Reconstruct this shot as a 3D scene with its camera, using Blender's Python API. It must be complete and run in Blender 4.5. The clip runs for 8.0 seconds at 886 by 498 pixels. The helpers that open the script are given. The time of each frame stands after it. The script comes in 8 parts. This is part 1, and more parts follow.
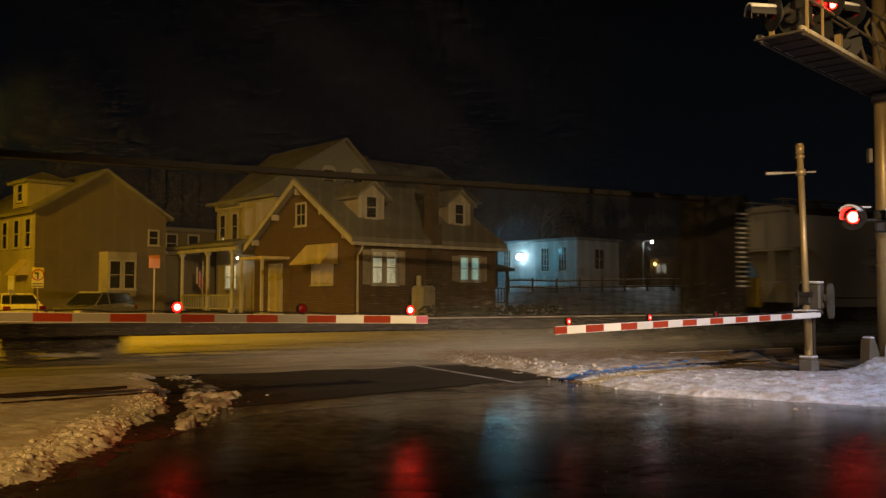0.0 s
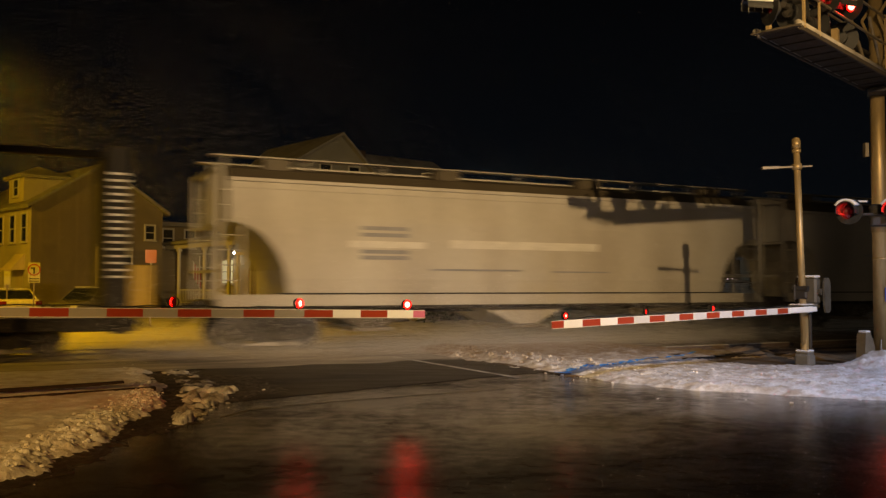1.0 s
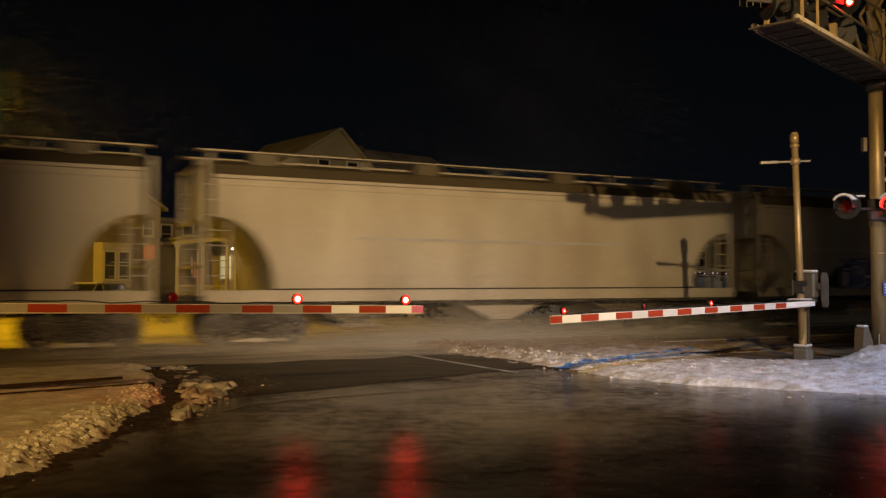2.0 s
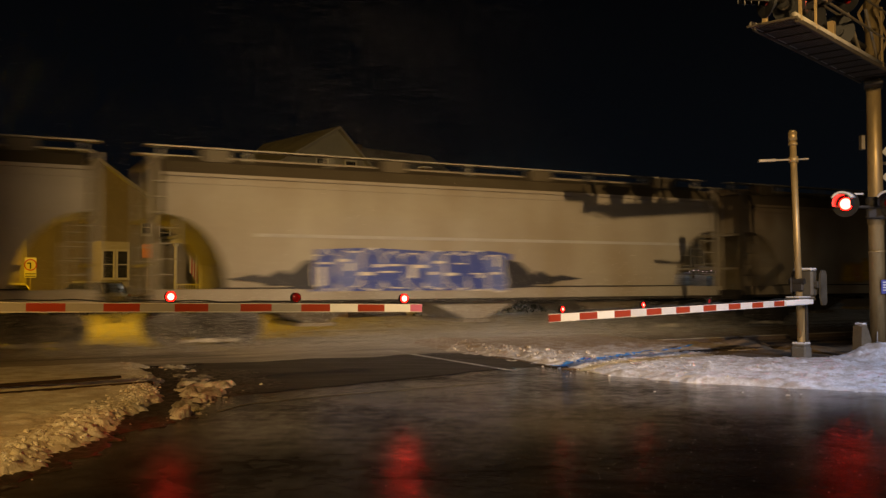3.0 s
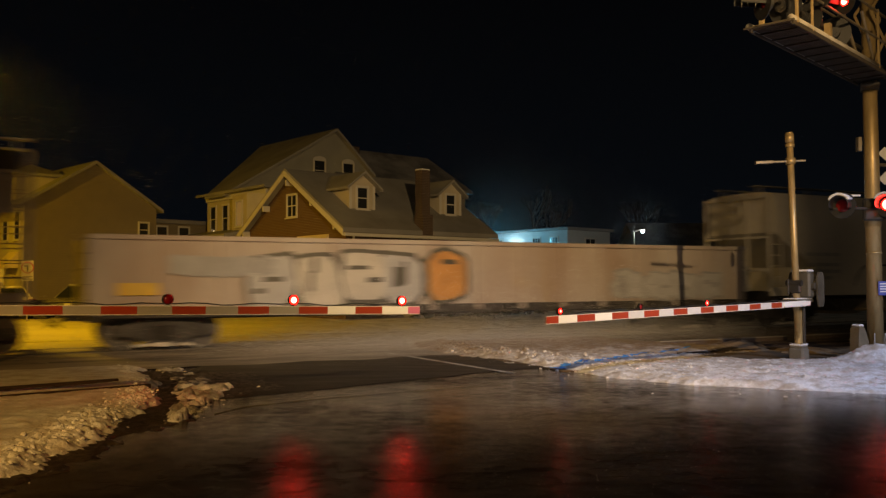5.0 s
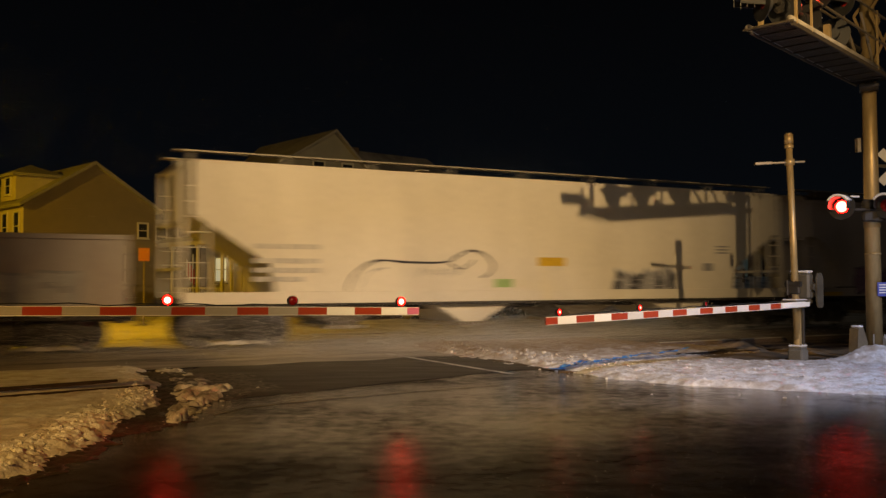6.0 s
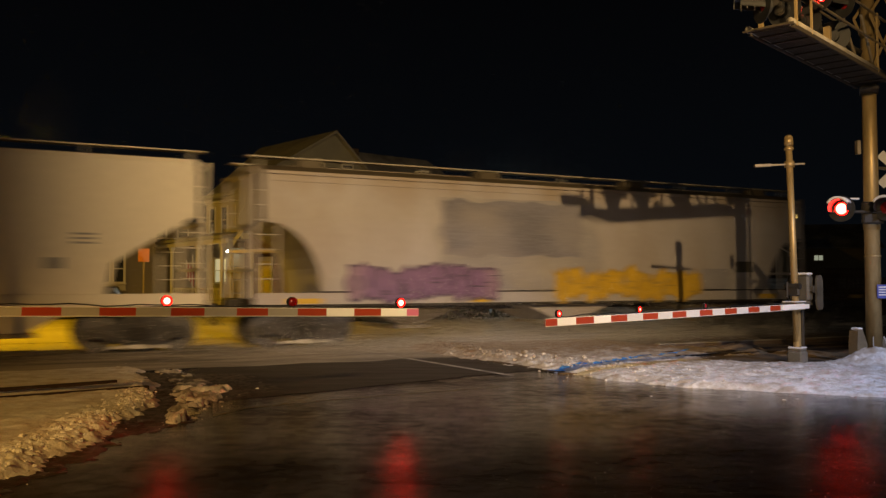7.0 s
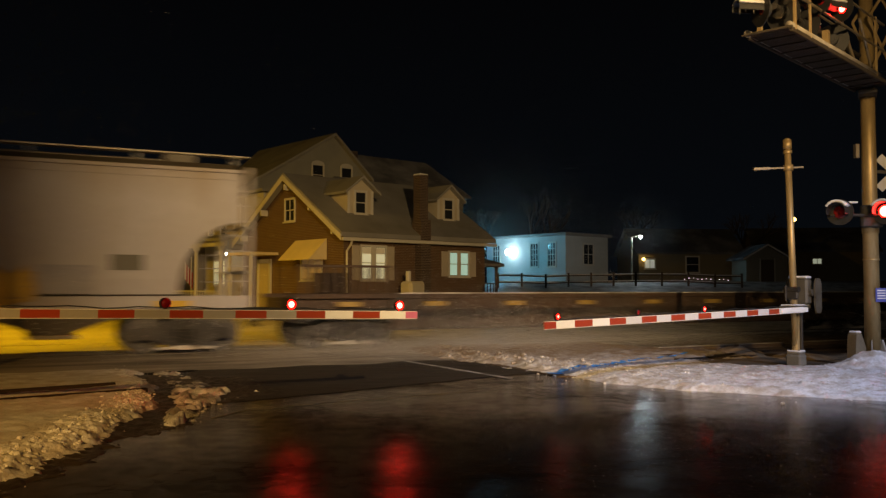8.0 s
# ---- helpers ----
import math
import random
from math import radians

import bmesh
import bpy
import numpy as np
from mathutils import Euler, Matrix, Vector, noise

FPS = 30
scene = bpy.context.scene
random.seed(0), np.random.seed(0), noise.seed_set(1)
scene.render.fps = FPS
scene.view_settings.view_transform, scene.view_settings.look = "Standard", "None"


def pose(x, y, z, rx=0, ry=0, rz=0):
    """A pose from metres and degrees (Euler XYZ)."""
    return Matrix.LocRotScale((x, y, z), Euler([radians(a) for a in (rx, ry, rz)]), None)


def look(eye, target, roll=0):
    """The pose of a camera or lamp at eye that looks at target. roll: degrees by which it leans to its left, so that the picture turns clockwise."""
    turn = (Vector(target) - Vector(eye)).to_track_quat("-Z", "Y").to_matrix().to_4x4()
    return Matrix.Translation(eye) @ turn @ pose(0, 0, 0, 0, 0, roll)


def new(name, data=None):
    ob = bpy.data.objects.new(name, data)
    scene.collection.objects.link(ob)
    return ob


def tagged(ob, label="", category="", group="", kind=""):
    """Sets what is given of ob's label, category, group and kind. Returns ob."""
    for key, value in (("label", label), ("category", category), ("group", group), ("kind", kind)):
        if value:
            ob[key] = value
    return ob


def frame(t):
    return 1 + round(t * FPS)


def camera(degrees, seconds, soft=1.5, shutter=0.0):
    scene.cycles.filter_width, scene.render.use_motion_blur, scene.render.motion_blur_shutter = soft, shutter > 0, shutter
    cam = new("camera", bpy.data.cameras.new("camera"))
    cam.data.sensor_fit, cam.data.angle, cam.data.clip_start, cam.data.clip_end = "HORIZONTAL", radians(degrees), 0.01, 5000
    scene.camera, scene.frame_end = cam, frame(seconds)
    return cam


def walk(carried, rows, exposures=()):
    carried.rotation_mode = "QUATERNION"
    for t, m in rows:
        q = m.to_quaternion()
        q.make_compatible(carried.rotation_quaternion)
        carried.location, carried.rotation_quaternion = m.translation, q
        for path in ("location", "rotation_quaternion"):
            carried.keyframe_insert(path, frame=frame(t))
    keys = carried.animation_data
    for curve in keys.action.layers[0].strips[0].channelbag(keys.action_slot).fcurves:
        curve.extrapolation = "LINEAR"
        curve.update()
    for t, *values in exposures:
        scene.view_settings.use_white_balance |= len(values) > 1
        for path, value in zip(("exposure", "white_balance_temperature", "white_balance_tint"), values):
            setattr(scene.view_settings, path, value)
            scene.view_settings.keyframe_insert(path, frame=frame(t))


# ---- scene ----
# ---------------------------------------------------------------- camera
cam = camera(53.5, 8.0, soft=1.35, shutter=0.55)
EYE = (0.0, 0.0, 1.55)
# seconds, yaw to the right, tilt up, lean (degrees)
AIM = [
    (0.0, -0.703, 2.838, 0.102), (0.5, -0.567, 2.728, 0.040), (1.0, -0.496, 2.483, 0.042), (1.5, -0.443, 2.299, -0.005),
    (3.0, -0.294, 2.078, -0.143), (3.5, -0.261, 2.088, -0.201), (4.0, -0.193, 2.112, -0.198), (4.5, -0.167, 2.168, -0.229),
    (6.0, -0.090, 2.276, -0.214), (6.5, -0.099, 2.294, -0.197), (7.0, -0.074, 2.363, -0.095), (7.5, -0.044, 2.465, -0.009),
    (8.0, 0.0, 2.540, 0.0)]


def aim(yaw, tilt, lean):
    return pose(*EYE, 0, 0, -yaw) @ pose(0, 0, 0, 90 + tilt) @ pose(0, 0, 0, 0, 0, lean)


walk(cam, [(t, aim(a, b, c)) for t, a, b, c in AIM])

# ---------------------------------------------------------------- world and lamps
world = bpy.data.worlds.new("night")
scene.world = world
world.use_nodes = True
wn = world.node_tree.nodes
wl = world.node_tree.links
w_coord = wn.new("ShaderNodeTexCoord")
w_sep = wn.new("ShaderNodeSeparateXYZ")
w_ramp = wn.new("ShaderNodeValToRGB")
wl.new(w_coord.outputs["Generated"], w_sep.inputs[0])
wl.new(w_sep.outputs["Z"], w_ramp.inputs[0])
w_ramp.color_ramp.elements[0].position, w_ramp.color_ramp.elements[0].color = 0.0, (0.0022, 0.0030, 0.0042, 1)
w_ramp.color_ramp.elements[1].position, w_ramp.color_ramp.elements[1].color = 0.35, (0.0010, 0.0010, 0.0012, 1)
wl.new(w_ramp.outputs[0], wn["Background"].inputs[0])
wn["Background"].inputs[1].default_value = 1.0
scene.view_settings.exposure = 0.0


def lamp(name, place, watts, colour, radius=0.15, target=None, cone=None, blend=0.85):
    data = bpy.data.lights.new(name, "SPOT" if cone else "POINT")
    data.energy, data.color, data.shadow_soft_size = watts, colour, radius
    if cone:
        data.spot_size, data.spot_blend = radians(cone), blend
    ob = new(name, data)
    ob.matrix_world = look(place, target) if target else pose(*place)
    return ob


SODIUM = (1.0, 0.52, 0.006)
AMBER = (1.0, 0.51, 0.09)
WARM = (1.0, 0.645, 0.275)
COLD = (0.17, 0.70, 1.0)
lamp("flood_light", (5.85, -6.0, 8.4), 27000, WARM, 0.12, (0.2, 23.0, 4.0), 43.8, 1.0)
lamp("street_light_left", (-6.0, -9.0, 8.0), 8700, AMBER, 0.15, (-6.4, 7.6, 0.0), 31)
# added broad fill lamp that lifts the shade on the train; no source known
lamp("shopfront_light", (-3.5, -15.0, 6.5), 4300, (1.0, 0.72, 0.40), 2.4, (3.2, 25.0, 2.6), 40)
lamp("street_light_far", (-15.3, 26.8, 9.6), 6300, SODIUM, 0.15, (-13.9, 29.2, 0.0), 140)
lamp("street_light_corner", (-27.5, 31.0, 8.6), 5600, SODIUM, 0.15, (-25.0, 40.0, 1.0), 150)
lamp("area_light", (11.5, 8.5, 6.8), 3000, (0.58, 0.68, 1.0), 0.15, (6.4, 14.0, 0.0), 68)
lamp("wall_light", (3.2, 66.5, 4.9), 400, COLD, 0.2)
lamp("yard_light", (13.5, 59.7, 5.0), 110, (0.75, 0.92, 1.0), 0.25)

# ---------------------------------------------------------------- materials


def material(name, colour, rough=0.6, metal=0.0, vary=0.25, scale=3.0, fine=40.0, bump=0.15, dirt=None, dirt_amount=0.5,
             dirt_scale=0.6, coat=0.0, stretch=(1, 1, 1), rough_vary=0.12):
    """A painted or mineral surface with coarse stains, fine grain and relief."""
    m = bpy.data.materials.new(name)
    m.use_nodes = True
    n, l = m.node_tree.nodes, m.node_tree.links
    b = n["Principled BSDF"]
    co = n.new("ShaderNodeTexCoord")
    mp = n.new("ShaderNodeMapping")
    mp.inputs["Scale"].default_value = stretch
    l.new(co.outputs["Object"], mp.inputs[0])
    big, small = n.new("ShaderNodeTexNoise"), n.new("ShaderNodeTexNoise")
    big.inputs["Scale"].default_value, big.inputs["Detail"].default_value = scale, 5
    small.inputs["Scale"].default_value, small.inputs["Detail"].default_value = fine, 3
    l.new(mp.outputs[0], big.inputs[0])
    l.new(mp.outputs[0], small.inputs[0])
    add = n.new("ShaderNodeMath")
    add.operation = "ADD"
    l.new(big.outputs[0], add.inputs[0])
    l.new(small.outputs[0], add.inputs[1])
    ramp = n.new("ShaderNodeMapRange")
    ramp.inputs["From Min"].default_value, ramp.inputs["From Max"].default_value = 0.6, 1.4
    ramp.inputs["To Min"].default_value, ramp.inputs["To Max"].default_value = 1 - vary, 1 + vary
    l.new(add.outputs[0], ramp.inputs[0])
    mix = n.new("ShaderNodeVectorMath")
    mix.operation = "SCALE"
    mix.inputs[0].default_value = colour
    l.new(ramp.outputs[0], mix.inputs["Scale"])
    out = mix.outputs[0]
    if dirt:
        dn = n.new("ShaderNodeTexNoise")
        dn.inputs["Scale"].default_value, dn.inputs["Detail"].default_value = dirt_scale, 6
        l.new(mp.outputs[0], dn.inputs[0])
        dr = n.new("ShaderNodeMapRange")
        dr.inputs["From Min"].default_value, dr.inputs["From Max"].default_value = 0.42, 0.68
        dr.inputs["To Max"].default_value = dirt_amount
        l.new(dn.outputs[0], dr.inputs[0])
        dm = n.new("ShaderNodeMix")
        dm.data_type = "RGBA"
        dm.inputs["B"].default_value = (*dirt, 1)
        l.new(dr.outputs[0], dm.inputs["Factor"])
        l.new(out, dm.inputs["A"])
        out = dm.outputs["Result"]
    l.new(out, b.inputs["Base Color"])
    rr = n.new("ShaderNodeMapRange")
    rr.inputs["From Min"].default_value, rr.inputs["From Max"].default_value = 0.3, 0.7
    rr.inputs["To Min"].default_value, rr.inputs["To Max"].default_value = max(rough - rough_vary, 0.03), min(rough + rough_vary, 1)
    l.new(big.outputs[0], rr.inputs[0])
    l.new(rr.outputs[0], b.inputs["Roughness"])
    b.inputs["Metallic"].default_value = metal
    b.inputs["Coat Weight"].default_value = coat
    if bump:
        bp = n.new("ShaderNodeBump")
        bp.inputs["Strength"].default_value, bp.inputs["Distance"].default_value = bump, 0.01
        l.new(add.outputs[0], bp.inputs["Height"])
        l.new(bp.outputs[0], b.inputs["Normal"])
    return m


def glow(name, colour, strength):
    m = bpy.data.materials.new(name)
    m.use_nodes = True
    b = m.node_tree.nodes["Principled BSDF"]
    b.inputs["Base Color"].default_value = (*colour, 1)
    b.inputs["Emission Color"].default_value = (*colour, 1)
    b.inputs["Emission Strength"].default_value = strength
    b.inputs["Roughness"].default_value = 0.3
    return m


def banded(name, colour, pitch, relief=0.5, axis="Z", rough=0.65, vary=0.15):
    """Clapboard, shingle or corrugation: courses along one axis as relief."""
    m = material(name, colour, rough, vary=vary, scale=1.5, bump=0)
    n, l = m.node_tree.nodes, m.node_tree.links
    co = n.new("ShaderNodeTexCoord")
    sep = n.new("ShaderNodeSeparateXYZ")
    l.new(co.outputs["Object"], sep.inputs[0])
    dv = n.new("ShaderNodeMath")
    dv.operation = "DIVIDE"
    dv.inputs[1].default_value = pitch
    l.new(sep.outputs[axis], dv.inputs[0])
    fr = n.new("ShaderNodeMath")
    fr.operation = "FRACT"
    l.new(dv.outputs[0], fr.inputs[0])
    bp = n.new("ShaderNodeBump")
    bp.inputs["Strength"].default_value, bp.inputs["Distance"].default_value = relief, 0.02
    l.new(fr.outputs[0], bp.inputs["Height"])
    l.new(bp.outputs[0], n["Principled BSDF"].inputs["Normal"])
    return m


def brickwork(name, colour):
    m = material(name, colour, 0.85, vary=0.3, scale=2.0)
    n, l = m.node_tree.nodes, m.node_tree.links
    b = n["Principled BSDF"]
    co = n.new("ShaderNodeTexCoord")
    sep = n.new("ShaderNodeSeparateXYZ")
    l.new(co.outputs["Object"], sep.inputs[0])
    ad = n.new("ShaderNodeMath")
    l.new(sep.outputs["X"], ad.inputs[0])
    l.new(sep.outputs["Y"], ad.inputs[1])
    cb = n.new("ShaderNodeCombineXYZ")
    l.new(ad.outputs[0], cb.inputs["X"])
    l.new(sep.outputs["Z"], cb.inputs["Y"])
    br = n.new("ShaderNodeTexBrick")
    br.inputs["Scale"].default_value = 1.0
    br.inputs["Brick Width"].default_value, br.inputs["Row Height"].default_value = 0.215, 0.075
    br.inputs["Mortar Size"].default_value = 0.008
    c = colour
    br.inputs["Color1"].default_value = (*c, 1)
    br.inputs["Color2"].default_value = (c[0] * 0.7, c[1] * 0.65, c[2] * 0.6, 1)
    br.inputs["Mortar"].default_value = (0.18, 0.15, 0.12, 1)
    l.new(cb.outputs[0], br.inputs[0])
    l.new(br.outputs[0], b.inputs["Base Color"])
    return m


MAT = {}
MAT["snow"] = material("snow", (0.80, 0.80, 0.82), 0.55, vary=0.12, scale=2.5, fine=60, bump=0.8, dirt=(0.45, 0.41, 0.36), dirt_amount=0.3, dirt_scale=1.3)
MAT["snow_dirty"] = material("snow_dirty", (0.66, 0.63, 0.60), 0.6, vary=0.25, scale=4, fine=50, bump=0.8, dirt=(0.16, 0.13, 0.10), dirt_amount=0.8, dirt_scale=1.1)
MAT["snow_bank"] = material("snow_bank", (0.80, 0.80, 0.83), 0.6, vary=0.15, scale=3.5, fine=45, bump=0.6, dirt=(0.34, 0.25, 0.15), dirt_amount=0.75, dirt_scale=4.5)
MAT["snow_roof"] = material("snow_roof", (0.25, 0.245, 0.235), 0.65, vary=0.2, scale=1.2, bump=0.3, dirt=(0.14, 0.13, 0.12), dirt_amount=0.6)
MAT["snow_crust"] = material("grimy_snow_crust", (0.36, 0.33, 0.27), 0.6, vary=0.25, scale=5, bump=0.5, dirt=(0.14, 0.11, 0.07), dirt_amount=0.6, dirt_scale=3)
MAT["gravel"] = material("gravel", (0.13, 0.11, 0.09), 0.9, vary=0.5, scale=6, fine=35, bump=1.0, dirt=(0.45, 0.43, 0.41), dirt_amount=0.5, dirt_scale=0.5)
MAT["earth"] = material("bare_earth", (0.14, 0.095, 0.055), 0.9, vary=0.4, scale=3, fine=40, bump=1.0, dirt=(0.04, 0.035, 0.03), dirt_amount=0.8, dirt_scale=0.7)
MAT["concrete"] = material("concrete", (0.36, 0.34, 0.31), 0.85, vary=0.2, bump=0.3)
MAT["grating"] = material("weathered_grating", (0.065, 0.052, 0.036), 0.7, 0.3, vary=0.25, scale=6, fine=30, bump=0.1)
MAT["steel"] = material("galvanised_steel", (0.27, 0.225, 0.155), 0.45, 0.6, vary=0.15, scale=5, fine=25, bump=0.08)
MAT["dark_steel"] = material("dark_steel", (0.05, 0.045, 0.04), 0.6, 0.5, vary=0.4, scale=4, bump=0.2)
MAT["rail_steel"] = material("rail_steel", (0.22, 0.20, 0.18), 0.5, 0.5, vary=0.2, scale=3, bump=0.05, stretch=(0.1, 1, 1))
MAT["box_grey"] = material("weathered_box_paint", (0.11, 0.10, 0.078), 0.55, 0.2, vary=0.3, scale=5, bump=0.15, dirt=(0.05, 0.04, 0.03), dirt_amount=0.6, dirt_scale=3)
MAT["pole_steel"] = material("zinc_coated_pole", (0.44, 0.32, 0.145), 0.40, 0.45, vary=0.18, scale=5, fine=25, bump=0.08, dirt=(0.16, 0.12, 0.07), dirt_amount=0.35, dirt_scale=1.4, stretch=(1, 1, 0.3))
MAT["black"] = material("black_paint", (0.02, 0.02, 0.02), 0.5, vary=0.2)
MAT["white_arm"] = material("white_sheeting", (0.85, 0.85, 0.83), 0.4, vary=0.05, bump=0.03)
MAT["pale_arm"] = material("pale_sheeting", (0.60, 0.60, 0.60), 0.4, vary=0.08, bump=0.03)
MAT["grey_arm"] = material("grey_sheeting", (0.34, 0.32, 0.28), 0.45, vary=0.08, bump=0.03)
MAT["red_arm"] = material("red_sheeting", (0.33, 0.042, 0.012), 0.4, vary=0.08, bump=0.03)
MAT["pink_arm"] = material("pink_sheeting", (0.6, 0.16, 0.28), 0.4, vary=0.08, bump=0.03)


def red_glow(name, radius, core, rim, r0=0.3, r1=0.85):
    """A red signal lens: a hot core that falls off to a deep red rim."""
    m = glow(name, (1.0, 0.02, 0.01), 1.0)
    n, l = m.node_tree.nodes, m.node_tree.links
    co = n.new("ShaderNodeTexCoord")
    ln = n.new("ShaderNodeVectorMath")
    ln.operation = "LENGTH"
    l.new(co.outputs["Object"], ln.inputs[0])
    rp = n.new("ShaderNodeValToRGB")
    e = rp.color_ramp.elements
    e[0].position, e[0].color = r0 - 0.02, (1.0, 0.035, 0.022, 1)
    e[1].position, e[1].color = min(r0 + 0.15, 1.0), (1.0, 0.0008, 0.0004, 1)
    dv = n.new("ShaderNodeMath")
    dv.operation = "DIVIDE"
    dv.inputs[1].default_value = radius
    l.new(ln.outputs["Value"], dv.inputs[0])
    l.new(dv.outputs[0], rp.inputs[0])
    mr = n.new("ShaderNodeMapRange")
    mr.inputs["From Min"].default_value, mr.inputs["From Max"].default_value = r0, r1
    mr.inputs["To Min"].default_value, mr.inputs["To Max"].default_value = core, rim
    l.new(dv.outputs[0], mr.inputs[0])
    l.new(rp.outputs[0], n["Principled BSDF"].inputs["Emission Color"])
    l.new(mr.outputs[0], n["Principled BSDF"].inputs["Emission Strength"])
    return m


MAT["red_on"] = red_glow("red_lamp_lit", 0.06, 230.0, 26.0, 0.62, 0.98)
MAT["red_dim"] = red_glow("red_lamp_edge_on", 0.06, 60.0, 2.0, 0.53, 0.8)
MAT["red_big"] = red_glow("red_signal_lit", 0.145, 60.0, 6.0, 0.66, 0.97)
MAT["red_off"] = material("red_lens_dark", (0.20, 0.008, 0.008), 0.2, vary=0.1, bump=0)
MAT["brick"] = brickwork("brick", (0.098, 0.047, 0.014))
MAT["brick_dark"] = brickwork("sooty_brick", (0.045, 0.024, 0.014))
MAT["siding_white"] = banded("white_siding", (0.42, 0.44, 0.44), 0.12)
MAT["siding_grey"] = banded("grey_siding", (0.26, 0.255, 0.215), 0.12)
MAT["siding_cream"] = banded("cream_siding", (0.42, 0.38, 0.28), 0.12)
MAT["window_dim2"] = glow("lit_entrance_window", (0.8, 0.85, 0.75), 0.25)
MAT["siding_tan"] = banded("tan_siding", (0.20, 0.165, 0.10), 0.12)
MAT["trim"] = material("white_trim", (0.50, 0.48, 0.43), 0.5, vary=0.08, bump=0.05)
MAT["awning"] = banded("awning_metal", (0.62, 0.52, 0.30), 0.15, axis="Y")
MAT["roof_dark"] = material("dark_shingle", (0.10, 0.10, 0.11), 0.85, vary=0.3, scale=3, bump=0.4, dirt=(0.5, 0.5, 0.5), dirt_amount=0.35)
MAT["window_dark"] = material("dark_glass", (0.02, 0.022, 0.025), 0.08, vary=0.1, bump=0)
MAT["window_lit"] = glow("lit_room", (0.95, 1.0, 0.72), 0.26)
MAT["window_cyan"] = glow("lit_room_cool", (0.58, 0.95, 0.85), 0.32)
MAT["wood_dark"] = material("weathered_wood", (0.10, 0.07, 0.05), 0.8, vary=0.3, stretch=(1, 6, 6))
MAT["rust"] = material("rusty_steel", (0.14, 0.07, 0.04), 0.8, 0.2, vary=0.4, scale=3, bump=0.3)
MAT["concrete_dark"] = material("weathered_concrete", (0.15, 0.14, 0.12), 0.9, vary=0.35, scale=5, bump=0.3, dirt=(0.06, 0.05, 0.04), dirt_amount=0.6)
MAT["blue_mark"] = material("blue_marking_dye", (0.09, 0.32, 0.85), 0.6, vary=0.5, scale=9)
MAT["joint"] = material("pale_joint_filler", (0.26, 0.23, 0.18), 0.6, vary=0.5, scale=4, dirt=(0.03, 0.025, 0.02), dirt_amount=0.6, dirt_scale=2.5)
MAT["road_line"] = material("worn_road_paint", (0.55, 0.53, 0.5), 0.5, vary=0.4, scale=5, dirt=(0.05, 0.05, 0.05), dirt_amount=0.9, dirt_scale=3)


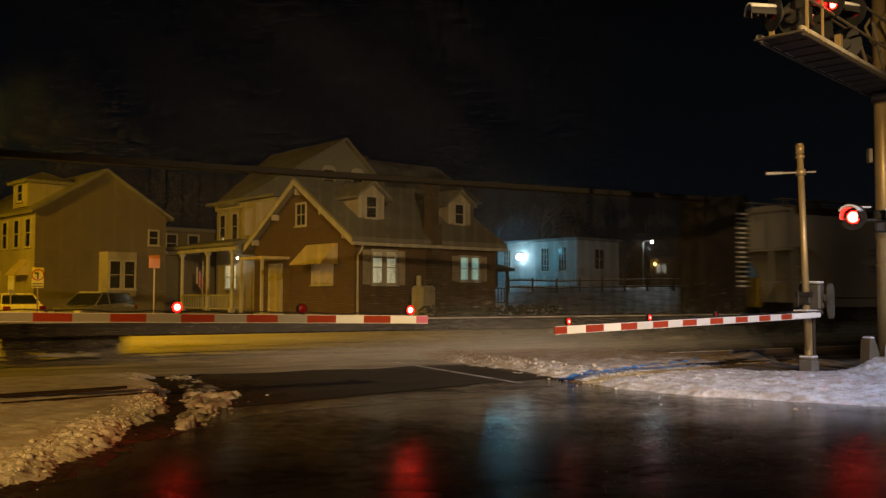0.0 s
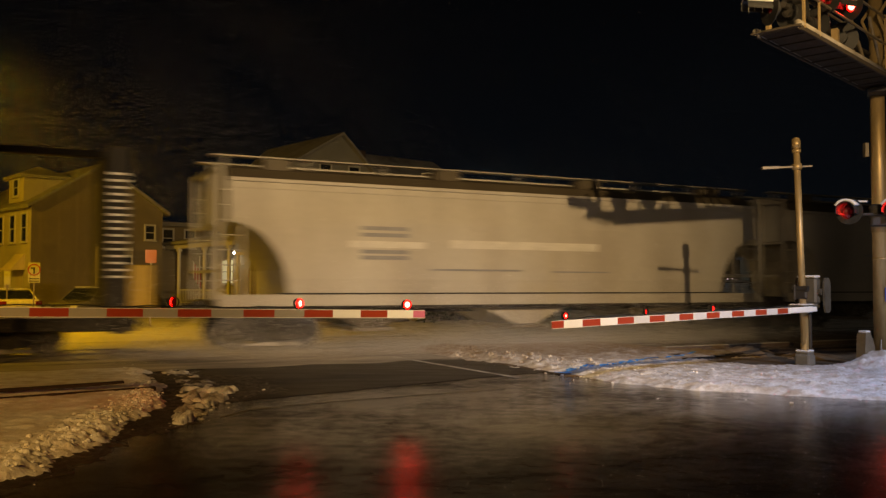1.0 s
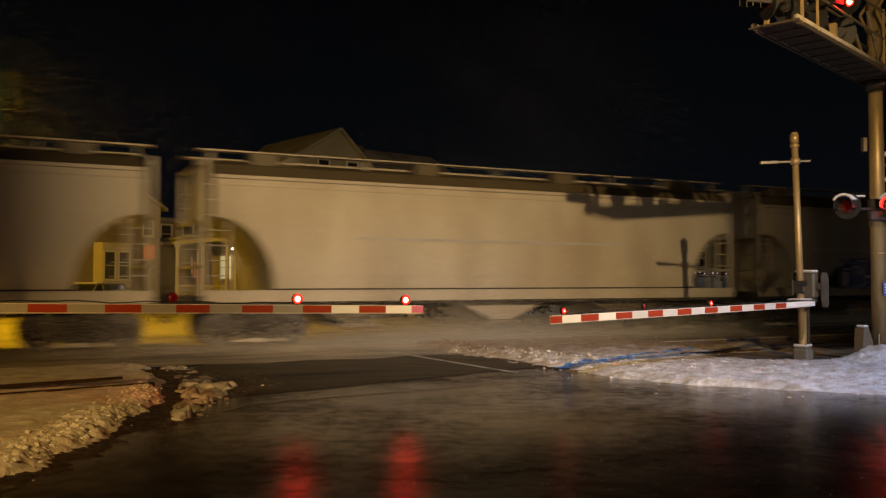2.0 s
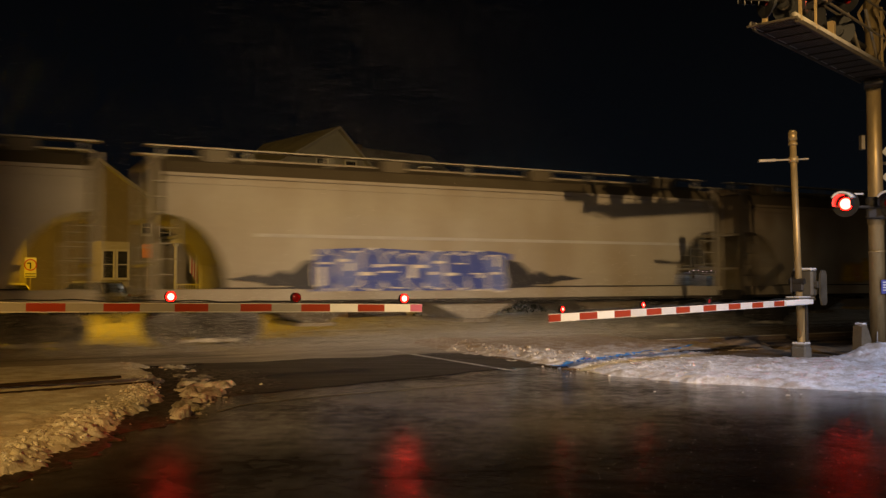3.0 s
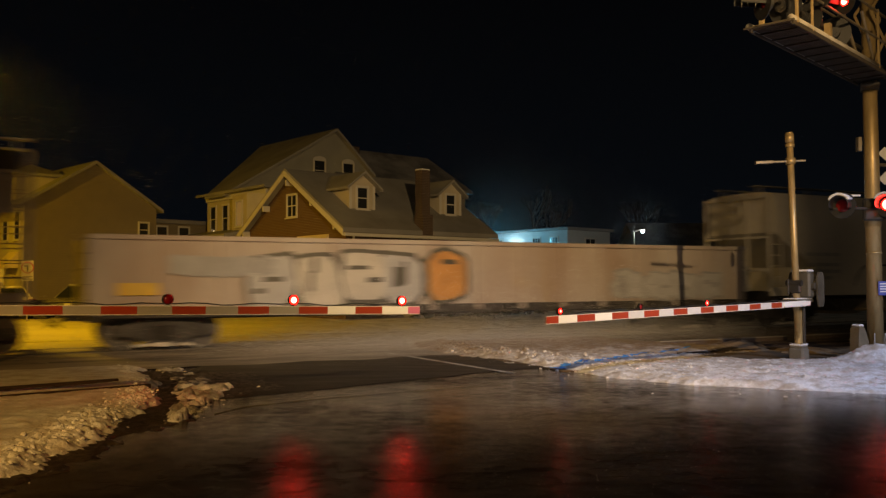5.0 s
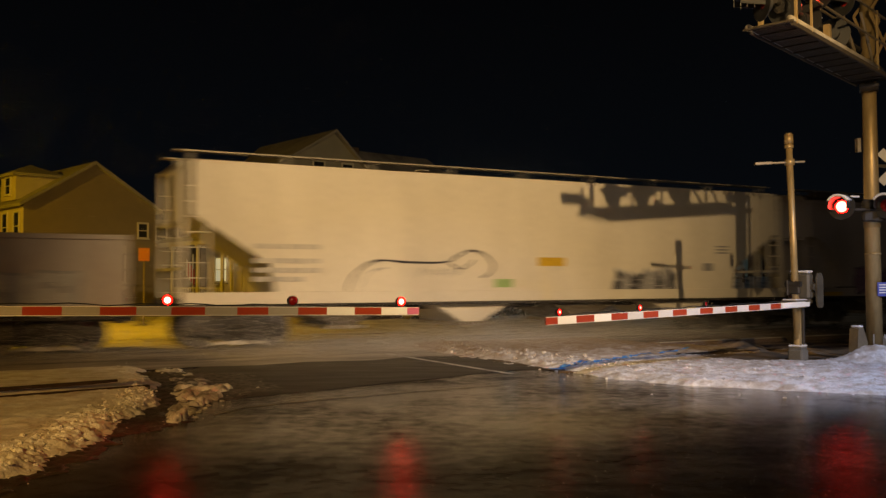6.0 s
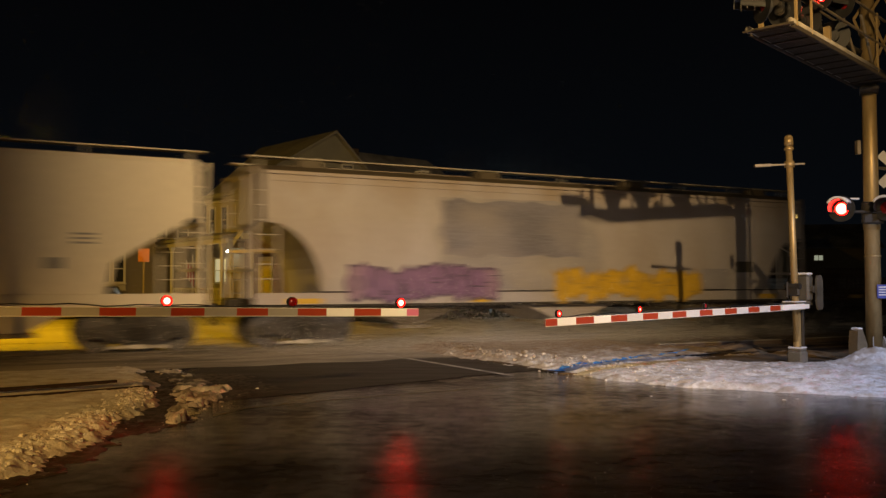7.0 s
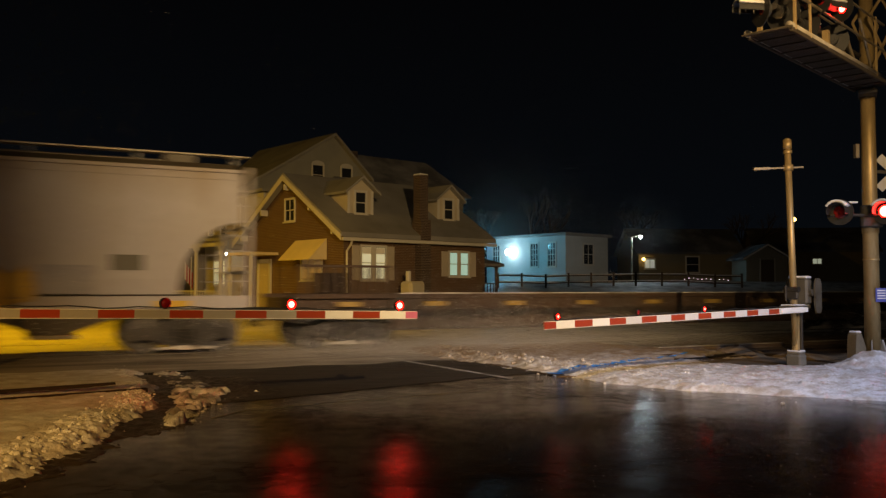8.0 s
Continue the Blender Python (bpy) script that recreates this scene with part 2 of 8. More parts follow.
def wet_asphalt():
    """Dark asphalt under an uneven film of water."""
    m = bpy.data.materials.new("wet_asphalt")
    m.use_nodes = True
    n, l = m.node_tree.nodes, m.node_tree.links
    b = n["Principled BSDF"]
    co = n.new("ShaderNodeTexCoord")
    a, c, g, d, h = (n.new("ShaderNodeTexNoise") for _ in range(5))
    for t, s, k in ((a, 0.30, 5), (c, 1.7, 6), (g, 85, 3), (d, 22, 4), (h, 5.5, 5)):
        t.inputs["Scale"].default_value, t.inputs["Detail"].default_value = s, k
        l.new(co.outputs["Object"], t.inputs[0])
    ramp = n.new("ShaderNodeValToRGB")
    e = ramp.color_ramp.elements
    e[0].position, e[0].color = 0.30, (0.022, 0.0155, 0.010, 1)
    e[1].position, e[1].color = 0.75, (0.052, 0.038, 0.024, 1)
    l.new(c.outputs[0], ramp.inputs[0])
    grit = n.new("ShaderNodeMapRange")
    grit.inputs["From Min"].default_value, grit.inputs["From Max"].default_value = 0.66, 0.74
    l.new(g.outputs[0], grit.inputs[0])
    mx = n.new("ShaderNodeMix")
    mx.data_type = "RGBA"
    mx.inputs["B"].default_value = (0.16, 0.14, 0.12, 1)
    l.new(grit.outputs[0], mx.inputs["Factor"])
    l.new(ramp.outputs[0], mx.inputs["A"])
    l.new(mx.outputs["Result"], b.inputs["Base Color"])
    b.inputs["Roughness"].default_value = 0.75
    b.inputs["Specular IOR Level"].default_value = 0.0
    film = n.new("ShaderNodeMath")
    film.operation = "MULTIPLY_ADD"
    film.inputs[1].default_value = 0.30
    l.new(c.outputs[0], film.inputs[0])
    mid = n.new("ShaderNodeMath")
    mid.operation = "MULTIPLY_ADD"
    mid.inputs[1].default_value = 0.45
    l.new(h.outputs[0], mid.inputs[0])
    l.new(a.outputs[0], mid.inputs[2])
    l.new(mid.outputs[0], film.inputs[2])
    r = n.new("ShaderNodeMapRange")
    r.inputs["From Min"].default_value, r.inputs["From Max"].default_value = 0.68, 1.04
    r.inputs["To Min"].default_value, r.inputs["To Max"].default_value = 0.22, 1.0
    l.new(film.outputs[0], r.inputs[0])
    # the coat grows heavier towards the tracks, uneven with the coarse noise
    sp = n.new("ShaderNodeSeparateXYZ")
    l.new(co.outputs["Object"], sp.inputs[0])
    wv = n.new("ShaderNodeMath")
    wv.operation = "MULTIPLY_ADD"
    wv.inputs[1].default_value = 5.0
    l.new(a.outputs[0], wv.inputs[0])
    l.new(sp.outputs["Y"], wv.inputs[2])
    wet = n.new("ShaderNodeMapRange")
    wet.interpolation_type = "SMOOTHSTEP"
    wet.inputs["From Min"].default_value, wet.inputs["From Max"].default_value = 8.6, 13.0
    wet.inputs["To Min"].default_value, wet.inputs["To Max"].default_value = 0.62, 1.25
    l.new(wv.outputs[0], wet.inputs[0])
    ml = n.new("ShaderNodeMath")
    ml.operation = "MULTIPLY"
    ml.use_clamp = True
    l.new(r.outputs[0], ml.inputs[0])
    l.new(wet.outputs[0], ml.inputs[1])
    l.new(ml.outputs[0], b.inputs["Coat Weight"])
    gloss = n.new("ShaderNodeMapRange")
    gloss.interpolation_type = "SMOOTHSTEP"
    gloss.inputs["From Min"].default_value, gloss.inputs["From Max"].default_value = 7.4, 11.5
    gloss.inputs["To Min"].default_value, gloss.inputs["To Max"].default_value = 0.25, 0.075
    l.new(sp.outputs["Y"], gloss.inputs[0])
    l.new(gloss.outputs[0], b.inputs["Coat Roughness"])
    b.inputs["Coat IOR"].default_value = 1.28
    add = n.new("ShaderNodeMath")
    add.operation = "MULTIPLY_ADD"
    add.inputs[1].default_value = 1.6
    l.new(d.outputs[0], add.inputs[0])
    l.new(g.outputs[0], add.inputs[2])
    bp = n.new("ShaderNodeBump")
    bp.inputs["Strength"].default_value, bp.inputs["Distance"].default_value = 0.32, 0.004
    l.new(add.outputs[0], bp.inputs["Height"])
    # the slight fall towards the tracks beyond 9.6 m lies only in the normals
    fall = n.new("ShaderNodeMapRange")
    fall.interpolation_type = "SMOOTHSTEP"
    fall.inputs["From Min"].default_value, fall.inputs["From Max"].default_value = 9.6, 11.6
    fall.inputs["To Max"].default_value = 0.036
    l.new(sp.outputs["Y"], fall.inputs[0])
    lean = n.new("ShaderNodeCombineXYZ")
    lean.inputs["Z"].default_value = 1.0
    l.new(fall.outputs[0], lean.inputs["Y"])
    l.new(lean.outputs[0], bp.inputs["Normal"])
    l.new(bp.outputs[0], b.inputs["Coat Normal"])
    l.new(bp.outputs[0], b.inputs["Normal"])
    return m


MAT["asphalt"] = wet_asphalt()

# ---------------------------------------------------------------- mesh helpers


def link_mesh(name, bm, mat, parent=None, label="", smooth=False):
    bmesh.ops.recalc_face_normals(bm, faces=bm.faces)
    me = bpy.data.meshes.new(name)
    bm.to_mesh(me)
    bm.free()
    for m in (mat if isinstance(mat, (list, tuple)) else [mat]):
        me.materials.append(m)
    if smooth:
        for p in me.polygons:
            p.use_smooth = True
    ob = new(name, me)
    if parent:
        ob.parent = parent
    if label:
        tagged(ob, label)
    return ob


def part(name, bm, mat, parent, label="", smooth=False):
    return link_mesh(name, bm, mat, parent, label, smooth)


def box(bm, x0, x1, y0, y1, z0, z1, bevel=0.0, mi=0, m=None):
    vs = [bm.verts.new((x, y, z)) for x in (x0, x1) for y in (y0, y1) for z in (z0, z1)]
    fs = [bm.faces.new([vs[i] for i in q]) for q in ((0, 1, 3, 2), (4, 6, 7, 5), (0, 4, 5, 1), (2, 3, 7, 6), (0, 2, 6, 4), (1, 5, 7, 3))]
    for fc in fs:
        fc.material_index = mi
    if m is not None:
        bmesh.ops.transform(bm, matrix=m, verts=vs)
    if bevel:
        es = list({e for fc in fs for e in fc.edges})
        bmesh.ops.bevel(bm, geom=es, offset=bevel, segments=1, affect="EDGES")
    return vs


def bar(bm, a, b, r=0.03, sides=8, r2=None, mi=0):
    """A round bar from a to b."""
    a, b = Vector(a), Vector(b)
    d = b - a
    q = d.to_track_quat("Z", "Y").to_matrix()
    r2 = r if r2 is None else r2
    rings = []
    for p, rad in ((a, r), (b, r2)):
        rings.append([bm.verts.new(p + q @ Vector((rad * math.cos(2 * math.pi * i / sides), rad * math.sin(2 * math.pi * i / sides), 0))) for i in range(sides)])
    for i in range(sides):
        bm.faces.new((rings[0][i], rings[0][(i + 1) % sides], rings[1][(i + 1) % sides], rings[1][i])).material_index = mi
    bm.faces.new(rings[0][::-1]).material_index = mi
    bm.faces.new(rings[1]).material_index = mi


def hose(bm, pts, r, sides=6):
    """One bent tube through the points."""
    pts = [Vector(p) for p in pts]
    rings = []
    for i, p in enumerate(pts):
        d = (pts[min(i + 1, len(pts) - 1)] - pts[max(i - 1, 0)]).to_track_quat("Z", "Y").to_matrix()
        rings.append([bm.verts.new(p + d @ Vector((r * math.cos(2 * math.pi * k / sides), r * math.sin(2 * math.pi * k / sides), 0))) for k in range(sides)])
    for a, b in zip(rings, rings[1:]):
        for k in range(sides):
            bm.faces.new((a[k], a[(k + 1) % sides], b[(k + 1) % sides], b[k]))
    bm.faces.new(rings[0][::-1])
    bm.faces.new(rings[-1])


def prism(bm, outline, axis, lo, hi, mi=0):
    """Extrude a closed outline [(a, b)] between lo and hi along x or y."""
    def at(p, w):
        return (w, p[0], p[1]) if axis == "x" else (p[0], w, p[1]) if axis == "y" else (p[0], p[1], w)
    r0 = [bm.verts.new(at(p, lo)) for p in outline]
    r1 = [bm.verts.new(at(p, hi)) for p in outline]
    k = len(outline)
    for i in range(k):
        bm.faces.new((r0[i], r0[(i + 1) % k], r1[(i + 1) % k], r1[i])).material_index = mi
    bm.faces.new(r0).material_index = mi
    bm.faces.new(r1).material_index = mi


def empty(name, m, label, category, group="", kind=""):
    ob = new(name)
    ob.empty_display_size = 0.2
    ob.matrix_world = m
    return tagged(ob, label, category, group, kind)


MOVES = []      # (object, rows) keyed at the end by motions()

# ---------------------------------------------------------------- ground, road, track
THETA = 27.3
CT, ST = math.cos(radians(THETA)), math.sin(radians(THETA))


def along(s, off):
    """A plan point s metres along the track and off metres behind the train's near side."""
    return (s * CT - off * ST, 23.4 + s * ST + off * CT)


def grid(name, x0, x1, y0, y1, step, height, mat, label="", category="", kind="structure"):
    nx, ny = int((x1 - x0) / step) + 1, int((y1 - y0) / step) + 1
    verts, keep = [], []
    for j in range(ny):
        for i in range(nx):
            x, y = x0 + i * step, y0 + j * step
            z = height(x, y)
            verts.append((x, y, z))
            keep.append(z > -0.07)
    faces = []
    for j in range(ny - 1):
        for i in range(nx - 1):
            q = (j * nx + i, j * nx + i + 1, (j + 1) * nx + i + 1, (j + 1) * nx + i)
            if any(keep[k] for k in q):
                faces.append(q)
    root = list(range(nx * ny))

    def find(k):
        while root[k] != k:
            root[k] = root[root[k]]
            k = root[k]
        return k

    for q in faces:
        for k in q[1:]:
            root[find(k)] = find(q[0])
    size = {}
    for q in faces:
        r = find(q[0])
        size[r] = size.get(r, 0) + 1
    top = max(size, key=size.get)
    faces = [q for q in faces if find(q[0]) == top]
    used = sorted({k for q in faces for k in q})
    idx = {k: n for n, k in enumerate(used)}
    me = bpy.data.meshes.new(name)
    me.from_pydata([verts[k] for k in used], [], [tuple(idx[k] for k in q) for q in faces])
    me.materials.append(mat)
    for p in me.polygons:
        p.use_smooth = True
    ob = new(name, me)
    return tagged(ob, label, category, kind=kind)


def fbm(x, y, s, o=4, seed=0.0):
    return noise.fractal(Vector((x * s, y * s, seed)), 0.9, 2.1, o)


bm = bmesh.new()
box(bm, -900, 900, -60, 1500, -0.5, -0.02)
tagged(link_mesh("ground", bm, MAT["snow_dirty"]), "snow-covered flat ground reaching the dark horizon", "ground", kind="structure")
bm = bmesh.new()
# approach road on the camera's side, then the part that crosses the tracks
q = [(-9.0, -30), (18.0, -30), (18.0, 9.5), (8.6, 13.0), (5.0, 14.6), (3.2, 16.9), (-1.4, 25.6), (-15, 52), (-26, 52), (-12.5, 27), (-7.0, 15.0), (-9.0, 8.0)]
vs = [bm.verts.new((x, y, 0.0)) for x, y in q]
fc = bm.faces.new(vs)
r = bmesh.ops.extrude_face_region(bm, geom=[fc])
bmesh.ops.translate(bm, vec=(0, 0, -0.12), verts=[v for v in r["geom"] if isinstance(v, bmesh.types.BMVert)])
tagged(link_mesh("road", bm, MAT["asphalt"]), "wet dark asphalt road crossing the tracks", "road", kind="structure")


def plank_strip(a, b, w, z):
    bm = bmesh.new()
    a, b = Vector((*a, 0)), Vector((*b, 0))
    d = (b - a).normalized()
    n = Vector((-d.y, d.x, 0)) * w / 2
    vs = [bm.verts.new(p + Vector((0, 0, z))) for p in (a - n, b - n, b + n, a + n)]
    bm.faces.new(vs)
    return bm


tagged(link_mesh("road_marking", plank_strip((-1.3, 19.6), (1.15, 15.1), 0.12, 0.009), MAT["road_line"]), "worn white lane line on wet asphalt", "road marking", kind="structure")


bm = bmesh.new()
near_e, far_e = [], []
for i in range(81):
    x = -4.6 + 7.4 * i / 80
    wob = 0.16 * noise.noise(Vector((x * 0.8, 1.0, 0))) + 0.10 * noise.noise(Vector((x * 3.5, 2.0, 0))) + 0.05 * noise.noise(Vector((x * 11, 2.0, 0)))
    near_e.append(bm.verts.new((x, 14.62 + 0.92 * x + wob, 0.004)))
    far_e.append(bm.verts.new((x, max(19.4 + x * ST / CT, 14.7 + 0.92 * x + wob), 0.004)))
for i in range(80):
    bm.faces.new((near_e[i], near_e[i + 1], far_e[i + 1], far_e[i]))
MAT["dry_asphalt"] = material("damp_asphalt", (0.042, 0.034, 0.025), 0.65, vary=0.4, scale=1.5, fine=60, bump=0.3, stretch=(0.5, 2, 1))
tagged(link_mesh("asphalt_patch", bm, MAT["dry_asphalt"]), "damp dark asphalt strip over the old siding", "road", kind="structure")
bm = bmesh.new()
pts = [(-2.75, 10.5), (-2.52, 11.15), (-1.7, 11.85), (-0.67, 12.52), (0.1, 13.0), (0.83, 13.49)]
prev = None
for i in range(81):
    f = i / 80 * (len(pts) - 1)
    k = min(int(f), len(pts) - 2)
    x = pts[k][0] + (pts[k + 1][0] - pts[k][0]) * (f - k)
    y = pts[k][1] + (pts[k + 1][1] - pts[k][1]) * (f - k) + 0.05 * noise.noise(Vector((i * 0.21, 4, 0)))
    w = 0.034 * (1.0 + noise.noise(Vector((i * 0.5, 0, 3))))
    a, b = bm.verts.new((x - 0.4 * w, y + w, 0.004)), bm.verts.new((x + 0.4 * w, y - w, 0.004))
    if prev:
        bm.faces.new((prev[0], prev[1], b, a))
    prev = (a, b)
tagged(link_mesh("road_joint", bm, MAT["joint"]), "thin pale slush line on the wet asphalt", "road joint", kind="structure")


def road_right(y):
    pts = [(-20, 14.5), (8.5, 14.2), (11.9, 6.2), (13.4, 3.7), (15.6, 2.2), (17.9, 1.1), (20.1, -0.2), (23.6, -1.6), (27, -3.4), (52, -16)]
    for (y0, x0), (y1, x1) in zip(pts, pts[1:]):
        if y <= y1:
            return x0 + (x1 - x0) * (y - y0) / (y1 - y0)
    return pts[-1][1]


def road_left(y):
    pts = [(-20, -4.3), (5, -3.7), (7.2, -3.46), (8.6, -3.46), (9.6, -3.62), (10.8, -3.66), (12.58, -4.12), (13.4, -4.4), (15.1, -5.15), (16.0, -5.6), (18.5, -6.9), (27, -10.8), (52, -25)]
    for (y0, x0), (y1, x1) in zip(pts, pts[1:]):
        if y <= y1:
            return x0 + (x1 - x0) * (y - y0) / (y1 - y0)
    return pts[-1][1]


def near_rail_z1(x, y):
    return y - x * ST / CT


def clods(x, y, size, seed):
    """Broken, tilted chunks of ploughed snow, about size metres across."""
    p = Vector((x / size, y / size, seed))
    d, near = noise.voronoi(p)
    c = near[0]
    rand = 0.5 + noise.noise(c * 3.7)
    tilt = (p.x - c.x) * noise.noise(c * 5.3 + Vector((9, 0, 0))) + (p.y - c.y) * noise.noise(c * 5.3 + Vector((0, 9, 0)))
    return max(0.0, min((d[1] - d[0]) * 2.6, 1.0) * (0.25 + 0.75 * max(0.0, rand)) * (1.0 + 1.6 * tilt))


def crumbs(x, y, size, seed):
    """The middle of the broken piece of crust that lies at a point, its distance to the crack, and a random number."""
    x, y = x + 0.03 * fbm(x, y, 9.0, 2, 73.0), y + 0.03 * fbm(x, y, 9.0, 2, 74.0)
    d, near = noise.voronoi(Vector((x / size, y / size, seed)))
    c = near[0]
    return c.x * size, c.y * size, min((d[1] - d[0]) * 4.0, 1.0), 0.5 + noise.noise(c * 3.7)


def rim_lumps(x, y, seed):
    x, y = x + 0.05 * fbm(x, y, 6.0, 2, 71.0), y + 0.05 * fbm(x, y, 6.0, 2, 72.0)
    big = clods(x, y, 0.15, seed) * 0.055 * max(0.0, 0.20 + 1.2 * fbm(x, y, 1.6, 2, seed + 1))
    mid = clods(x, y, 0.07, seed + 2) * 0.045 * max(0.0, 0.5 + fbm(x, y, 3.0, 2, seed + 3))
    return big + mid + 0.03 * clods(x, y, 0.045, seed + 7) * max(0.0, 0.6 + fbm(x, y, 5.0, 2, seed + 8)) + 0.012 * fbm(x, y, 14.0, 3, seed + 5)


def left_edge(x, y):
    return road_left(y) - x + 0.16 * fbm(x, y, 1.1, 3, 5.0)


def snow_left(x, y):
    d = left_edge(x, y)
    if d < -0.4:
        return -0.2
    rim = math.exp(-((d - 0.22) / 0.30) ** 2)
    crack = 0.0
    if -0.4 < d < 0.9:
        cx, cy, gap, rand = crumbs(x, y, 0.10, 3.0)
        sx, sy, gap2, rand2 = crumbs(x, y, 0.045, 4.0)
        d = 0.45 * d + 0.32 * left_edge(cx, cy) + 0.23 * left_edge(sx, sy)
        crack = rim * (0.042 * rand * gap + 0.026 * rand2 * gap2 - 0.02)
    if d < -0.12:
        return -0.2
    h = 0.15 * min((d + 0.12) / 0.24, 1.0) ** 0.7 + crack + 0.01 * rim * fbm(x, y, 14.0, 2, 7.0)
    h += 0.05 * (1 - rim) * clods(x, y, 0.3, 9.0) * max(0.0, fbm(x, y, 0.7, 2, 4.0) - 0.1)
    h += 0.018 * fbm(x, y, 1.4, 4, 2.0) + 0.008 * fbm(x, y, 7, 3, 3.0)
    h *= 1.0 - 0.45 * min(max((y - 0.83 * x - 16.9) / 0.8, 0), 1)
    z1 = near_rail_z1(x, y)
    if z1 > 19.5:
        h -= 0.25 * (z1 - 19.5)
    return h - 0.03


def bank_back(x):
    pts = [(3.2, 25.5), (5.3, 22.0), (6.25, 20.6), (7.1, 18.9), (7.5, 18.1), (8.2, 18.0), (9.0, 17.3), (12.0, 15.6)]
    for (x0, y0), (x1, y1) in zip(pts, pts[1:]):
        if x <= x1:
            return y0 + (y1 - y0) * (x - x0) / (x1 - x0)
    return pts[-1][1]


def snow_right(x, y):
    d = x - road_right(y) + 0.25 * fbm(x, y, 0.9, 3, 15.0) + 0.05 * fbm(x, y, 5.0, 2, 16.0)
    z1 = near_rail_z1(x, y)
    if d < -0.25:
        return -0.2
    h = 0.09 * min(max(d + 0.2, 0) / 0.5, 1.0)
    far = min(max((y - 13.0) / 4.0, 0), 1)
    rim = math.exp(-((d - 0.75) / 0.75) ** 2)
    h += far * rim * (0.02 + 1.7 * rim_lumps(x, y, 11.0)) + (1 - far * rim) * 0.7 * rim_lumps(x, y, 61.0)
    h += 0.05 * fbm(x, y, 0.7, 4, 12.0) + 0.014 * fbm(x, y, 5, 3, 13.0)
    if x > 3.2:
        h -= 0.30 * min(max((y - bank_back(x) + 0.3 * fbm(x, y, 1.3, 3, 17.0)) / 0.5, 0.0), 1.0)
    if z1 > 22.3:
        h -= 0.25 * (z1 - 22.3)
    # bared earth round the signal foundations
    h -= 0.22 * math.exp(-(((x - 6.9) / 1.3) ** 2 + ((y - 18.3) / 0.9) ** 2))
    # drift against the big pole
    h += 0.32 * math.exp(-(((x - 8.2) / 0.55) ** 2 + ((y - 16.7) / 0.45) ** 2))
    return h - 0.03


MAT["snow_left"] = material("crusted_snow", (0.82, 0.81, 0.82), 0.6, vary=0.22, scale=5, fine=38, bump=0.8, dirt=(0.42, 0.33, 0.22), dirt_amount=0.6, dirt_scale=3.2)
grid("snowbank", -11.5, -2.8, 4.6, 20.5, 0.023, snow_left, MAT["snow_left"], "trampled snow with a lumpy ploughed edge beside the road", "snowbank")
MAT["snow_mud"] = material("muddy_snow", (0.66, 0.64, 0.60), 0.6, vary=0.25, scale=4, fine=45, bump=0.8, dirt=(0.10, 0.065, 0.035), dirt_amount=0.95, dirt_scale=3.2)
RIDGE = [(-2.98, 9.5, 0.05), (-3.08, 10.2, 0.16), (-3.22, 11.2, 0.20), (-3.42, 12.2, 0.32), (-3.56, 12.9, 0.42), (-4.0, 13.9, 0.42), (-4.6, 15.2, 0.34), (-5.25, 16.5, 0.22)]


def ridge_left(x, y):
    """Broken crust of old snow between the wheel channel and the wet road, cut by the flangeway."""
    if y <= RIDGE[0][1] or y >= RIDGE[-1][1]:
        return -0.2
    for (x0, y0, w0), (x1, y1, w1) in zip(RIDGE, RIDGE[1:]):
        if y <= y1:
            f = (y - y0) / (y1 - y0)
            cx, w = x0 + (x1 - x0) * f, w0 + (w1 - w0) * f
            break
    bx, by, gap, rand = crumbs(x, y, 0.11, 5.0)
    sx, sy, gap2, rand2 = crumbs(x, y, 0.05, 6.0)
    mx, my = 0.2 * x + 0.45 * bx + 0.35 * sx, 0.2 * y + 0.45 * by + 0.35 * sy
    e = abs(mx - cx + 0.14 * fbm(mx, my, 1.7, 3, 8.0))
    e += 0.6 * max(0.0, mx - cx) * max(0.0, fbm(mx, my, 2.3, 2, 82.0) + 0.2)
    d = (w - e) / 0.08
    if d <= 0:
        return -0.2
    h = min(d, 1.0) * (0.10 * min(max(0.6 + 1.1 * fbm(mx, my, 2.2, 3, 43.0), 0.0), 1.0) + 0.05 * rand * gap + 0.025 * rand2 * gap2 - 0.025)
    g = abs((y - 12.58) - 0.72 * (x + 4.16) + 0.03 * fbm(x, y, 5.0, 2, 83.0))
    h -= 0.13 * max(0.0, 1.0 - g / 0.09)
    h *= 1.0 - 0.55 * min(max((y - 12.9) / 0.7, 0.0), 1.0)
    return h - 0.012 if h > 0.016 else -0.2


grid("snow_ridge", -5.9, -2.3, 9.4, 16.6, 0.024, ridge_left, MAT["snow_mud"], "broken crust of dirty ploughed snow beside the flangeway", "snowbank")
MAT["slush"] = material("brown_slush", (0.055, 0.040, 0.026), 0.45, vary=0.5, scale=5, fine=40, bump=0.9, dirt=(0.025, 0.018, 0.012), dirt_amount=0.8, dirt_scale=2.5)


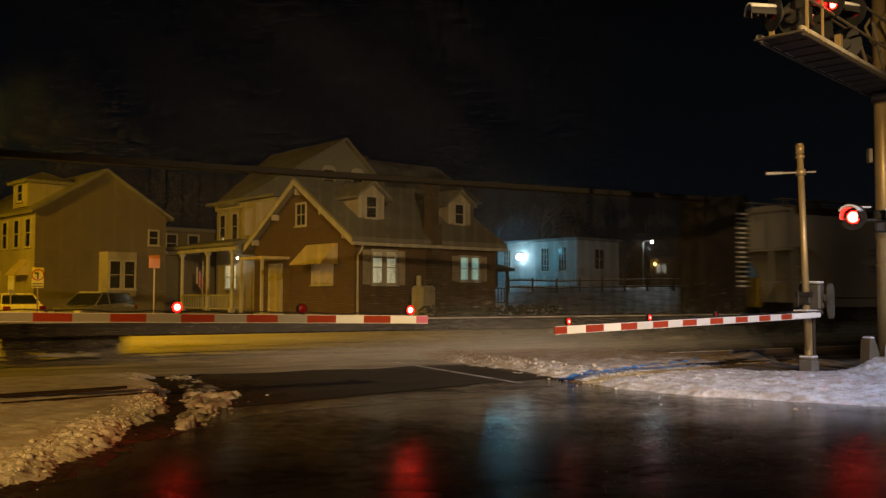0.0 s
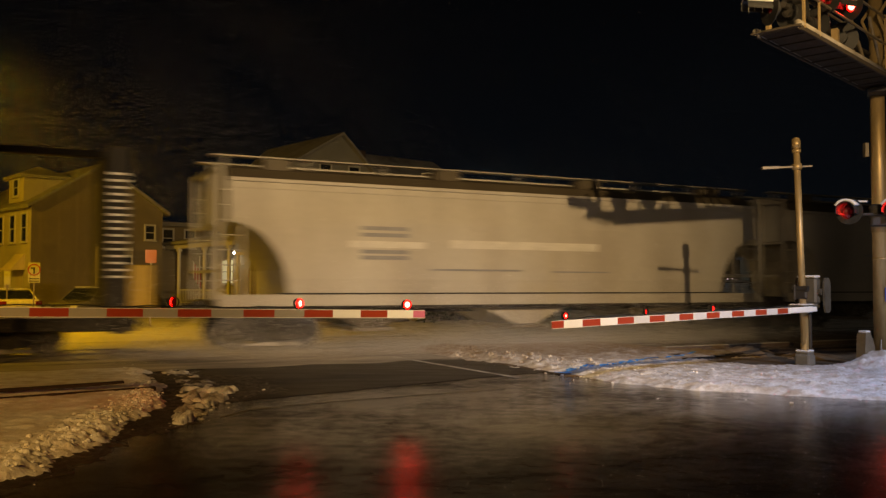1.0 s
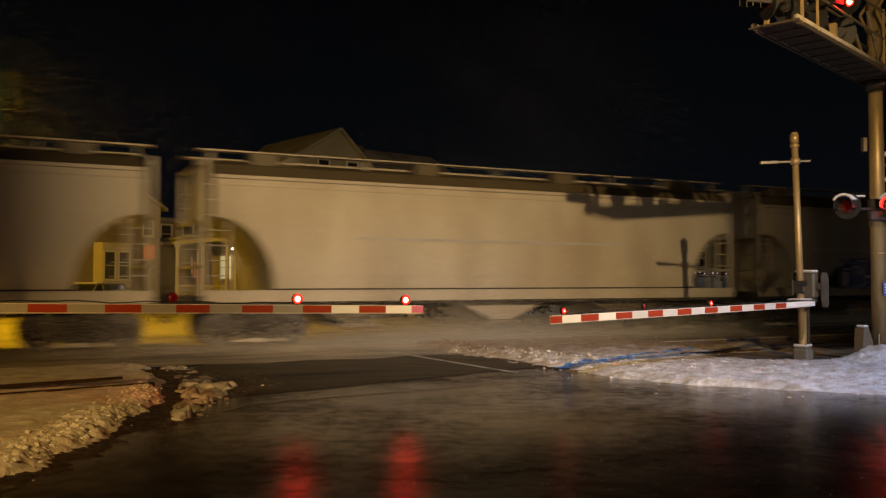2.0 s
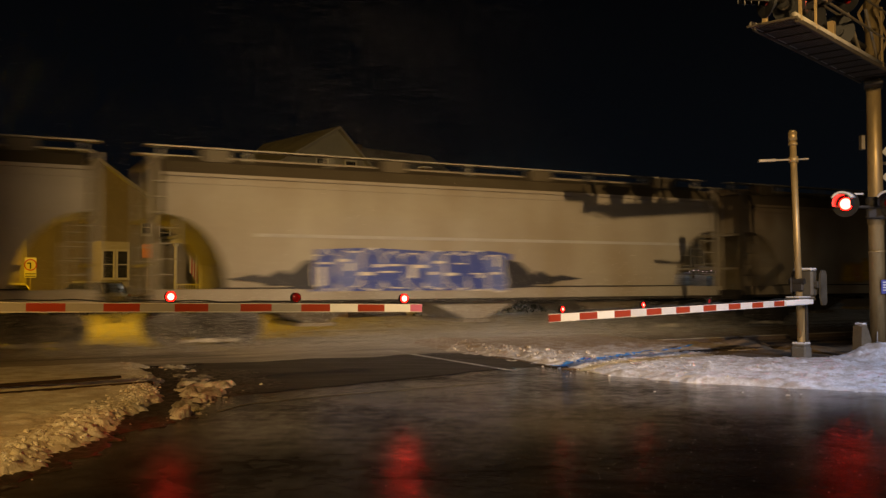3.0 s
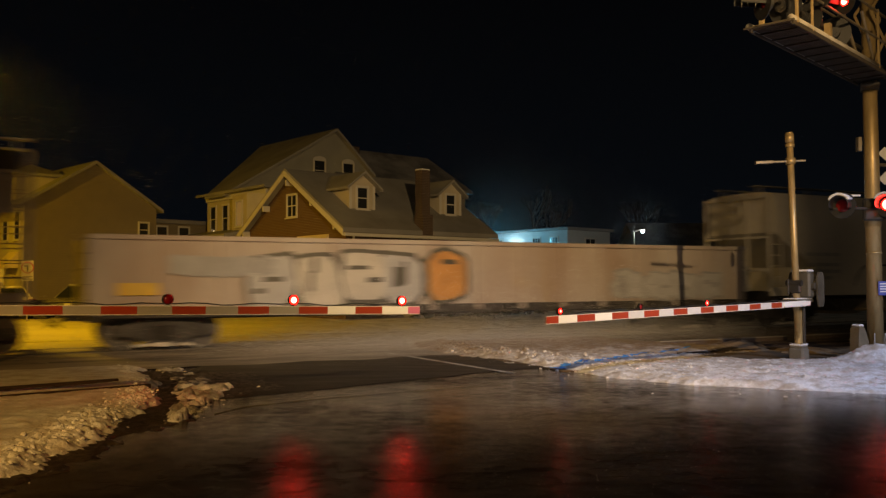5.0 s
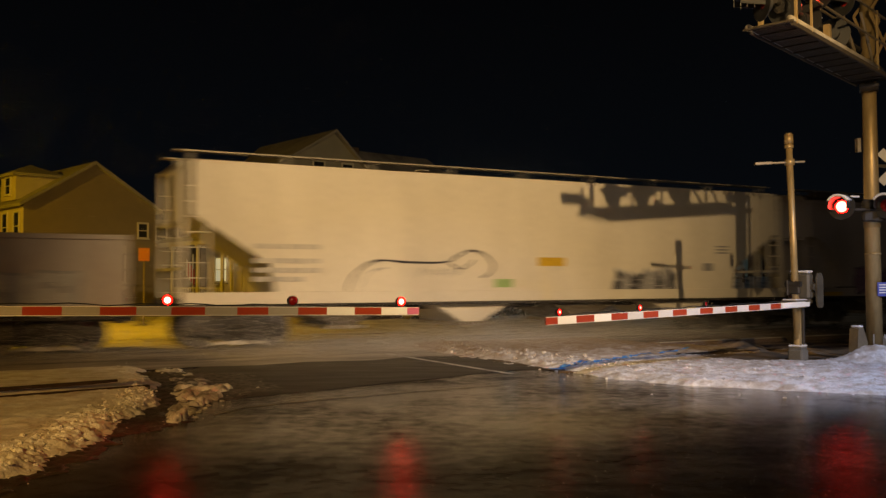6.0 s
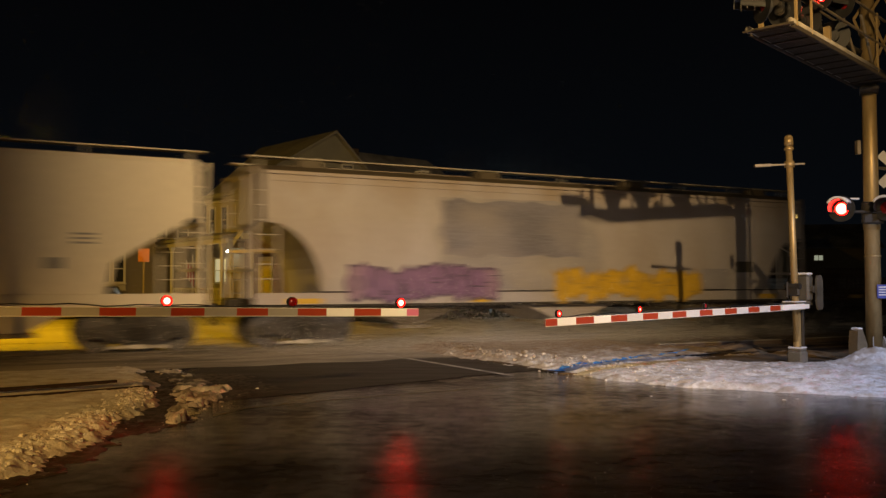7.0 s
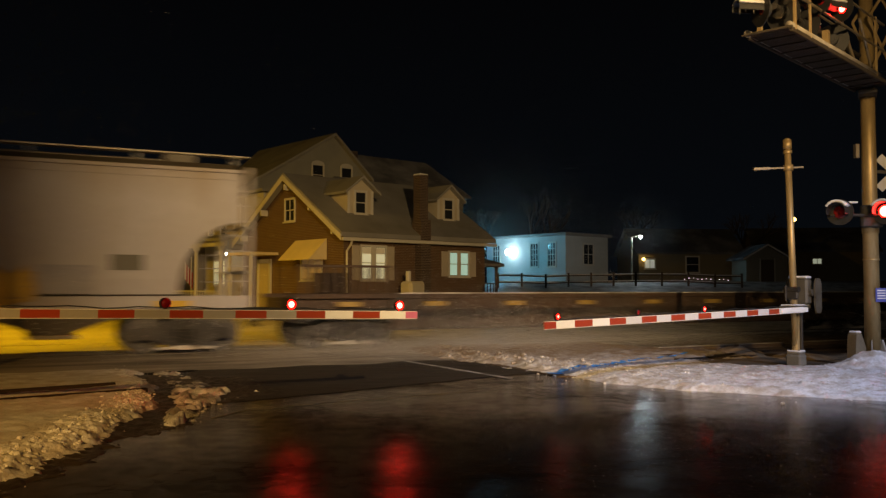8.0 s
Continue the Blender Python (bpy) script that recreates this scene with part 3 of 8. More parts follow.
def trampled_snow():
    """Ploughed snow with fine crumbs, browner towards the tracks: grit and painted amber light."""
    m = material("trampled_snow", (0.80, 0.80, 0.83), 0.6, vary=0.28, scale=6, fine=26, bump=1.0, dirt=(0.34, 0.25, 0.15), dirt_amount=0.7, dirt_scale=4.5)
    n, l = m.node_tree.nodes, m.node_tree.links
    b = n["Principled BSDF"]
    clean = b.inputs["Base Color"].links[0].from_socket
    co, sp, grit = n.new("ShaderNodeTexCoord"), n.new("ShaderNodeSeparateXYZ"), n.new("ShaderNodeTexNoise")
    grit.inputs["Scale"].default_value, grit.inputs["Detail"].default_value = 3.2, 8
    l.new(co.outputs["Object"], sp.inputs[0])
    l.new(co.outputs["Object"], grit.inputs[0])
    sum_ = n.new("ShaderNodeMath")
    sum_.operation = "MULTIPLY_ADD"
    sum_.inputs[1].default_value = 12.0
    l.new(grit.outputs[0], sum_.inputs[0])
    l.new(sp.outputs["Y"], sum_.inputs[2])
    amount = n.new("ShaderNodeMapRange")
    amount.inputs["From Min"].default_value, amount.inputs["From Max"].default_value = 21.5, 27.0
    amount.inputs["To Max"].default_value = 0.85
    l.new(sum_.outputs[0], amount.inputs[0])
    mx = n.new("ShaderNodeMix")
    mx.data_type = "RGBA"
    mx.inputs["B"].default_value = (0.24, 0.155, 0.075, 1)
    l.new(amount.outputs[0], mx.inputs["Factor"])
    l.new(clean, mx.inputs["A"])
    l.new(mx.outputs["Result"], b.inputs["Base Color"])
    return m


def slush(x, y):
    d = left_edge(x, y)
    if d > 0.25 or y > 15.4:
        return -0.2
    lip = 0.30 + 0.22 * fbm(x, y, 2.2, 3, 51.0) + 0.40 * min(max((y - 8.9) / 1.2, 0.0), 1.0) + 1.25 * min(max((y - 11.4) / 1.9, 0.0), 1.0)
    f = (d + lip) / lip
    return 0.028 * f + 0.018 * fbm(x, y, 9.0, 3, 52.0) + 0.02 * clods(x, y, 0.07, 53.0) * f if f > 0 else -0.2


grid("slush", -5.6, -2.2, 4.6, 15.5, 0.03, slush, MAT["slush"], "brown melting slush along the snowbank's foot", "slush")
MAT["snow_right"] = trampled_snow()
grid("snowbank", -3.4, 11.5, 9.5, 26, 0.04, snow_right, MAT["snow_right"], "ploughed snow heaped along the wet road", "snowbank")


def scatter_clods(name, count, rows, width, sizes, height, seed, label, mat="snow_bank"):
    """Loose broken snow lumps along a plan line."""
    rnd = random.Random(seed)
    base = bmesh.new()
    bmesh.ops.create_icosphere(base, subdivisions=2, radius=1.0)
    bv = [v.co.copy() for v in base.verts]
    bf = [[v.index for v in f.verts] for f in base.faces]
    base.free()
    verts, faces = [], []
    for i in range(count):
        f = rnd.random() * (len(rows) - 1)
        k = min(int(f), len(rows) - 2)
        x = rows[k][0] + (rows[k + 1][0] - rows[k][0]) * (f - k) + rnd.gauss(0, width)
        y = rows[k][1] + (rows[k + 1][1] - rows[k][1]) * (f - k) + rnd.gauss(0, width)
        r = sizes[0] * (sizes[1] / sizes[0]) ** (rnd.random() ** 1.8)
        z = max(height(x, y), 0.0)
        sc = (r * rnd.uniform(0.7, 1.4), r * rnd.uniform(0.7, 1.4), r * rnd.uniform(0.55, 0.95))
        o, n0 = rnd.random() * 100, len(verts)
        for v in bv:
            g = 1 + 0.6 * noise.noise(v * 1.5 + Vector((o, 0, 0))) + 0.2 * noise.noise(v * 4 + Vector((o, 5, 0)))
            verts.append((x + v.x * sc[0] * g, y + v.y * sc[1] * g, z + sc[2] * 0.1 + v.z * sc[2] * g))
        faces += [tuple(n0 + j for j in q) for q in bf]
    me = bpy.data.meshes.new(name)
    me.from_pydata(verts, [], faces)
    me.materials.append(MAT[mat])
    return tagged(new(name, me), label, "snow clods", kind="stuff")


scatter_clods("snow_clods", 750, [(-3.72, 6.0), (-3.68, 7.2), (-3.68, 8.6), (-3.84, 10.0), (-3.9, 11.2), (-4.3, 12.6)], 0.15, (0.006, 0.026), snow_left, 3, "broken snow lumps along the plough edge", "snow_left")
scatter_clods("snow_clods", 70, [(-3.1, 9.6), (-3.1, 10.6), (-3.1, 12.0), (-3.1, 13.2)], 0.13, (0.006, 0.03), ridge_left, 4, "scattered snow lumps on the wet road edge", "snow_mud")
scatter_clods("snow_clods", 60, [(-4.5, 13.6), (-5.5, 16.0), (-6.9, 18.5)], 0.22, (0.006, 0.022), snow_left, 5, "dirty snow lumps beside the crossing")
scatter_clods("snow_clods", 900, [(2.9, 15.6), (1.9, 17.9), (0.6, 20.1), (-0.9, 23.2)], 0.42, (0.006, 0.034), snow_right, 6, "broken snow lumps along the heaped bank", "snow_right")
scatter_clods("snow_clods", 700, [(7.5, 12.4), (4.9, 14.0), (3.3, 16.0)], 0.8, (0.005, 0.02), snow_right, 7, "small snow lumps on the trampled bank")


def scatter_grit():
    """Ice grains and grit lying on the wet road."""
    rnd = random.Random(44)
    verts, faces = [], []
    for _ in range(1300):
        y = rnd.uniform(4.8, 11.5)
        x = rnd.gauss(2.0, 1.5) * y / 7
        if x > road_right(y) - 0.3 or x < -2.6:
            continue
        r = 0.0013 * (1 + 2.0 * rnd.random() ** 4)
        n0 = len(verts)
        for k in range(4):
            a = 2 * math.pi * k / 3 + rnd.random()
            verts.append((x + r * math.cos(a), y + r * math.sin(a), 0.001) if k < 3 else (x, y, r * 1.3))
        faces += [(n0, n0 + 1, n0 + 3), (n0 + 1, n0 + 2, n0 + 3), (n0 + 2, n0, n0 + 3)]
    me = bpy.data.meshes.new("ice_grit")
    me.from_pydata(verts, [], faces)
    me.materials.append(MAT["snow"])
    tagged(new("ice_grit", me), "tiny ice grains on the wet asphalt", "ice grit", kind="stuff")


scatter_grit()


def track(off, s0, s1, name_label):
    """Two rails on ties in ballast."""
    m = pose(*along(0, off), -0.15, 0, 0, THETA)
    t = empty("railway_track", m, name_label, "railway track", kind="structure")
    bm = bmesh.new()
    prism(bm, [(-2.3, -0.3), (-1.6, 0.0), (1.6, 0.0), (2.3, -0.3)], "x", s0, s1)
    part("ballast", bm, MAT["gravel"], t)
    for y in (-0.75, 0.75):
        bm = bmesh.new()
        prism(bm, [(y - 0.07, 0.0), (y - 0.07, 0.02), (y - 0.01, 0.04), (y - 0.035, 0.13), (y - 0.035, 0.16), (y + 0.035, 0.16), (y + 0.035, 0.13), (y + 0.01, 0.04), (y + 0.07, 0.02), (y + 0.07, 0.0)], "x", s0, s1)
        part("rail", bm, MAT["rail_steel"], t, "worn steel rail")
    return t


track(1.55, -60, 90, "ballasted main line track with steel rails")
MAT["rail_dark"] = material("old_rail_rust", (0.035, 0.022, 0.014), 0.7, 0.3, vary=0.4, scale=4, bump=0.3)
for y, top in ((16.15, 0.10), (17.2, 0.082)):
    off = (y - 23.4) * CT
    for s0, s1, zt in ((2.2, 60, 0.06),):
        bm = bmesh.new()
        box(bm, s0, s1, -0.035, 0.035, -0.1, zt, 0.012)
        rl = tagged(link_mesh("siding_rail", bm, MAT["rail_dark"]), "rusty siding rail half buried in snow", "rail", kind="structure")
        rl.matrix_basis = pose(*along(0, off), 0.0, 0, 0, THETA)

for x, y, s1, w in ((-4.16, 12.58, -0.05, 0.04), (-4.81, 13.38, -0.15, 0.03)):
    bm = bmesh.new()
    box(bm, -12.0, s1, -w, w, -0.1, 0.138, 0.012)
    rl = tagged(link_mesh("siding_rail", bm, MAT["rail_dark"]), "rusty siding rail half buried in snow", "rail", kind="structure")
    rl.matrix_basis = pose(x, y, 0.0, 0, 0, 39.3)

bm = bmesh.new()
prism(bm, [(2.0, 15.5), (15, 11.5), (40, 22), (40, 45), (12, 30.5), (-0.8, 21.8)], "z", -0.3, 0.012)
tagged(link_mesh("trackside_earth", bm, MAT["earth"]), "bare brown earth and stone beside the track", "ground", kind="structure")



def mound(x, y):
    h = -0.02
    for cx, cy, rx, ry, k in ((6.9, 20.6, 0.55, 0.9, 0.20), (7.9, 19.6, 0.7, 0.8, 0.12), (9.2, 19.4, 0.9, 0.9, 0.10), (8.7, 18.4, 0.5, 0.4, 0.12)):
        h = max(h, k * math.exp(-(((x - cx) / rx) ** 2 + ((y - cy) / ry) ** 2) * 1.3) - 0.02)
    return h + 0.05 * fbm(x, y, 2.5, 4, 91.0) * (h > 0) if h > 0 else -0.2


MAT["dug_earth"] = material("dug_brown_earth", (0.30, 0.21, 0.12), 0.9, vary=0.35, scale=5, fine=40, bump=1.0, dirt=(0.10, 0.07, 0.04), dirt_amount=0.7, dirt_scale=1.5)
grid("earth_mound", 5.5, 11.0, 17.5, 22.5, 0.06, mound, MAT["dug_earth"], "low heaps of dug brown earth by the signals", "earth mound")
for s0, s1 in ((3.6, 6.1), (6.25, 7.9), (8.4, 15.0)):
    tb = empty("timber_edge", pose(*along(0, -4.2), 0, 0, 0, THETA), "old timber edge with snow on top beside the track", "timber", "timbers beside the track", "structure")
    bm = bmesh.new()
    box(bm, s0, s1, -0.11, 0.11, -0.1, 0.105, 0.02)
    part("timber", bm, MAT["wood_dark"], tb)
    bm = bmesh.new()
    box(bm, s0 + 0.03, s1 - 0.03, -0.09, 0.08, 0.106, 0.128, 0.008)
    part("snow_strip", bm, MAT["snow_crust"], tb, "thin snow on the timber")

# snow-dusted crossing surface between and beside the rails, and the street beyond
MAT["street_snow"] = material("packed_street_snow", (0.47, 0.44, 0.39), 0.7, vary=0.25, scale=0.8, fine=30, bump=0.3, dirt=(0.25, 0.22, 0.18), dirt_amount=0.6, dirt_scale=0.4)
MAT["dusted"] = material("snow_dusted_asphalt", (0.42, 0.38, 0.32), 0.7, vary=0.3, scale=1.2, fine=30, bump=0.3, dirt=(0.07, 0.06, 0.05), dirt_amount=0.8, dirt_scale=0.7, stretch=(0.5, 2.0, 1))
cm = pose(*along(0, 0), 0, 0, 0, THETA)
# beyond the rails, the paler panel left of -7 paints in the lamp's pool
for a, b, x0, x1 in ((-4.0, 0.68, -26.0, 2.0), (0.95, 2.15, -26.0, 1.6), (2.42, 5.2, -26.0, -7.0), (2.42, 5.2, -7.0, 1.2)):
    bm = bmesh.new()
    pts = []
    k = 90
    for i in range(k + 1):
        x = x0 + (x1 - x0) * i / k
        pts.append((x, a + (0.35 * noise.noise(Vector((x * 0.9, 3.0, a))) + 0.15 * noise.noise(Vector((x * 4, 3.0, a))) if a < 0 else 0)))
    top = [bm.verts.new((x, y, 0.008)) for x, y in pts]
    far = [bm.verts.new((x, b, 0.012)) for x, y in pts]
    for i in range(k):
        bm.faces.new((top[i], top[i + 1], far[i + 1], far[i]))
    pn = tagged(link_mesh("crossing_panel", bm, MAT["street_snow" if x1 < 0 else "dusted"]), "snow-dusted crossing surface beside the rails", "crossing", kind="structure")
    pn.matrix_basis = cm
bm = bmesh.new()
prism(bm, [(-28, 5.2), (1.2, 5.2), (3.0, 34), (-28, 34)], "z", -0.1, 0.02)
fs = tagged(link_mesh("far_street", bm, MAT["street_snow"]), "snow-packed street beyond the tracks", "street", kind="structure")
fs.matrix_basis = cm

# ---------------------------------------------------------------- flashing lamps
HALF = 0.738        # seconds between changes
FIRST = 0.29


def flash_rows(base, on_first):
    """Rows for a lamp insert that turns its lit or its dark face outwards."""
    ang = 0 if on_first else 180
    rows = [(0.0, base @ pose(0, 0, 0, 0, 0, ang))]
    k = 0
    while FIRST + k * HALF < 7.9:
        t = FIRST + k * HALF
        for j in range(5):
            rows.append((t - 0.0667 + j / 30, base @ pose(0, 0, 0, 0, 0, ang + 45 * j)))
        ang += 180
        k += 1
    rows.append((8.0, base @ pose(0, 0, 0, 0, 0, ang)))
    return rows


def disc_insert(r, thick, lit, parent, name="lamp_insert"):
    """A lens insert, lit on its -y face and dark red on its +y face."""
    bm = bmesh.new()
    n = 20
    prof = [(0.0, -thick * 0.9), (0.55, -thick * 0.75), (0.9, -thick * 0.35), (1.0, 0.0), (0.9, thick * 0.35), (0.55, thick * 0.75), (0.0, thick * 0.9)]
    rings = []
    for k, (f, y) in enumerate(prof):
        if f == 0:
            rings.append([bm.verts.new((0, y, 0))])
        else:
            rings.append([bm.verts.new((f * r * math.cos(2 * math.pi * i / n), y, f * r * math.sin(2 * math.pi * i / n))) for i in range(n)])
    for k in range(len(rings) - 1):
        a, b = rings[k], rings[k + 1]
        for i in range(n):
            j = (i + 1) % n
            vs = [a[i % len(a)]] + ([a[j]] if len(a) > 1 else []) + ([b[j]] if len(b) > 1 else []) + [b[i % len(b)]]
            bm.faces.new(vs).material_index = 0 if k < 3 else 1
    return part(name, bm, [lit, MAT["red_off"]], parent, "red lens insert", True)


def tube(bm, r0, r1, y0, y1, n=20, mi=0, a0=0.0, a1=360.0):
    """A tube or visor round the y axis with a wall between r0 and r1."""
    steps = n
    full = a1 - a0 >= 360
    rows = []
    for i in range(steps + (0 if full else 1)):
        a = radians(a0 + (a1 - a0) * i / steps)
        c, s = math.cos(a), math.sin(a)
        rows.append([bm.verts.new((r * c, y, r * s)) for r, y in ((r0, y0), (r1, y0), (r1, y1), (r0, y1))])
    m = len(rows)
    for i in range(m if full else m - 1):
        a, b = rows[i], rows[(i + 1) % m]
        for k in range(4):
            bm.faces.new((a[k], a[(k + 1) % 4], b[(k + 1) % 4], b[k])).material_index = mi
    if not full:
        bm.faces.new(rows[0])
        bm.faces.new(rows[-1][::-1])


def arm_lamp(parent, place, side, phase, lit, size=1.0):
    """A small lamp on top of a gate arm; phase None burns steadily."""
    bm = bmesh.new()
    tube(bm, 0.061, 0.066, -0.03, 0.03)
    bar(bm, (0, 0, -0.072), (0, 0, -0.055), 0.014)
    box(bm, -0.04, 0.04, -0.012, 0.012, -0.074, -0.066)
    lp = part("arm_lamp", bm, MAT["black"], parent, "small red flashing lamp")
    lp.matrix_basis = pose(*place, 0, 0, 0 if side < 0 else 180) @ Matrix.Scale(size, 4)
    d = disc_insert(0.06, 0.035, MAT[lit], lp)
    if phase is not None:
        MOVES.append((d, flash_rows(Matrix(), phase)))
    return lp


def signal_lamp(parent, place, turn, phase, lit="red_big", board=0.25, hood=0.27, size=1.0):
    """A large crossing signal: round backboard, housing, visor with snow, lens insert."""
    bm = bmesh.new()
    tube(bm, 0.155, board, 0.0, 0.02, 28)
    tube(bm, 0.10, 0.17, 0.02, 0.2, 20)
    tube(bm, 0.0, 0.12, 0.19, 0.22, 16)
    lp = part("signal_lamp", bm, MAT["black"], parent, "round black crossing signal with red lens")
    lp.matrix_basis = pose(*place, 0, 0, turn) @ Matrix.Scale(size, 4)
    bm = bmesh.new()
    tube(bm, 0.165, 0.175, -hood, 0.0, 24, 0, -20, 200)
    part("visor", bm, MAT["black"], lp)
    bm = bmesh.new()
    tube(bm, 0.177, 0.225, 0.01 - hood, -0.003, 16, 0, 30, 150)
    part("snow_cap", bm, MAT["snow"], lp, "snow lying on the visor", True)
    d = disc_insert(0.145, 0.05, MAT[lit], lp)
    d.matrix_basis = pose(0, 0.04, 0)
    if phase is not None:
        MOVES.append((d, flash_rows(pose(0, 0.04, 0), phase)))
    else:
        d.matrix_basis = pose(0, 0.04, 0, 0, 0, 180)
    return lp


# ---------------------------------------------------------------- crossing gates


def gate(base, turn, arm_from, arm_to, z_from, z_to, side, first, colours, lamps, label, lean=0.0, lit="red_on", lamp_size=1.0):
    """A gate: mast on a foundation, mechanism box, counterweight, striped arm with three lamps. Local x runs along the arm to its tip."""
    g = empty("crossing_gate", pose(*base, 0, 0, 0, turn), label, "crossing gate", "gates at the level crossing")
    ml = pose(0, 0, 0.26) @ pose(0, 0, 0, 0, lean, 0)
    bm = bmesh.new()
    bar(bm, (0, 0, 0), (0, 0, 4.05), 0.068, 16, 0.064)
    bar(bm, (0, 0, 4.05), (0, 0, 4.22), 0.085, 16)
    bar(bm, (0, 0, 4.22), (0, 0, 4.26), 0.085, 16, 0.05)
    bar(bm, (0, 0, 3.96), (0, 0, 4.02), 0.09, 16)
    bar(bm, (0, 0, 3.62), (0, 0, 3.74), 0.095, 16)
    part("mast", bm, MAT["pole_steel"], g, "galvanised steel mast", True).matrix_basis = ml
    bm = bmesh.new()
    box(bm, -0.03, 0.03, -0.36, 0.30, 3.66, 3.70, 0.008)
    box(bm, -0.05, 0.05, -0.70, -0.36, 3.65, 3.71, 0.008)
    part("cross_bracket", bm, MAT["steel"], g, "short steel cross bracket with snow").matrix_basis = ml @ pose(0, 0, 0, 0, 0, 47 if side > 0 else -60)
    bm = bmesh.new()
    box(bm, -0.15, 0.15, -0.15, 0.15, -0.3, 0.24, 0.03)
    box(bm, -0.13, 0.13, -0.13, 0.13, 0.24, 0.28, 0.01)
    for x in (-0.11, 0.11):
        for y in (-0.11, 0.11):
            bar(bm, (x, y, 0.28), (x, y, 0.34), 0.015, 6)
    part("foundation", bm, MAT["concrete_dark"], g)
    bm = bmesh.new()
    box(bm, -0.14, 0.14, -0.14, 0.14, 0.281, 0.32, 0.02)
    part("snow_cap", bm, MAT["snow"], g, "snow on the foundation")
    bm = bmesh.new()
    box(bm, -0.33, -0.10, -0.20, 0.20, 1.22, 1.74, 0.04)
    box(bm, -0.345, -0.33, -0.16, 0.16, 1.28, 1.68, 0.005)
    bar(bm, (-0.22, -0.26, 1.46), (-0.22, 0.26, 1.46), 0.07, 12)
    box(bm, -0.36, 0.36, -0.16, 0.16, 1.14, 1.2, 0.01)
    part("mechanism_box", bm, MAT["box_grey"], g, "weathered grey gate mechanism box")
    bm = bmesh.new()
    box(bm, 0.07, 0.15, -0.15, 0.12, 1.32, 1.58, 0.03)
    bar(bm, (0.11, -0.17, 1.52), (0.11, 0.14, 1.52), 0.06, 10)
    bar(bm, (0.19, -0.10, 1.30), (0.19, -0.10, 1.60), 0.02, 8)
    part("hinge_lug", bm, MAT["dark_steel"], g, "dark steel hinge lug")
    bm = bmesh.new()
    box(bm, -0.34, -0.09, -0.19, 0.19, 1.741, 1.79, 0.02)
    part("snow_cap", bm, MAT["snow"], g, "snow on the box")
    bm = bmesh.new()
    box(bm, -0.34, 0.34, -0.14, 0.14, 1.201, 1.225, 0.01)
    part("snow_cap", bm, MAT["snow"], g, "snow on the bracket")
    bm = bmesh.new()
    for y in (-0.30, 0.27):
        prism(bm, [(-0.52, 1.12), (-0.47, 1.05), (-0.30, 1.05), (-0.24, 1.2), (-0.24, 1.64), (-0.30, 1.74), (-0.45, 1.74), (-0.52, 1.64)], "y", y, y + 0.035)
    for z in (1.45, 1.52, 1.6):
        bar(bm, (-0.38, -0.32, z), (-0.38, -0.30, z), 0.015, 6)
    part("counterweight", bm, MAT["box_grey"], g, "weathered grey counterweight plates")
    bm = bmesh.new()
    bar(bm, (0.0, 0.0, 1.19), (0.0, 0.0, 0.28), 0.076, 16)
    part("lower_sleeve", bm, MAT["pole_steel"], g)
    bm = bmesh.new()
    bar(bm, (-0.14, 0.05, 1.2), (-0.14, 0.05, 0.2), 0.035, 8)
    part("conduit", bm, MAT["dark_steel"], g, "dark cable conduit")
    # arm
    length = arm_to - arm_from
    slope = math.degrees(math.atan2(z_from - z_to, length))
    am = pose(arm_from, 0.24 * side, z_from) @ pose(0, 0, 0, 0, slope, 0)
    bm = bmesh.new()
    box(bm, -0.45, length, -0.012, 0.012, -0.056, 0.055, 0.003)
    box(bm, -0.6, 0.5, -0.03, 0.03, -0.045, 0.045, 0.005)
    arm = part("arm", bm, MAT["white_arm"], g, "red and white striped barrier arm")
    arm.matrix_basis = am
    a = length
    k = 0
    meshes = {}
    while a > 0.5:
        w = first if k == 0 else 0.406
        w = min(w, a - 0.4)
        key = (colours(k), round(w, 3))
        if key not in meshes:
            bm = bmesh.new()
            box(bm, -w, 0, -0.015, 0.015, -0.047, 0.049)
            meshes[key] = part("stripe", bm, MAT[colours(k)], arm).data
            st = arm.children[-1]
        else:
            st = new("stripe", meshes[key])
            st.parent = arm
        st.matrix_basis = pose(a, 0, 0)
        a -= w
        k += 1
    bm = bmesh.new()
    pts = []
    ends = [length - d for d, p in lamps]
    for i in range(41):
        x = ends[0] - (ends[0] - 0.1) * i / 40
        pts.append(Vector((x, 0.0, 0.066 + 0.02 * abs(math.sin(x * 2.3)) + 0.008 * math.sin(x * 9))))
    hose(bm, pts, 0.008, 5)
    part("cable", bm, MAT["black"], arm, "thin black lamp cable")
    for d, ph in lamps:
        arm_lamp(arm, (length - d, 0, 0.055 + 0.076 * lamp_size), -1 if side < 0 else 1, ph, lit, lamp_size)
    return g


def right_colours(k):
    return "red_arm" if k % 2 == 0 else ("white_arm" if k < 4 else "pale_arm")


def left_colours(k):
    return "pink_arm" if k == 0 else ("red_arm" if k % 2 == 0 else ("white_arm" if k < 5 else "grey_arm"))


# arm lines: right from (6.62, 17.15) to (1.41, 12.3); the left one ends at (-0.32, 12.7)
gate((7.0, 17.5), 180 + 43, 0.62, 7.93, 1.12, 1.04, 1, 0.24, right_colours, [(0.28, None), (2.19, True), (4.09, False)],
     "lowered red and white gate on a leaning galvanised mast", lean=3.1, lit="red_dim", lamp_size=0.78)
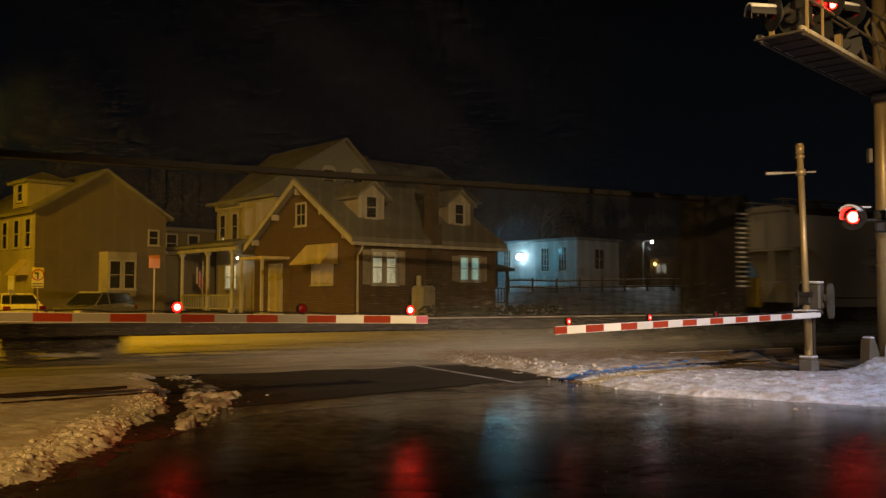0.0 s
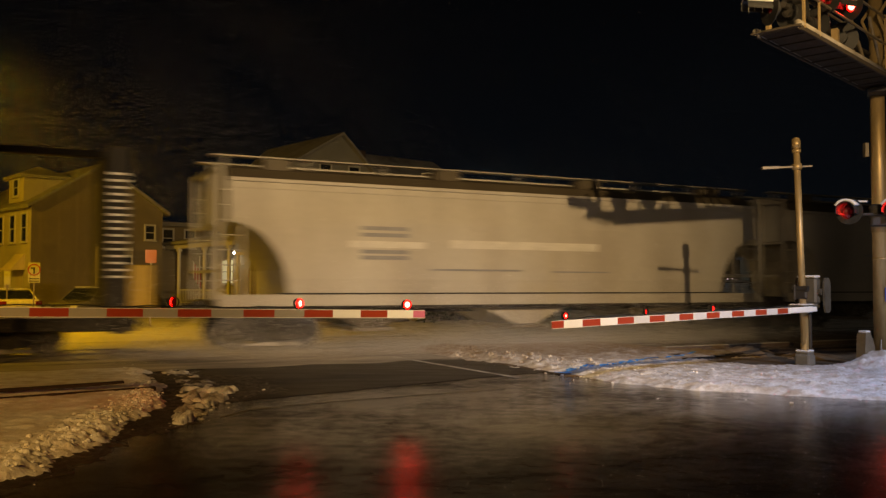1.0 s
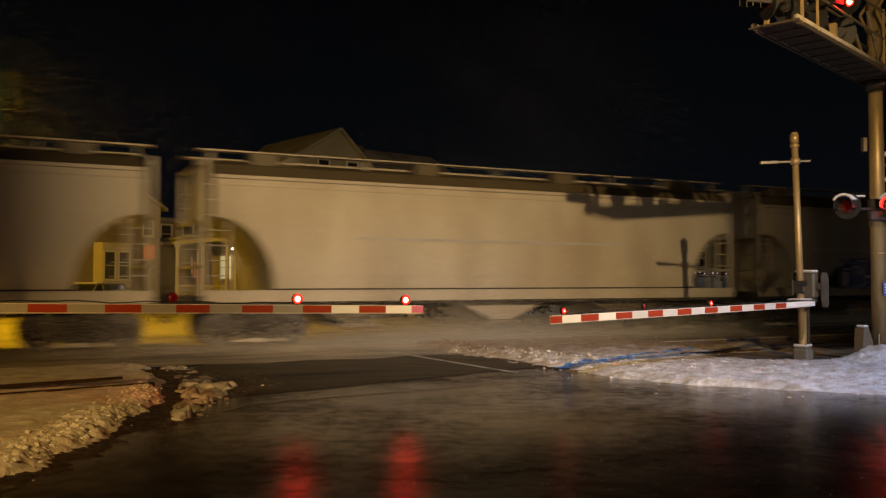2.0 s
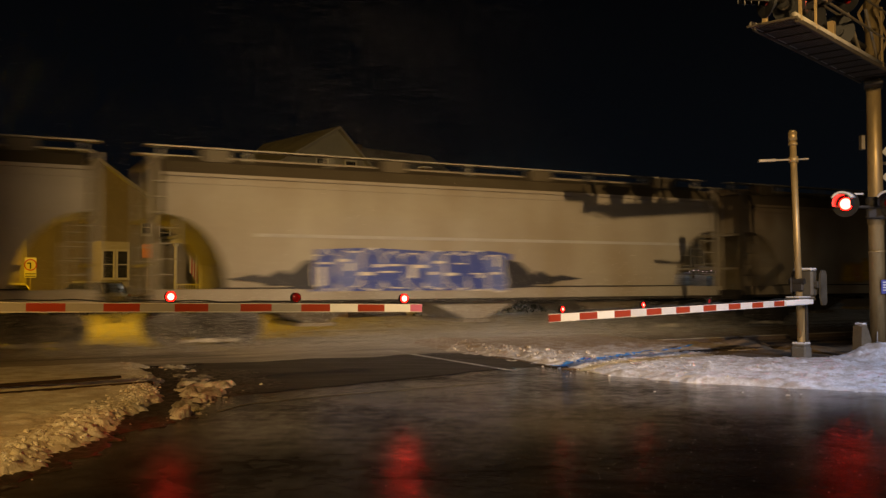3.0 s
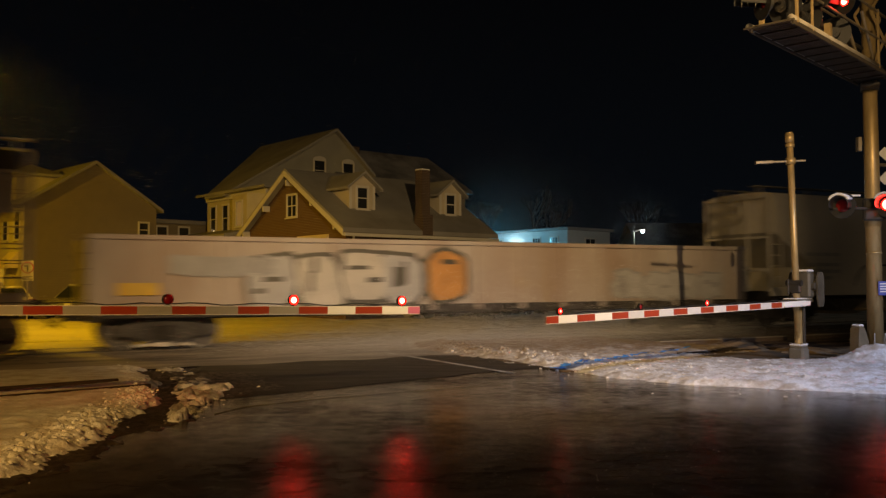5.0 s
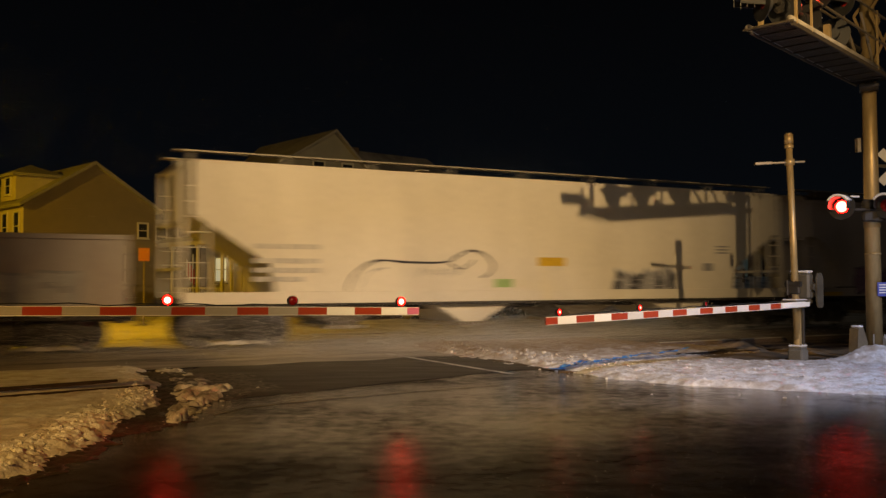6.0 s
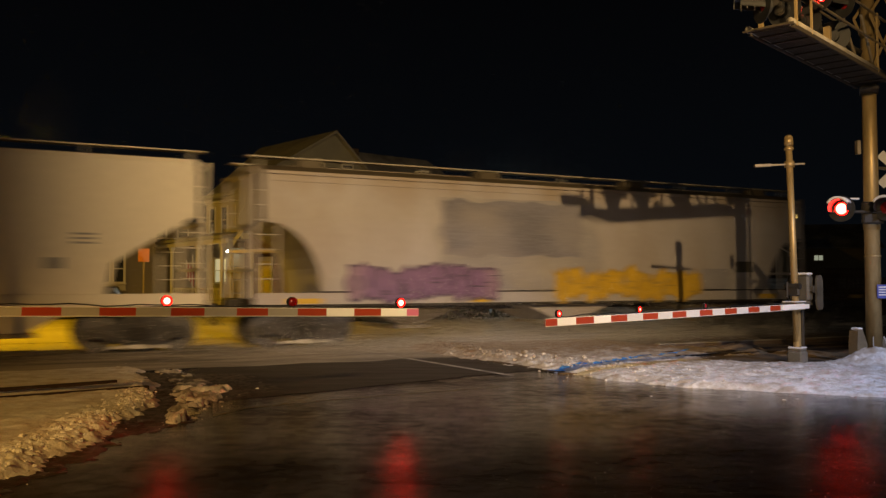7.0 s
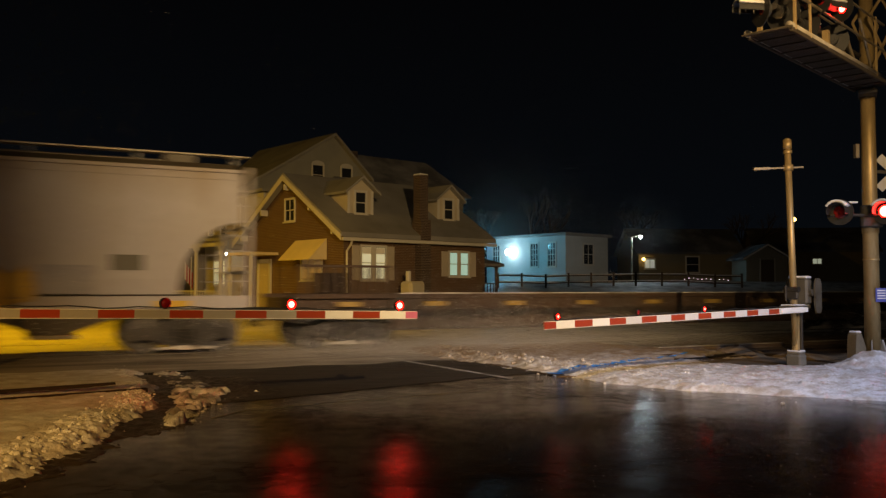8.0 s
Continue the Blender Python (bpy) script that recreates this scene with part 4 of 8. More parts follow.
gate((-7.94, 7.91), 32.1, 0.6, 8.79, 1.33, 1.17, -1, 0.19, left_colours, [(0.29, None), (1.89, False), (3.49, True)],
     "lowered gate with a long striped arm")

# ---------------------------------------------------------------- cantilever signal bridge
cant = empty("signal_cantilever", pose(8.38, 17.2, 0), "tall steel pole with snowy cantilever walkway and red signals", "crossing signal")
bm = bmesh.new()
bar(bm, (0, 0, 0), (0, 0, 7.6), 0.15, 28, 0.126)
bar(bm, (0, 0, 2.08), (0, 0, 2.12), 0.156, 28)
bar(bm, (0, 0, 2.62), (0, 0, 3.12), 0.158, 28)
part("pole", bm, MAT["pole_steel"], cant, "thick galvanised steel pole", True)
bm = bmesh.new()
box(bm, -0.45, 0.45, -0.45, 0.45, -0.3, 0.12, 0.04)
bar(bm, (0, 0, 0.12), (0, 0, 0.18), 0.33, 20)
for k in range(6):
    a = k * math.pi / 3
    prism(bm, [(0.15, 0.18), (0.33, 0.18), (0.2, 0.55)], "y", -0.01, 0.01)
    bmesh.ops.rotate(bm, cent=(0, 0, 0), matrix=Matrix.Rotation(a, 3, "Z"), verts=bm.verts[-6:])
part("base", bm, MAT["concrete"], cant)
cr = pose(-0.25, -0.52, -0.05, 0, 0, 180 + 47.5)
L = 4.66
bm = bmesh.new()
for y in (-0.36, 0.30):
    box(bm, -0.35, L, y, y + 0.05, 5.45, 5.56, 0.008)
for k in range(11):
    x = 0.1 + k * 0.47
    box(bm, x, x + 0.05, -0.36, 0.35, 5.46, 5.48)
box(bm, L, L + 0.04, -0.36, 0.36, 5.49, 5.54, 0.01)
part("walkway", bm, MAT["grating"], cant, "steel grating walkway").matrix_basis = cr
for k in range(13):
    y = -0.29 + k * 0.045
    bm = bmesh.new()
    box(bm, -0.3, L, y, y + 0.03, 5.482, 5.503)
    part("grating_bar", bm, MAT["grating"], cant).matrix_basis = cr
bm = bmesh.new()
bar(bm, (0, 0.30, 5.55), (L + 0.02, 0.30, 5.55), 0.06, 10)
bar(bm, (0, -0.33, 5.53), (L + 0.06, -0.33, 5.53), 0.055, 10)
box(bm, 0.0, L - 0.1, -0.28, 0.28, 5.505, 5.54)
part("walkway_snow", bm, MAT["snow_crust"], cant, "snow crusted on the walkway edges", True).matrix_basis = cr
for x, y, r, zt in ((0.6, 0.34, 0.02, 6.6), (0.6, -0.34, 0.02, 6.6), (2.2, -0.34, 0.02, 6.6), (L - 0.75, 0.34, 0.018, 6.6), (L - 0.12, 0.34, 0.022, 6.6), (L - 0.12, -0.20, 0.035, 6.6), (3.1, 0.30, 0.05, 5.80)):
    bm = bmesh.new()
    box(bm, x - r, x + r, y - r, y + r, 5.5, zt, 0.004)
    part("rail_post", bm, MAT["pole_steel"], cant).matrix_basis = cr
for y in (-0.34, 0.34):
    for z in (6.05, 6.55):
        bm = bmesh.new()
        bar(bm, (0.1, y, z), (L - 0.1, y, z), 0.022, 8)
        part("handrail", bm, MAT["steel"], cant).matrix_basis = cr
for x0, z0, x1, z1 in ((0.3, 5.55, 1.05, 6.5), (1.35, 5.6, 2.1, 6.3)):
    for y in (-0.2, 0.2):
        bm = bmesh.new()
        bar(bm, (x0, y, z0), (x1, y, z1), 0.03, 8)
        part("strut", bm, MAT["steel"], cant).matrix_basis = cr
# crossed lattice straps at the head of the pole
for y in (-0.20, 0.20):
    for a, b in (((-0.30, 5.62), (0.36, 6.75)), ((0.36, 5.62), (-0.30, 6.75)), ((-0.30, 6.75), (0.36, 7.6)), ((0.36, 6.75), (-0.30, 7.6))):
        bm = bmesh.new()
        d = Vector((b[0] - a[0], 0, b[1] - a[1])).normalized() * 0.028
        prism(bm, [(a[0] - d.z, a[1] + d.x), (a[0] + d.z, a[1] - d.x), (b[0] + d.z, b[1] - d.x), (b[0] - d.z, b[1] + d.x)], "y", y - 0.008, y + 0.008)
        part("lattice_strap", bm, MAT["pole_steel"], cant, "pale crossed lattice strap").matrix_basis = pose(0.12, 0, 0.07, 0, 0, 20)
for z0, z1 in ((5.30, 5.42), (5.56, 5.75)):
    bm = bmesh.new()
    box(bm, -0.17, 0.50, -0.17, 0.17, z0 + 0.04, z1, 0.02)
    part("clamp", bm, MAT["dark_steel"], cant).matrix_basis = pose(0, 0, -0.04, 0, 0, -115)
# added panel out of view, meant to thicken the walkway's shadow on the train
bm = bmesh.new()
box(bm, 2.5, L, -0.02, 0.02, 6.5, 7.35, 0.005)
part("sign_panel", bm, MAT["dark_steel"], cant, "unseen dark panel added above the walkway to cast shade").matrix_basis = cr
bm = bmesh.new()
for x, y in ((0.26, 0.30), (0.26, 0.55)):
    bar(bm, (x, y, 0.3), (x, y, 8.0), 0.02, 8)
for k in range(26):
    bar(bm, (0.26, 0.30, 0.5 + 0.3 * k), (0.26, 0.55, 0.5 + 0.3 * k), 0.012, 6)
part("ladder", bm, MAT["steel"], cant, "steel access ladder")
bm = bmesh.new()
bar(bm, (-0.95, -0.32, 2.95), (0.1, -0.32, 2.95), 0.03, 10)
bar(bm, (-0.3, -0.32, 2.95), (-0.1, 0, 2.95), 0.03, 10)
box(bm, -0.3, 0.12, -0.30, -0.18, 2.72, 3.15, 0.03)
part("signal_bracket", bm, MAT["dark_steel"], cant, "dark steel bracket between the lamps")
bm = bmesh.new()
box(bm, -0.95, -0.4, -0.37, -0.27, 3.18, 3.215, 0.01)
part("bracket_snow", bm, MAT["snow"], cant, "snow on the bracket")
signal_lamp(cant, (-0.78, -0.42, 3.0), -41, True, board=0.25)
signal_lamp(cant, (0.09, -0.42, 3.02), -41, False, board=0.25)
signal_lamp(cant, (-3.64, -4.25, 5.70), -80, None, board=0.40, hood=0.62, size=0.64)
signal_lamp(cant, (-2.31, -3.25, 6.18), -66, True, board=0.36, hood=0.55, size=0.64)
signal_lamp(cant, (-1.69, -2.65, 6.24), -66, False, board=0.36, hood=0.55, size=0.64)
signal_lamp(cant, (-3.05, -3.62, 5.84), 128, None, board=0.44, hood=0.5, size=0.64)
signal_lamp(cant, (-2.45, -2.95, 5.84), 128, None, board=0.44, hood=0.5, size=0.64)
signal_lamp(cant, (-1.60, -2.05, 5.86), 150, None, board=0.44, hood=0.5, size=0.64)
bm = bmesh.new()
bar(bm, (0.5, 0.0, 5.95), (L - 0.2, 0.0, 5.95), 0.05, 10)
part("signal_pipe", bm, MAT["dark_steel"], cant, "dark pipe that carries the signals").matrix_basis = cr
for x, y, h in ((-4.00, -4.40, 0.09), (-3.90, -4.38, 0.05), (-3.78, -4.36, 0.07)):
    bm = bmesh.new()
    bar(bm, (x, y, 5.67), (x, y, 5.67 - h), 0.005, 5, 0.002)
    part("icicle", bm, MAT["snow_roof"], cant, "small icicle under the visor")
# crossbuck on the far side of the pole
for a in (45, -45):
    bm = bmesh.new()
    box(bm, -0.45, 0.45, -0.012 if a > 0 else 0.004, 0.002 if a > 0 else 0.018, -0.09, 0.09, 0.004)
    part("crossbuck_blade", bm, MAT["pale_arm"], cant, "white crossbuck blade").matrix_basis = pose(0.66, 0.25, 3.85, 0, 0, -12) @ pose(0, 0, 0, 0, a, 0)
bm = bmesh.new()
bar(bm, (0.1, 0.08, 3.85), (0.66, 0.26, 3.85), 0.03, 8)
part("crossbuck_bracket", bm, MAT["steel"], cant)
bm = bmesh.new()
box(bm, -0.02, 0.2, -0.2, -0.185, 1.28, 1.55, 0.004)
part("id_plate", bm, material("blue_enamel", (0.10, 0.12, 0.42), 0.3, vary=0.1), cant, "small blue enamel plate with white bars")
for z in (1.49, 1.44, 1.39, 1.34):
    bm = bmesh.new()
    box(bm, 0.01, 0.17, -0.204, -0.2, z, z + 0.022)
    part("writing_bar", bm, MAT["white_arm"], cant)
bm = bmesh.new()
box(bm, -0.28, -0.20, -0.06, 0.06, 4.1, 4.38, 0.01)
part("junction_box", bm, MAT["steel"], cant)

# low equipment cabinet beside the pole
cab = empty("cable_pedestal", pose(7.92, 16.9, 0, 0, 0, 20), "grey steel cable pedestal capped with snow", "pedestal")
bm = bmesh.new()
prism(bm, [(-0.13, -0.2), (0.13, -0.2), (0.12, 0.42), (0.02, 0.68), (-0.05, 0.70), (-0.10, 0.66), (-0.12, 0.42)], "y", -0.11, 0.11)
part("body", bm, MAT["steel"], cab)
bm = bmesh.new()
box(bm, -0.09, 0.04, -0.11, 0.11, 0.68, 0.73, 0.025)
part("snow_cap", bm, MAT["snow"], cab)

# blue dye line over the snow
bm = bmesh.new()
pts = [(1.98, 15.9), (2.45, 16.15), (3.0, 16.7), (3.6, 17.6), (4.4, 18.6), (5.6, 20.2)]
prev = None
for i in range(61):
    f = i / 60 * (len(pts) - 1)
    k = min(int(f), len(pts) - 2)
    x = pts[k][0] + (pts[k + 1][0] - pts[k][0]) * (f - k)
    y = pts[k][1] + (pts[k + 1][1] - pts[k][1]) * (f - k)
    w = 0.10 * (1.3 - i / 60) * max(0.12, 0.6 + 1.1 * noise.noise(Vector((i * 0.45, 0, 0))))
    a = bm.verts.new((x - w, y + w, max(snow_right(x - w, y + w), 0.0) + 0.012))
    b = bm.verts.new((x + w, y - w, max(snow_right(x + w, y - w), 0.0) + 0.012))
    if prev:
        bm.faces.new((prev[0], prev[1], b, a))
    prev = (a, b)
tagged(link_mesh("blue_marking", bm, MAT["blue_mark"]), "streak of blue marking dye on trampled snow", "ground marking")

# ---------------------------------------------------------------- the train
SPEED = 18.9
R_WHEEL = 0.457


def wheel_mesh():
    bm = bmesh.new()
    for y in (-0.78, 0.66):
        n = 24
        for r0, r1, w0, w1 in ((0.36, R_WHEEL, 0.0, 0.12), (0.0, 0.14, -0.02, 0.14), (0.13, 0.37, 0.04, 0.08)):
            rows = []
            for i in range(n):
                a = 2 * math.pi * i / n
                rows.append([bm.verts.new((r * math.cos(a), y + w, r * math.sin(a))) for r, w in ((r0, w0), (r1, w0), (r1, w1), (r0, w1))])
            for i in range(n):
                p, q = rows[i], rows[(i + 1) % n]
                for k in range(4):
                    bm.faces.new((p[k], p[(k + 1) % 4], q[(k + 1) % 4], q[k]))
    bar(bm, (0, -1.0, 0), (0, 1.0, 0), 0.08, 12)
    for k in range(3):
        a = 2 * math.pi * k / 3
        bar(bm, (0.05 * math.cos(a), -1.02, 0.05 * math.sin(a)), (0.05 * math.cos(a), -1.0, 0.05 * math.sin(a)), 0.02, 6)
    return bm


SHARED = {}


def truck(car, x):
    """A two-axle truck: side frames with springs and bearing caps, bolster, two turning wheelsets."""
    if "truck" not in SHARED:
        bm = bmesh.new()
        bf = bmesh.new()
        for y in (-1.08, 0.98):
            prism(bf, [(-1.15, 0.50), (-1.15, 0.74), (-0.75, 0.78), (-0.35, 0.98), (0.35, 0.98), (0.75, 0.78), (1.15, 0.74), (1.15, 0.50), (0.8, 0.50), (0.45, 0.36), (0.30, 0.26), (-0.30, 0.26), (-0.45, 0.36), (-0.8, 0.50)], "y", y, y + 0.1)
            for dx in (-0.16, 0.0, 0.16):
                bar(bf, (dx, y + 0.05 - 0.08, 0.42), (dx, y + 0.05 - 0.08, 0.74), 0.065, 8)
            for dx in (-0.89, 0.89):
                bar(bf, (dx, y - 0.04, 0.617), (dx, y + 0.14, 0.617), 0.12, 12)
        box(bm, -0.18, 0.18, -1.15, 1.15, 0.72, 1.03, 0.02)
        t = part("truck", bm, MAT["truck"], car, "dark cast-steel truck")
        SHARED["truck"] = t.data
        SHARED["side_frame"] = part("side_frame", bf, MAT["frame_cast"], t, "dark grimy cast side frames").data
        bm = bmesh.new()
        rnd = random.Random(71)
        xs = [-0.64 + 0.08 * k for k in range(17)]
        foot = [(x, 0.25 + 0.025 * rnd.random()) for x in xs]
        crest = [(x, 0.31 + 0.05 * rnd.random()) for x in xs]
        prism(bm, foot + crest[::-1], "y", -1.125, -1.084)
        SHARED["caked_snow"] = part("caked_snow", bm, MAT["caked"], t, "grey snow caked along the frame's foot").data
        bm = wheel_mesh()
        w = part("wheelset", bm, MAT["wheel"], t)
        SHARED["wheelset"] = w.data
    else:
        t = new("truck", SHARED["truck"])
        tagged(t, "dark cast-steel truck")
        t.parent = car
        sf = new("side_frame", SHARED["side_frame"])
        tagged(sf, "dark grimy cast side frames")
        sf.parent = t
        cs = new("caked_snow", SHARED["caked_snow"])
        tagged(cs, "grey snow caked along the frame's foot")
        cs.parent = t
        w = new("wheelset", SHARED["wheelset"])
        w.parent = t
    t.matrix_basis = pose(x, 0, -0.15)
    w2 = new("wheelset", SHARED["wheelset"])
    w2.parent = t
    for ob, dx in ((w, -0.89), (w2, 0.89)):
        ob.matrix_basis = pose(dx, 0, R_WHEEL + 0.16)
        MOVES.append((ob, ("roll", dx)))


MAT["soot"] = material("sooty_steel", (0.010, 0.008, 0.006), 0.95, vary=0.3, scale=3, bump=0.1)
MAT["frame_cast"] = material("grimy_casting", (0.022, 0.020, 0.020), 0.6, 0.2, vary=0.4, scale=5, bump=0.3, dirt=(0.10, 0.09, 0.085), dirt_amount=0.4, dirt_scale=1.6)
MAT["caked"] = material("caked_snow", (0.62, 0.60, 0.58), 0.7, vary=0.35, scale=6, bump=0.5, dirt=(0.12, 0.10, 0.08), dirt_amount=0.8, dirt_scale=5)
MAT["walk_steel"] = material("frosted_walkway_steel", (0.32, 0.30, 0.26), 0.5, 0.2, vary=0.2, scale=3, bump=0.1)
MAT["truck"] = material("truck_steel", (0.030, 0.027, 0.025), 0.7, 0.2, vary=0.4, scale=4, bump=0.2, dirt=(0.07, 0.06, 0.055), dirt_amount=0.4, dirt_scale=2)
MAT["wheel"] = material("wheel_steel", (0.09, 0.085, 0.085), 0.45, 0.6, vary=0.5, scale=6, bump=0.1)


def car_paint(name, colour, dirt=(0.20, 0.15, 0.10), amount=0.4, streak=True):
    return material(name, colour, 0.55, vary=0.14, scale=0.9, fine=18, bump=0.04, dirt=dirt, dirt_amount=amount, dirt_scale=0.55,
                    stretch=(1.0, 1.0, 0.35) if streak else (1, 1, 1))


def darker_top(mat, z0, z1, amount):
    """Mixes in more of the dirt colour towards the roof, uneven at its lower edge."""
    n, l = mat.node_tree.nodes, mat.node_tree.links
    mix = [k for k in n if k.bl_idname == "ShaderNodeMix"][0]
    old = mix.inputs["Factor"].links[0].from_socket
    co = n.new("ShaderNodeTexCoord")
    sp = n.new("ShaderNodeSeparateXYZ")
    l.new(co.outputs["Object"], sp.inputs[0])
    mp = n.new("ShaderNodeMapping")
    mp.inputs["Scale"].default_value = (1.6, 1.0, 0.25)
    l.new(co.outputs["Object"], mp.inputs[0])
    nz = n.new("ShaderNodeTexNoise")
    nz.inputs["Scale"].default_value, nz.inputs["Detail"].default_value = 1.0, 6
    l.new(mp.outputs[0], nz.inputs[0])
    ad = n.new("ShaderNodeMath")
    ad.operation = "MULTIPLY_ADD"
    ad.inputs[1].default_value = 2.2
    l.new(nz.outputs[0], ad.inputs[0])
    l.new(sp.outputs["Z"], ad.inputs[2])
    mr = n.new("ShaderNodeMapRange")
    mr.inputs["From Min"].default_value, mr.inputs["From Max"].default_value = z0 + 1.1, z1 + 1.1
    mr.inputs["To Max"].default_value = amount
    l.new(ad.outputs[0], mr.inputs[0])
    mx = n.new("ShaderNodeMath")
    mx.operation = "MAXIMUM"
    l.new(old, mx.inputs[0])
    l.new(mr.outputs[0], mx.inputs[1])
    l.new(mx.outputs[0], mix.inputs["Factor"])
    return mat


def graffiti(car, name, x0, x1, z0, z1, y, mats, seed, label, n=12, jag=0.25, edge=0.07):
    """Sprayed letters: each one an outlined, uneven form with a notch or counter, lying flat on the car's side."""
    rnd = random.Random(seed)
    h, w = z1 - z0, (x1 - x0) / n
    for i in range(n):
        cx = x0 + (i + 0.5) * w + rnd.uniform(-0.1, 0.1) * w
        cz = z0 + h / 2 + rnd.uniform(-0.08, 0.08) * h
        lean = rnd.uniform(-0.25, 0.25)
        k = rnd.randrange(1, len(mats))
        bm = bmesh.new()
        shape = []
        for j in range(16):
            a = 2 * math.pi * j / 16
            rr = 1 + jag * (rnd.random() - 0.5) * 1.6
            shape.append((math.copysign(abs(math.cos(a)) ** 0.55, math.cos(a)) * rr, math.copysign(abs(math.sin(a)) ** 0.55, math.sin(a)) * rr))
        for layer, grow in ((0, edge), (1, 0.0)):
            d = 0.004 + 0.0015 * layer + 0.0005 * (i % 3)
            fc = bm.faces.new([bm.verts.new((cx + px * (w * 0.5 + grow) + lean * pz * h * 0.4, y - d, cz + pz * (h * 0.46 + grow))) for px, pz in shape])
            fc.material_index = 0 if layer == 0 else k
        for _ in range(2):
            qx, qz = cx + rnd.uniform(-0.3, 0.3) * w, cz + rnd.uniform(-0.3, 0.3) * h
            a, b = rnd.uniform(0.05, 0.16) * w, rnd.uniform(0.08, 0.25) * h
            if rnd.random() < 0.5:
                a, b = b, a * 0.5
            fc = bm.faces.new([bm.verts.new((qx + sx * a, y - 0.0085, qz + sz * b)) for sx, sz in ((-1, -1), (1, -0.8), (0.9, 1), (-0.8, 1))])
            fc.material_index = 0
        part(name, bm, mats, car, label)


def decals(car, name, mat, label, y, rects):
    """Painted rectangles on the car's side, each a part of its own."""
    for x0, x1, z0, z1 in rects:
        bm = bmesh.new()
        box(bm, x0, x1, y - 0.004, y, z0, z1)
        part(name, bm, mat, car, label)


def spray(name, colour):
    return material(name, colour, 0.5, vary=0.25, scale=3, fine=30, bump=0.02)


MAT["g_black"] = spray("spray_black", (0.03, 0.03, 0.04))
MAT["g_blue"] = spray("spray_blue", (0.055, 0.085, 0.36))
MAT["g_blue2"] = spray("spray_blue_pale", (0.12, 0.16, 0.45))
MAT["g_fresh"] = spray("fresh_grey_paint", (0.64, 0.62, 0.58))
MAT["g_pale"] = spray("spray_pale", (0.38, 0.38, 0.41))
MAT["g_faint"] = spray("faded_lettering", (0.46, 0.44, 0.42))
MAT["g_purple"] = spray("spray_purple", (0.21, 0.125, 0.27))
MAT["g_pink"] = spray("spray_pink", (0.26, 0.175, 0.28))
MAT["g_plum"] = spray("spray_dark_plum", (0.11, 0.075, 0.14))
MAT["g_yellow"] = spray("spray_yellow", (0.58, 0.37, 0.03))
MAT["g_orange"] = spray("spray_orange", (0.48, 0.24, 0.07))
MAT["g_ochre"] = spray("spray_ochre", (0.40, 0.27, 0.06))
MAT["g_grey"] = spray("spray_grey", (0.28, 0.28, 0.30))
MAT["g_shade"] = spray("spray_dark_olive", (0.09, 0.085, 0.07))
MAT["g_green"] = spray("spray_green", (0.30, 0.45, 0.18))
MAT["plate_yellow"] = spray("yellow_plate", (0.58, 0.38, 0.025))
MAT["blue_wash"] = material("thin_blue_wash", (0.30, 0.295, 0.34), 0.55, vary=0.25, scale=0.9, fine=14, bump=0.02, dirt=(0.38, 0.36, 0.365), dirt_amount=0.8, dirt_scale=0.7, stretch=(0.6, 1, 1.4))
MAT["shadow_blue"] = material("faded_blue_panel", (0.22, 0.22, 0.28), 0.5, vary=0.4, scale=0.9, fine=14, bump=0.02, dirt=(0.30, 0.285, 0.31), dirt_amount=0.8, dirt_scale=0.8, stretch=(0.6, 1, 1.4))


def end_frame(car, x, out, paint, z_top):
    """Corner posts, ladder rungs, grab irons and platform at a car's end; out is +1 or -1."""
    bm = bmesh.new()
    for y in (-1.46, 1.40):
        box(bm, x - 0.05, x + 0.05, y, y + 0.06, 1.05, z_top)
        box(bm, x - out * 0.55 - 0.03, x - out * 0.55 + 0.03, y, y + 0.05, 1.05, 3.0)
        for k in range(8):
            z = 1.35 + 0.36 * k
            if z < z_top - 0.2:
                bar(bm, (x, y + 0.03, z), (x - out * 0.5, y + 0.03, z), 0.014, 5)
    for z in (1.9, 3.0, z_top - 0.1):
        box(bm, x - 0.04, x + 0.04, -1.44, 1.44, z, z + 0.07)
    box(bm, x - 0.04, x + 0.04, -0.5, -0.44, 1.05, z_top)
    part("end_frame", bm, paint, car, "end ladders and posts")


def underframe(car, half, paint, z0=0.86, z1=1.22):
    bm = bmesh.new()
    for y in (-1.5, 1.36):
        box(bm, -half, half, y, y + 0.14, z1 - 0.22, z1, 0.01)
    box(bm, -half - 0.35, half + 0.35, -0.25, 0.25, z0, z1 - 0.02)
    for x in (-half, half - 0.3):
        box(bm, x, x + 0.3, -1.5, 1.5, z1 - 0.3, z1)
    part("underframe", bm, paint, car, "steel underframe and side sill")
    for sx in (-1, 1):
        bm = bmesh.new()
        box(bm, min(sx * (half + 0.3), sx * (half + 0.72)), max(sx * (half + 0.3), sx * (half + 0.72)), -0.11, 0.11, 0.82, 1.06, 0.03)
        bar(bm, (sx * (half + 0.2), 0.45, 0.85), (sx * (half + 0.7), 0.2, 0.55), 0.03, 6)
        part("coupler", bm, MAT["truck"], car)


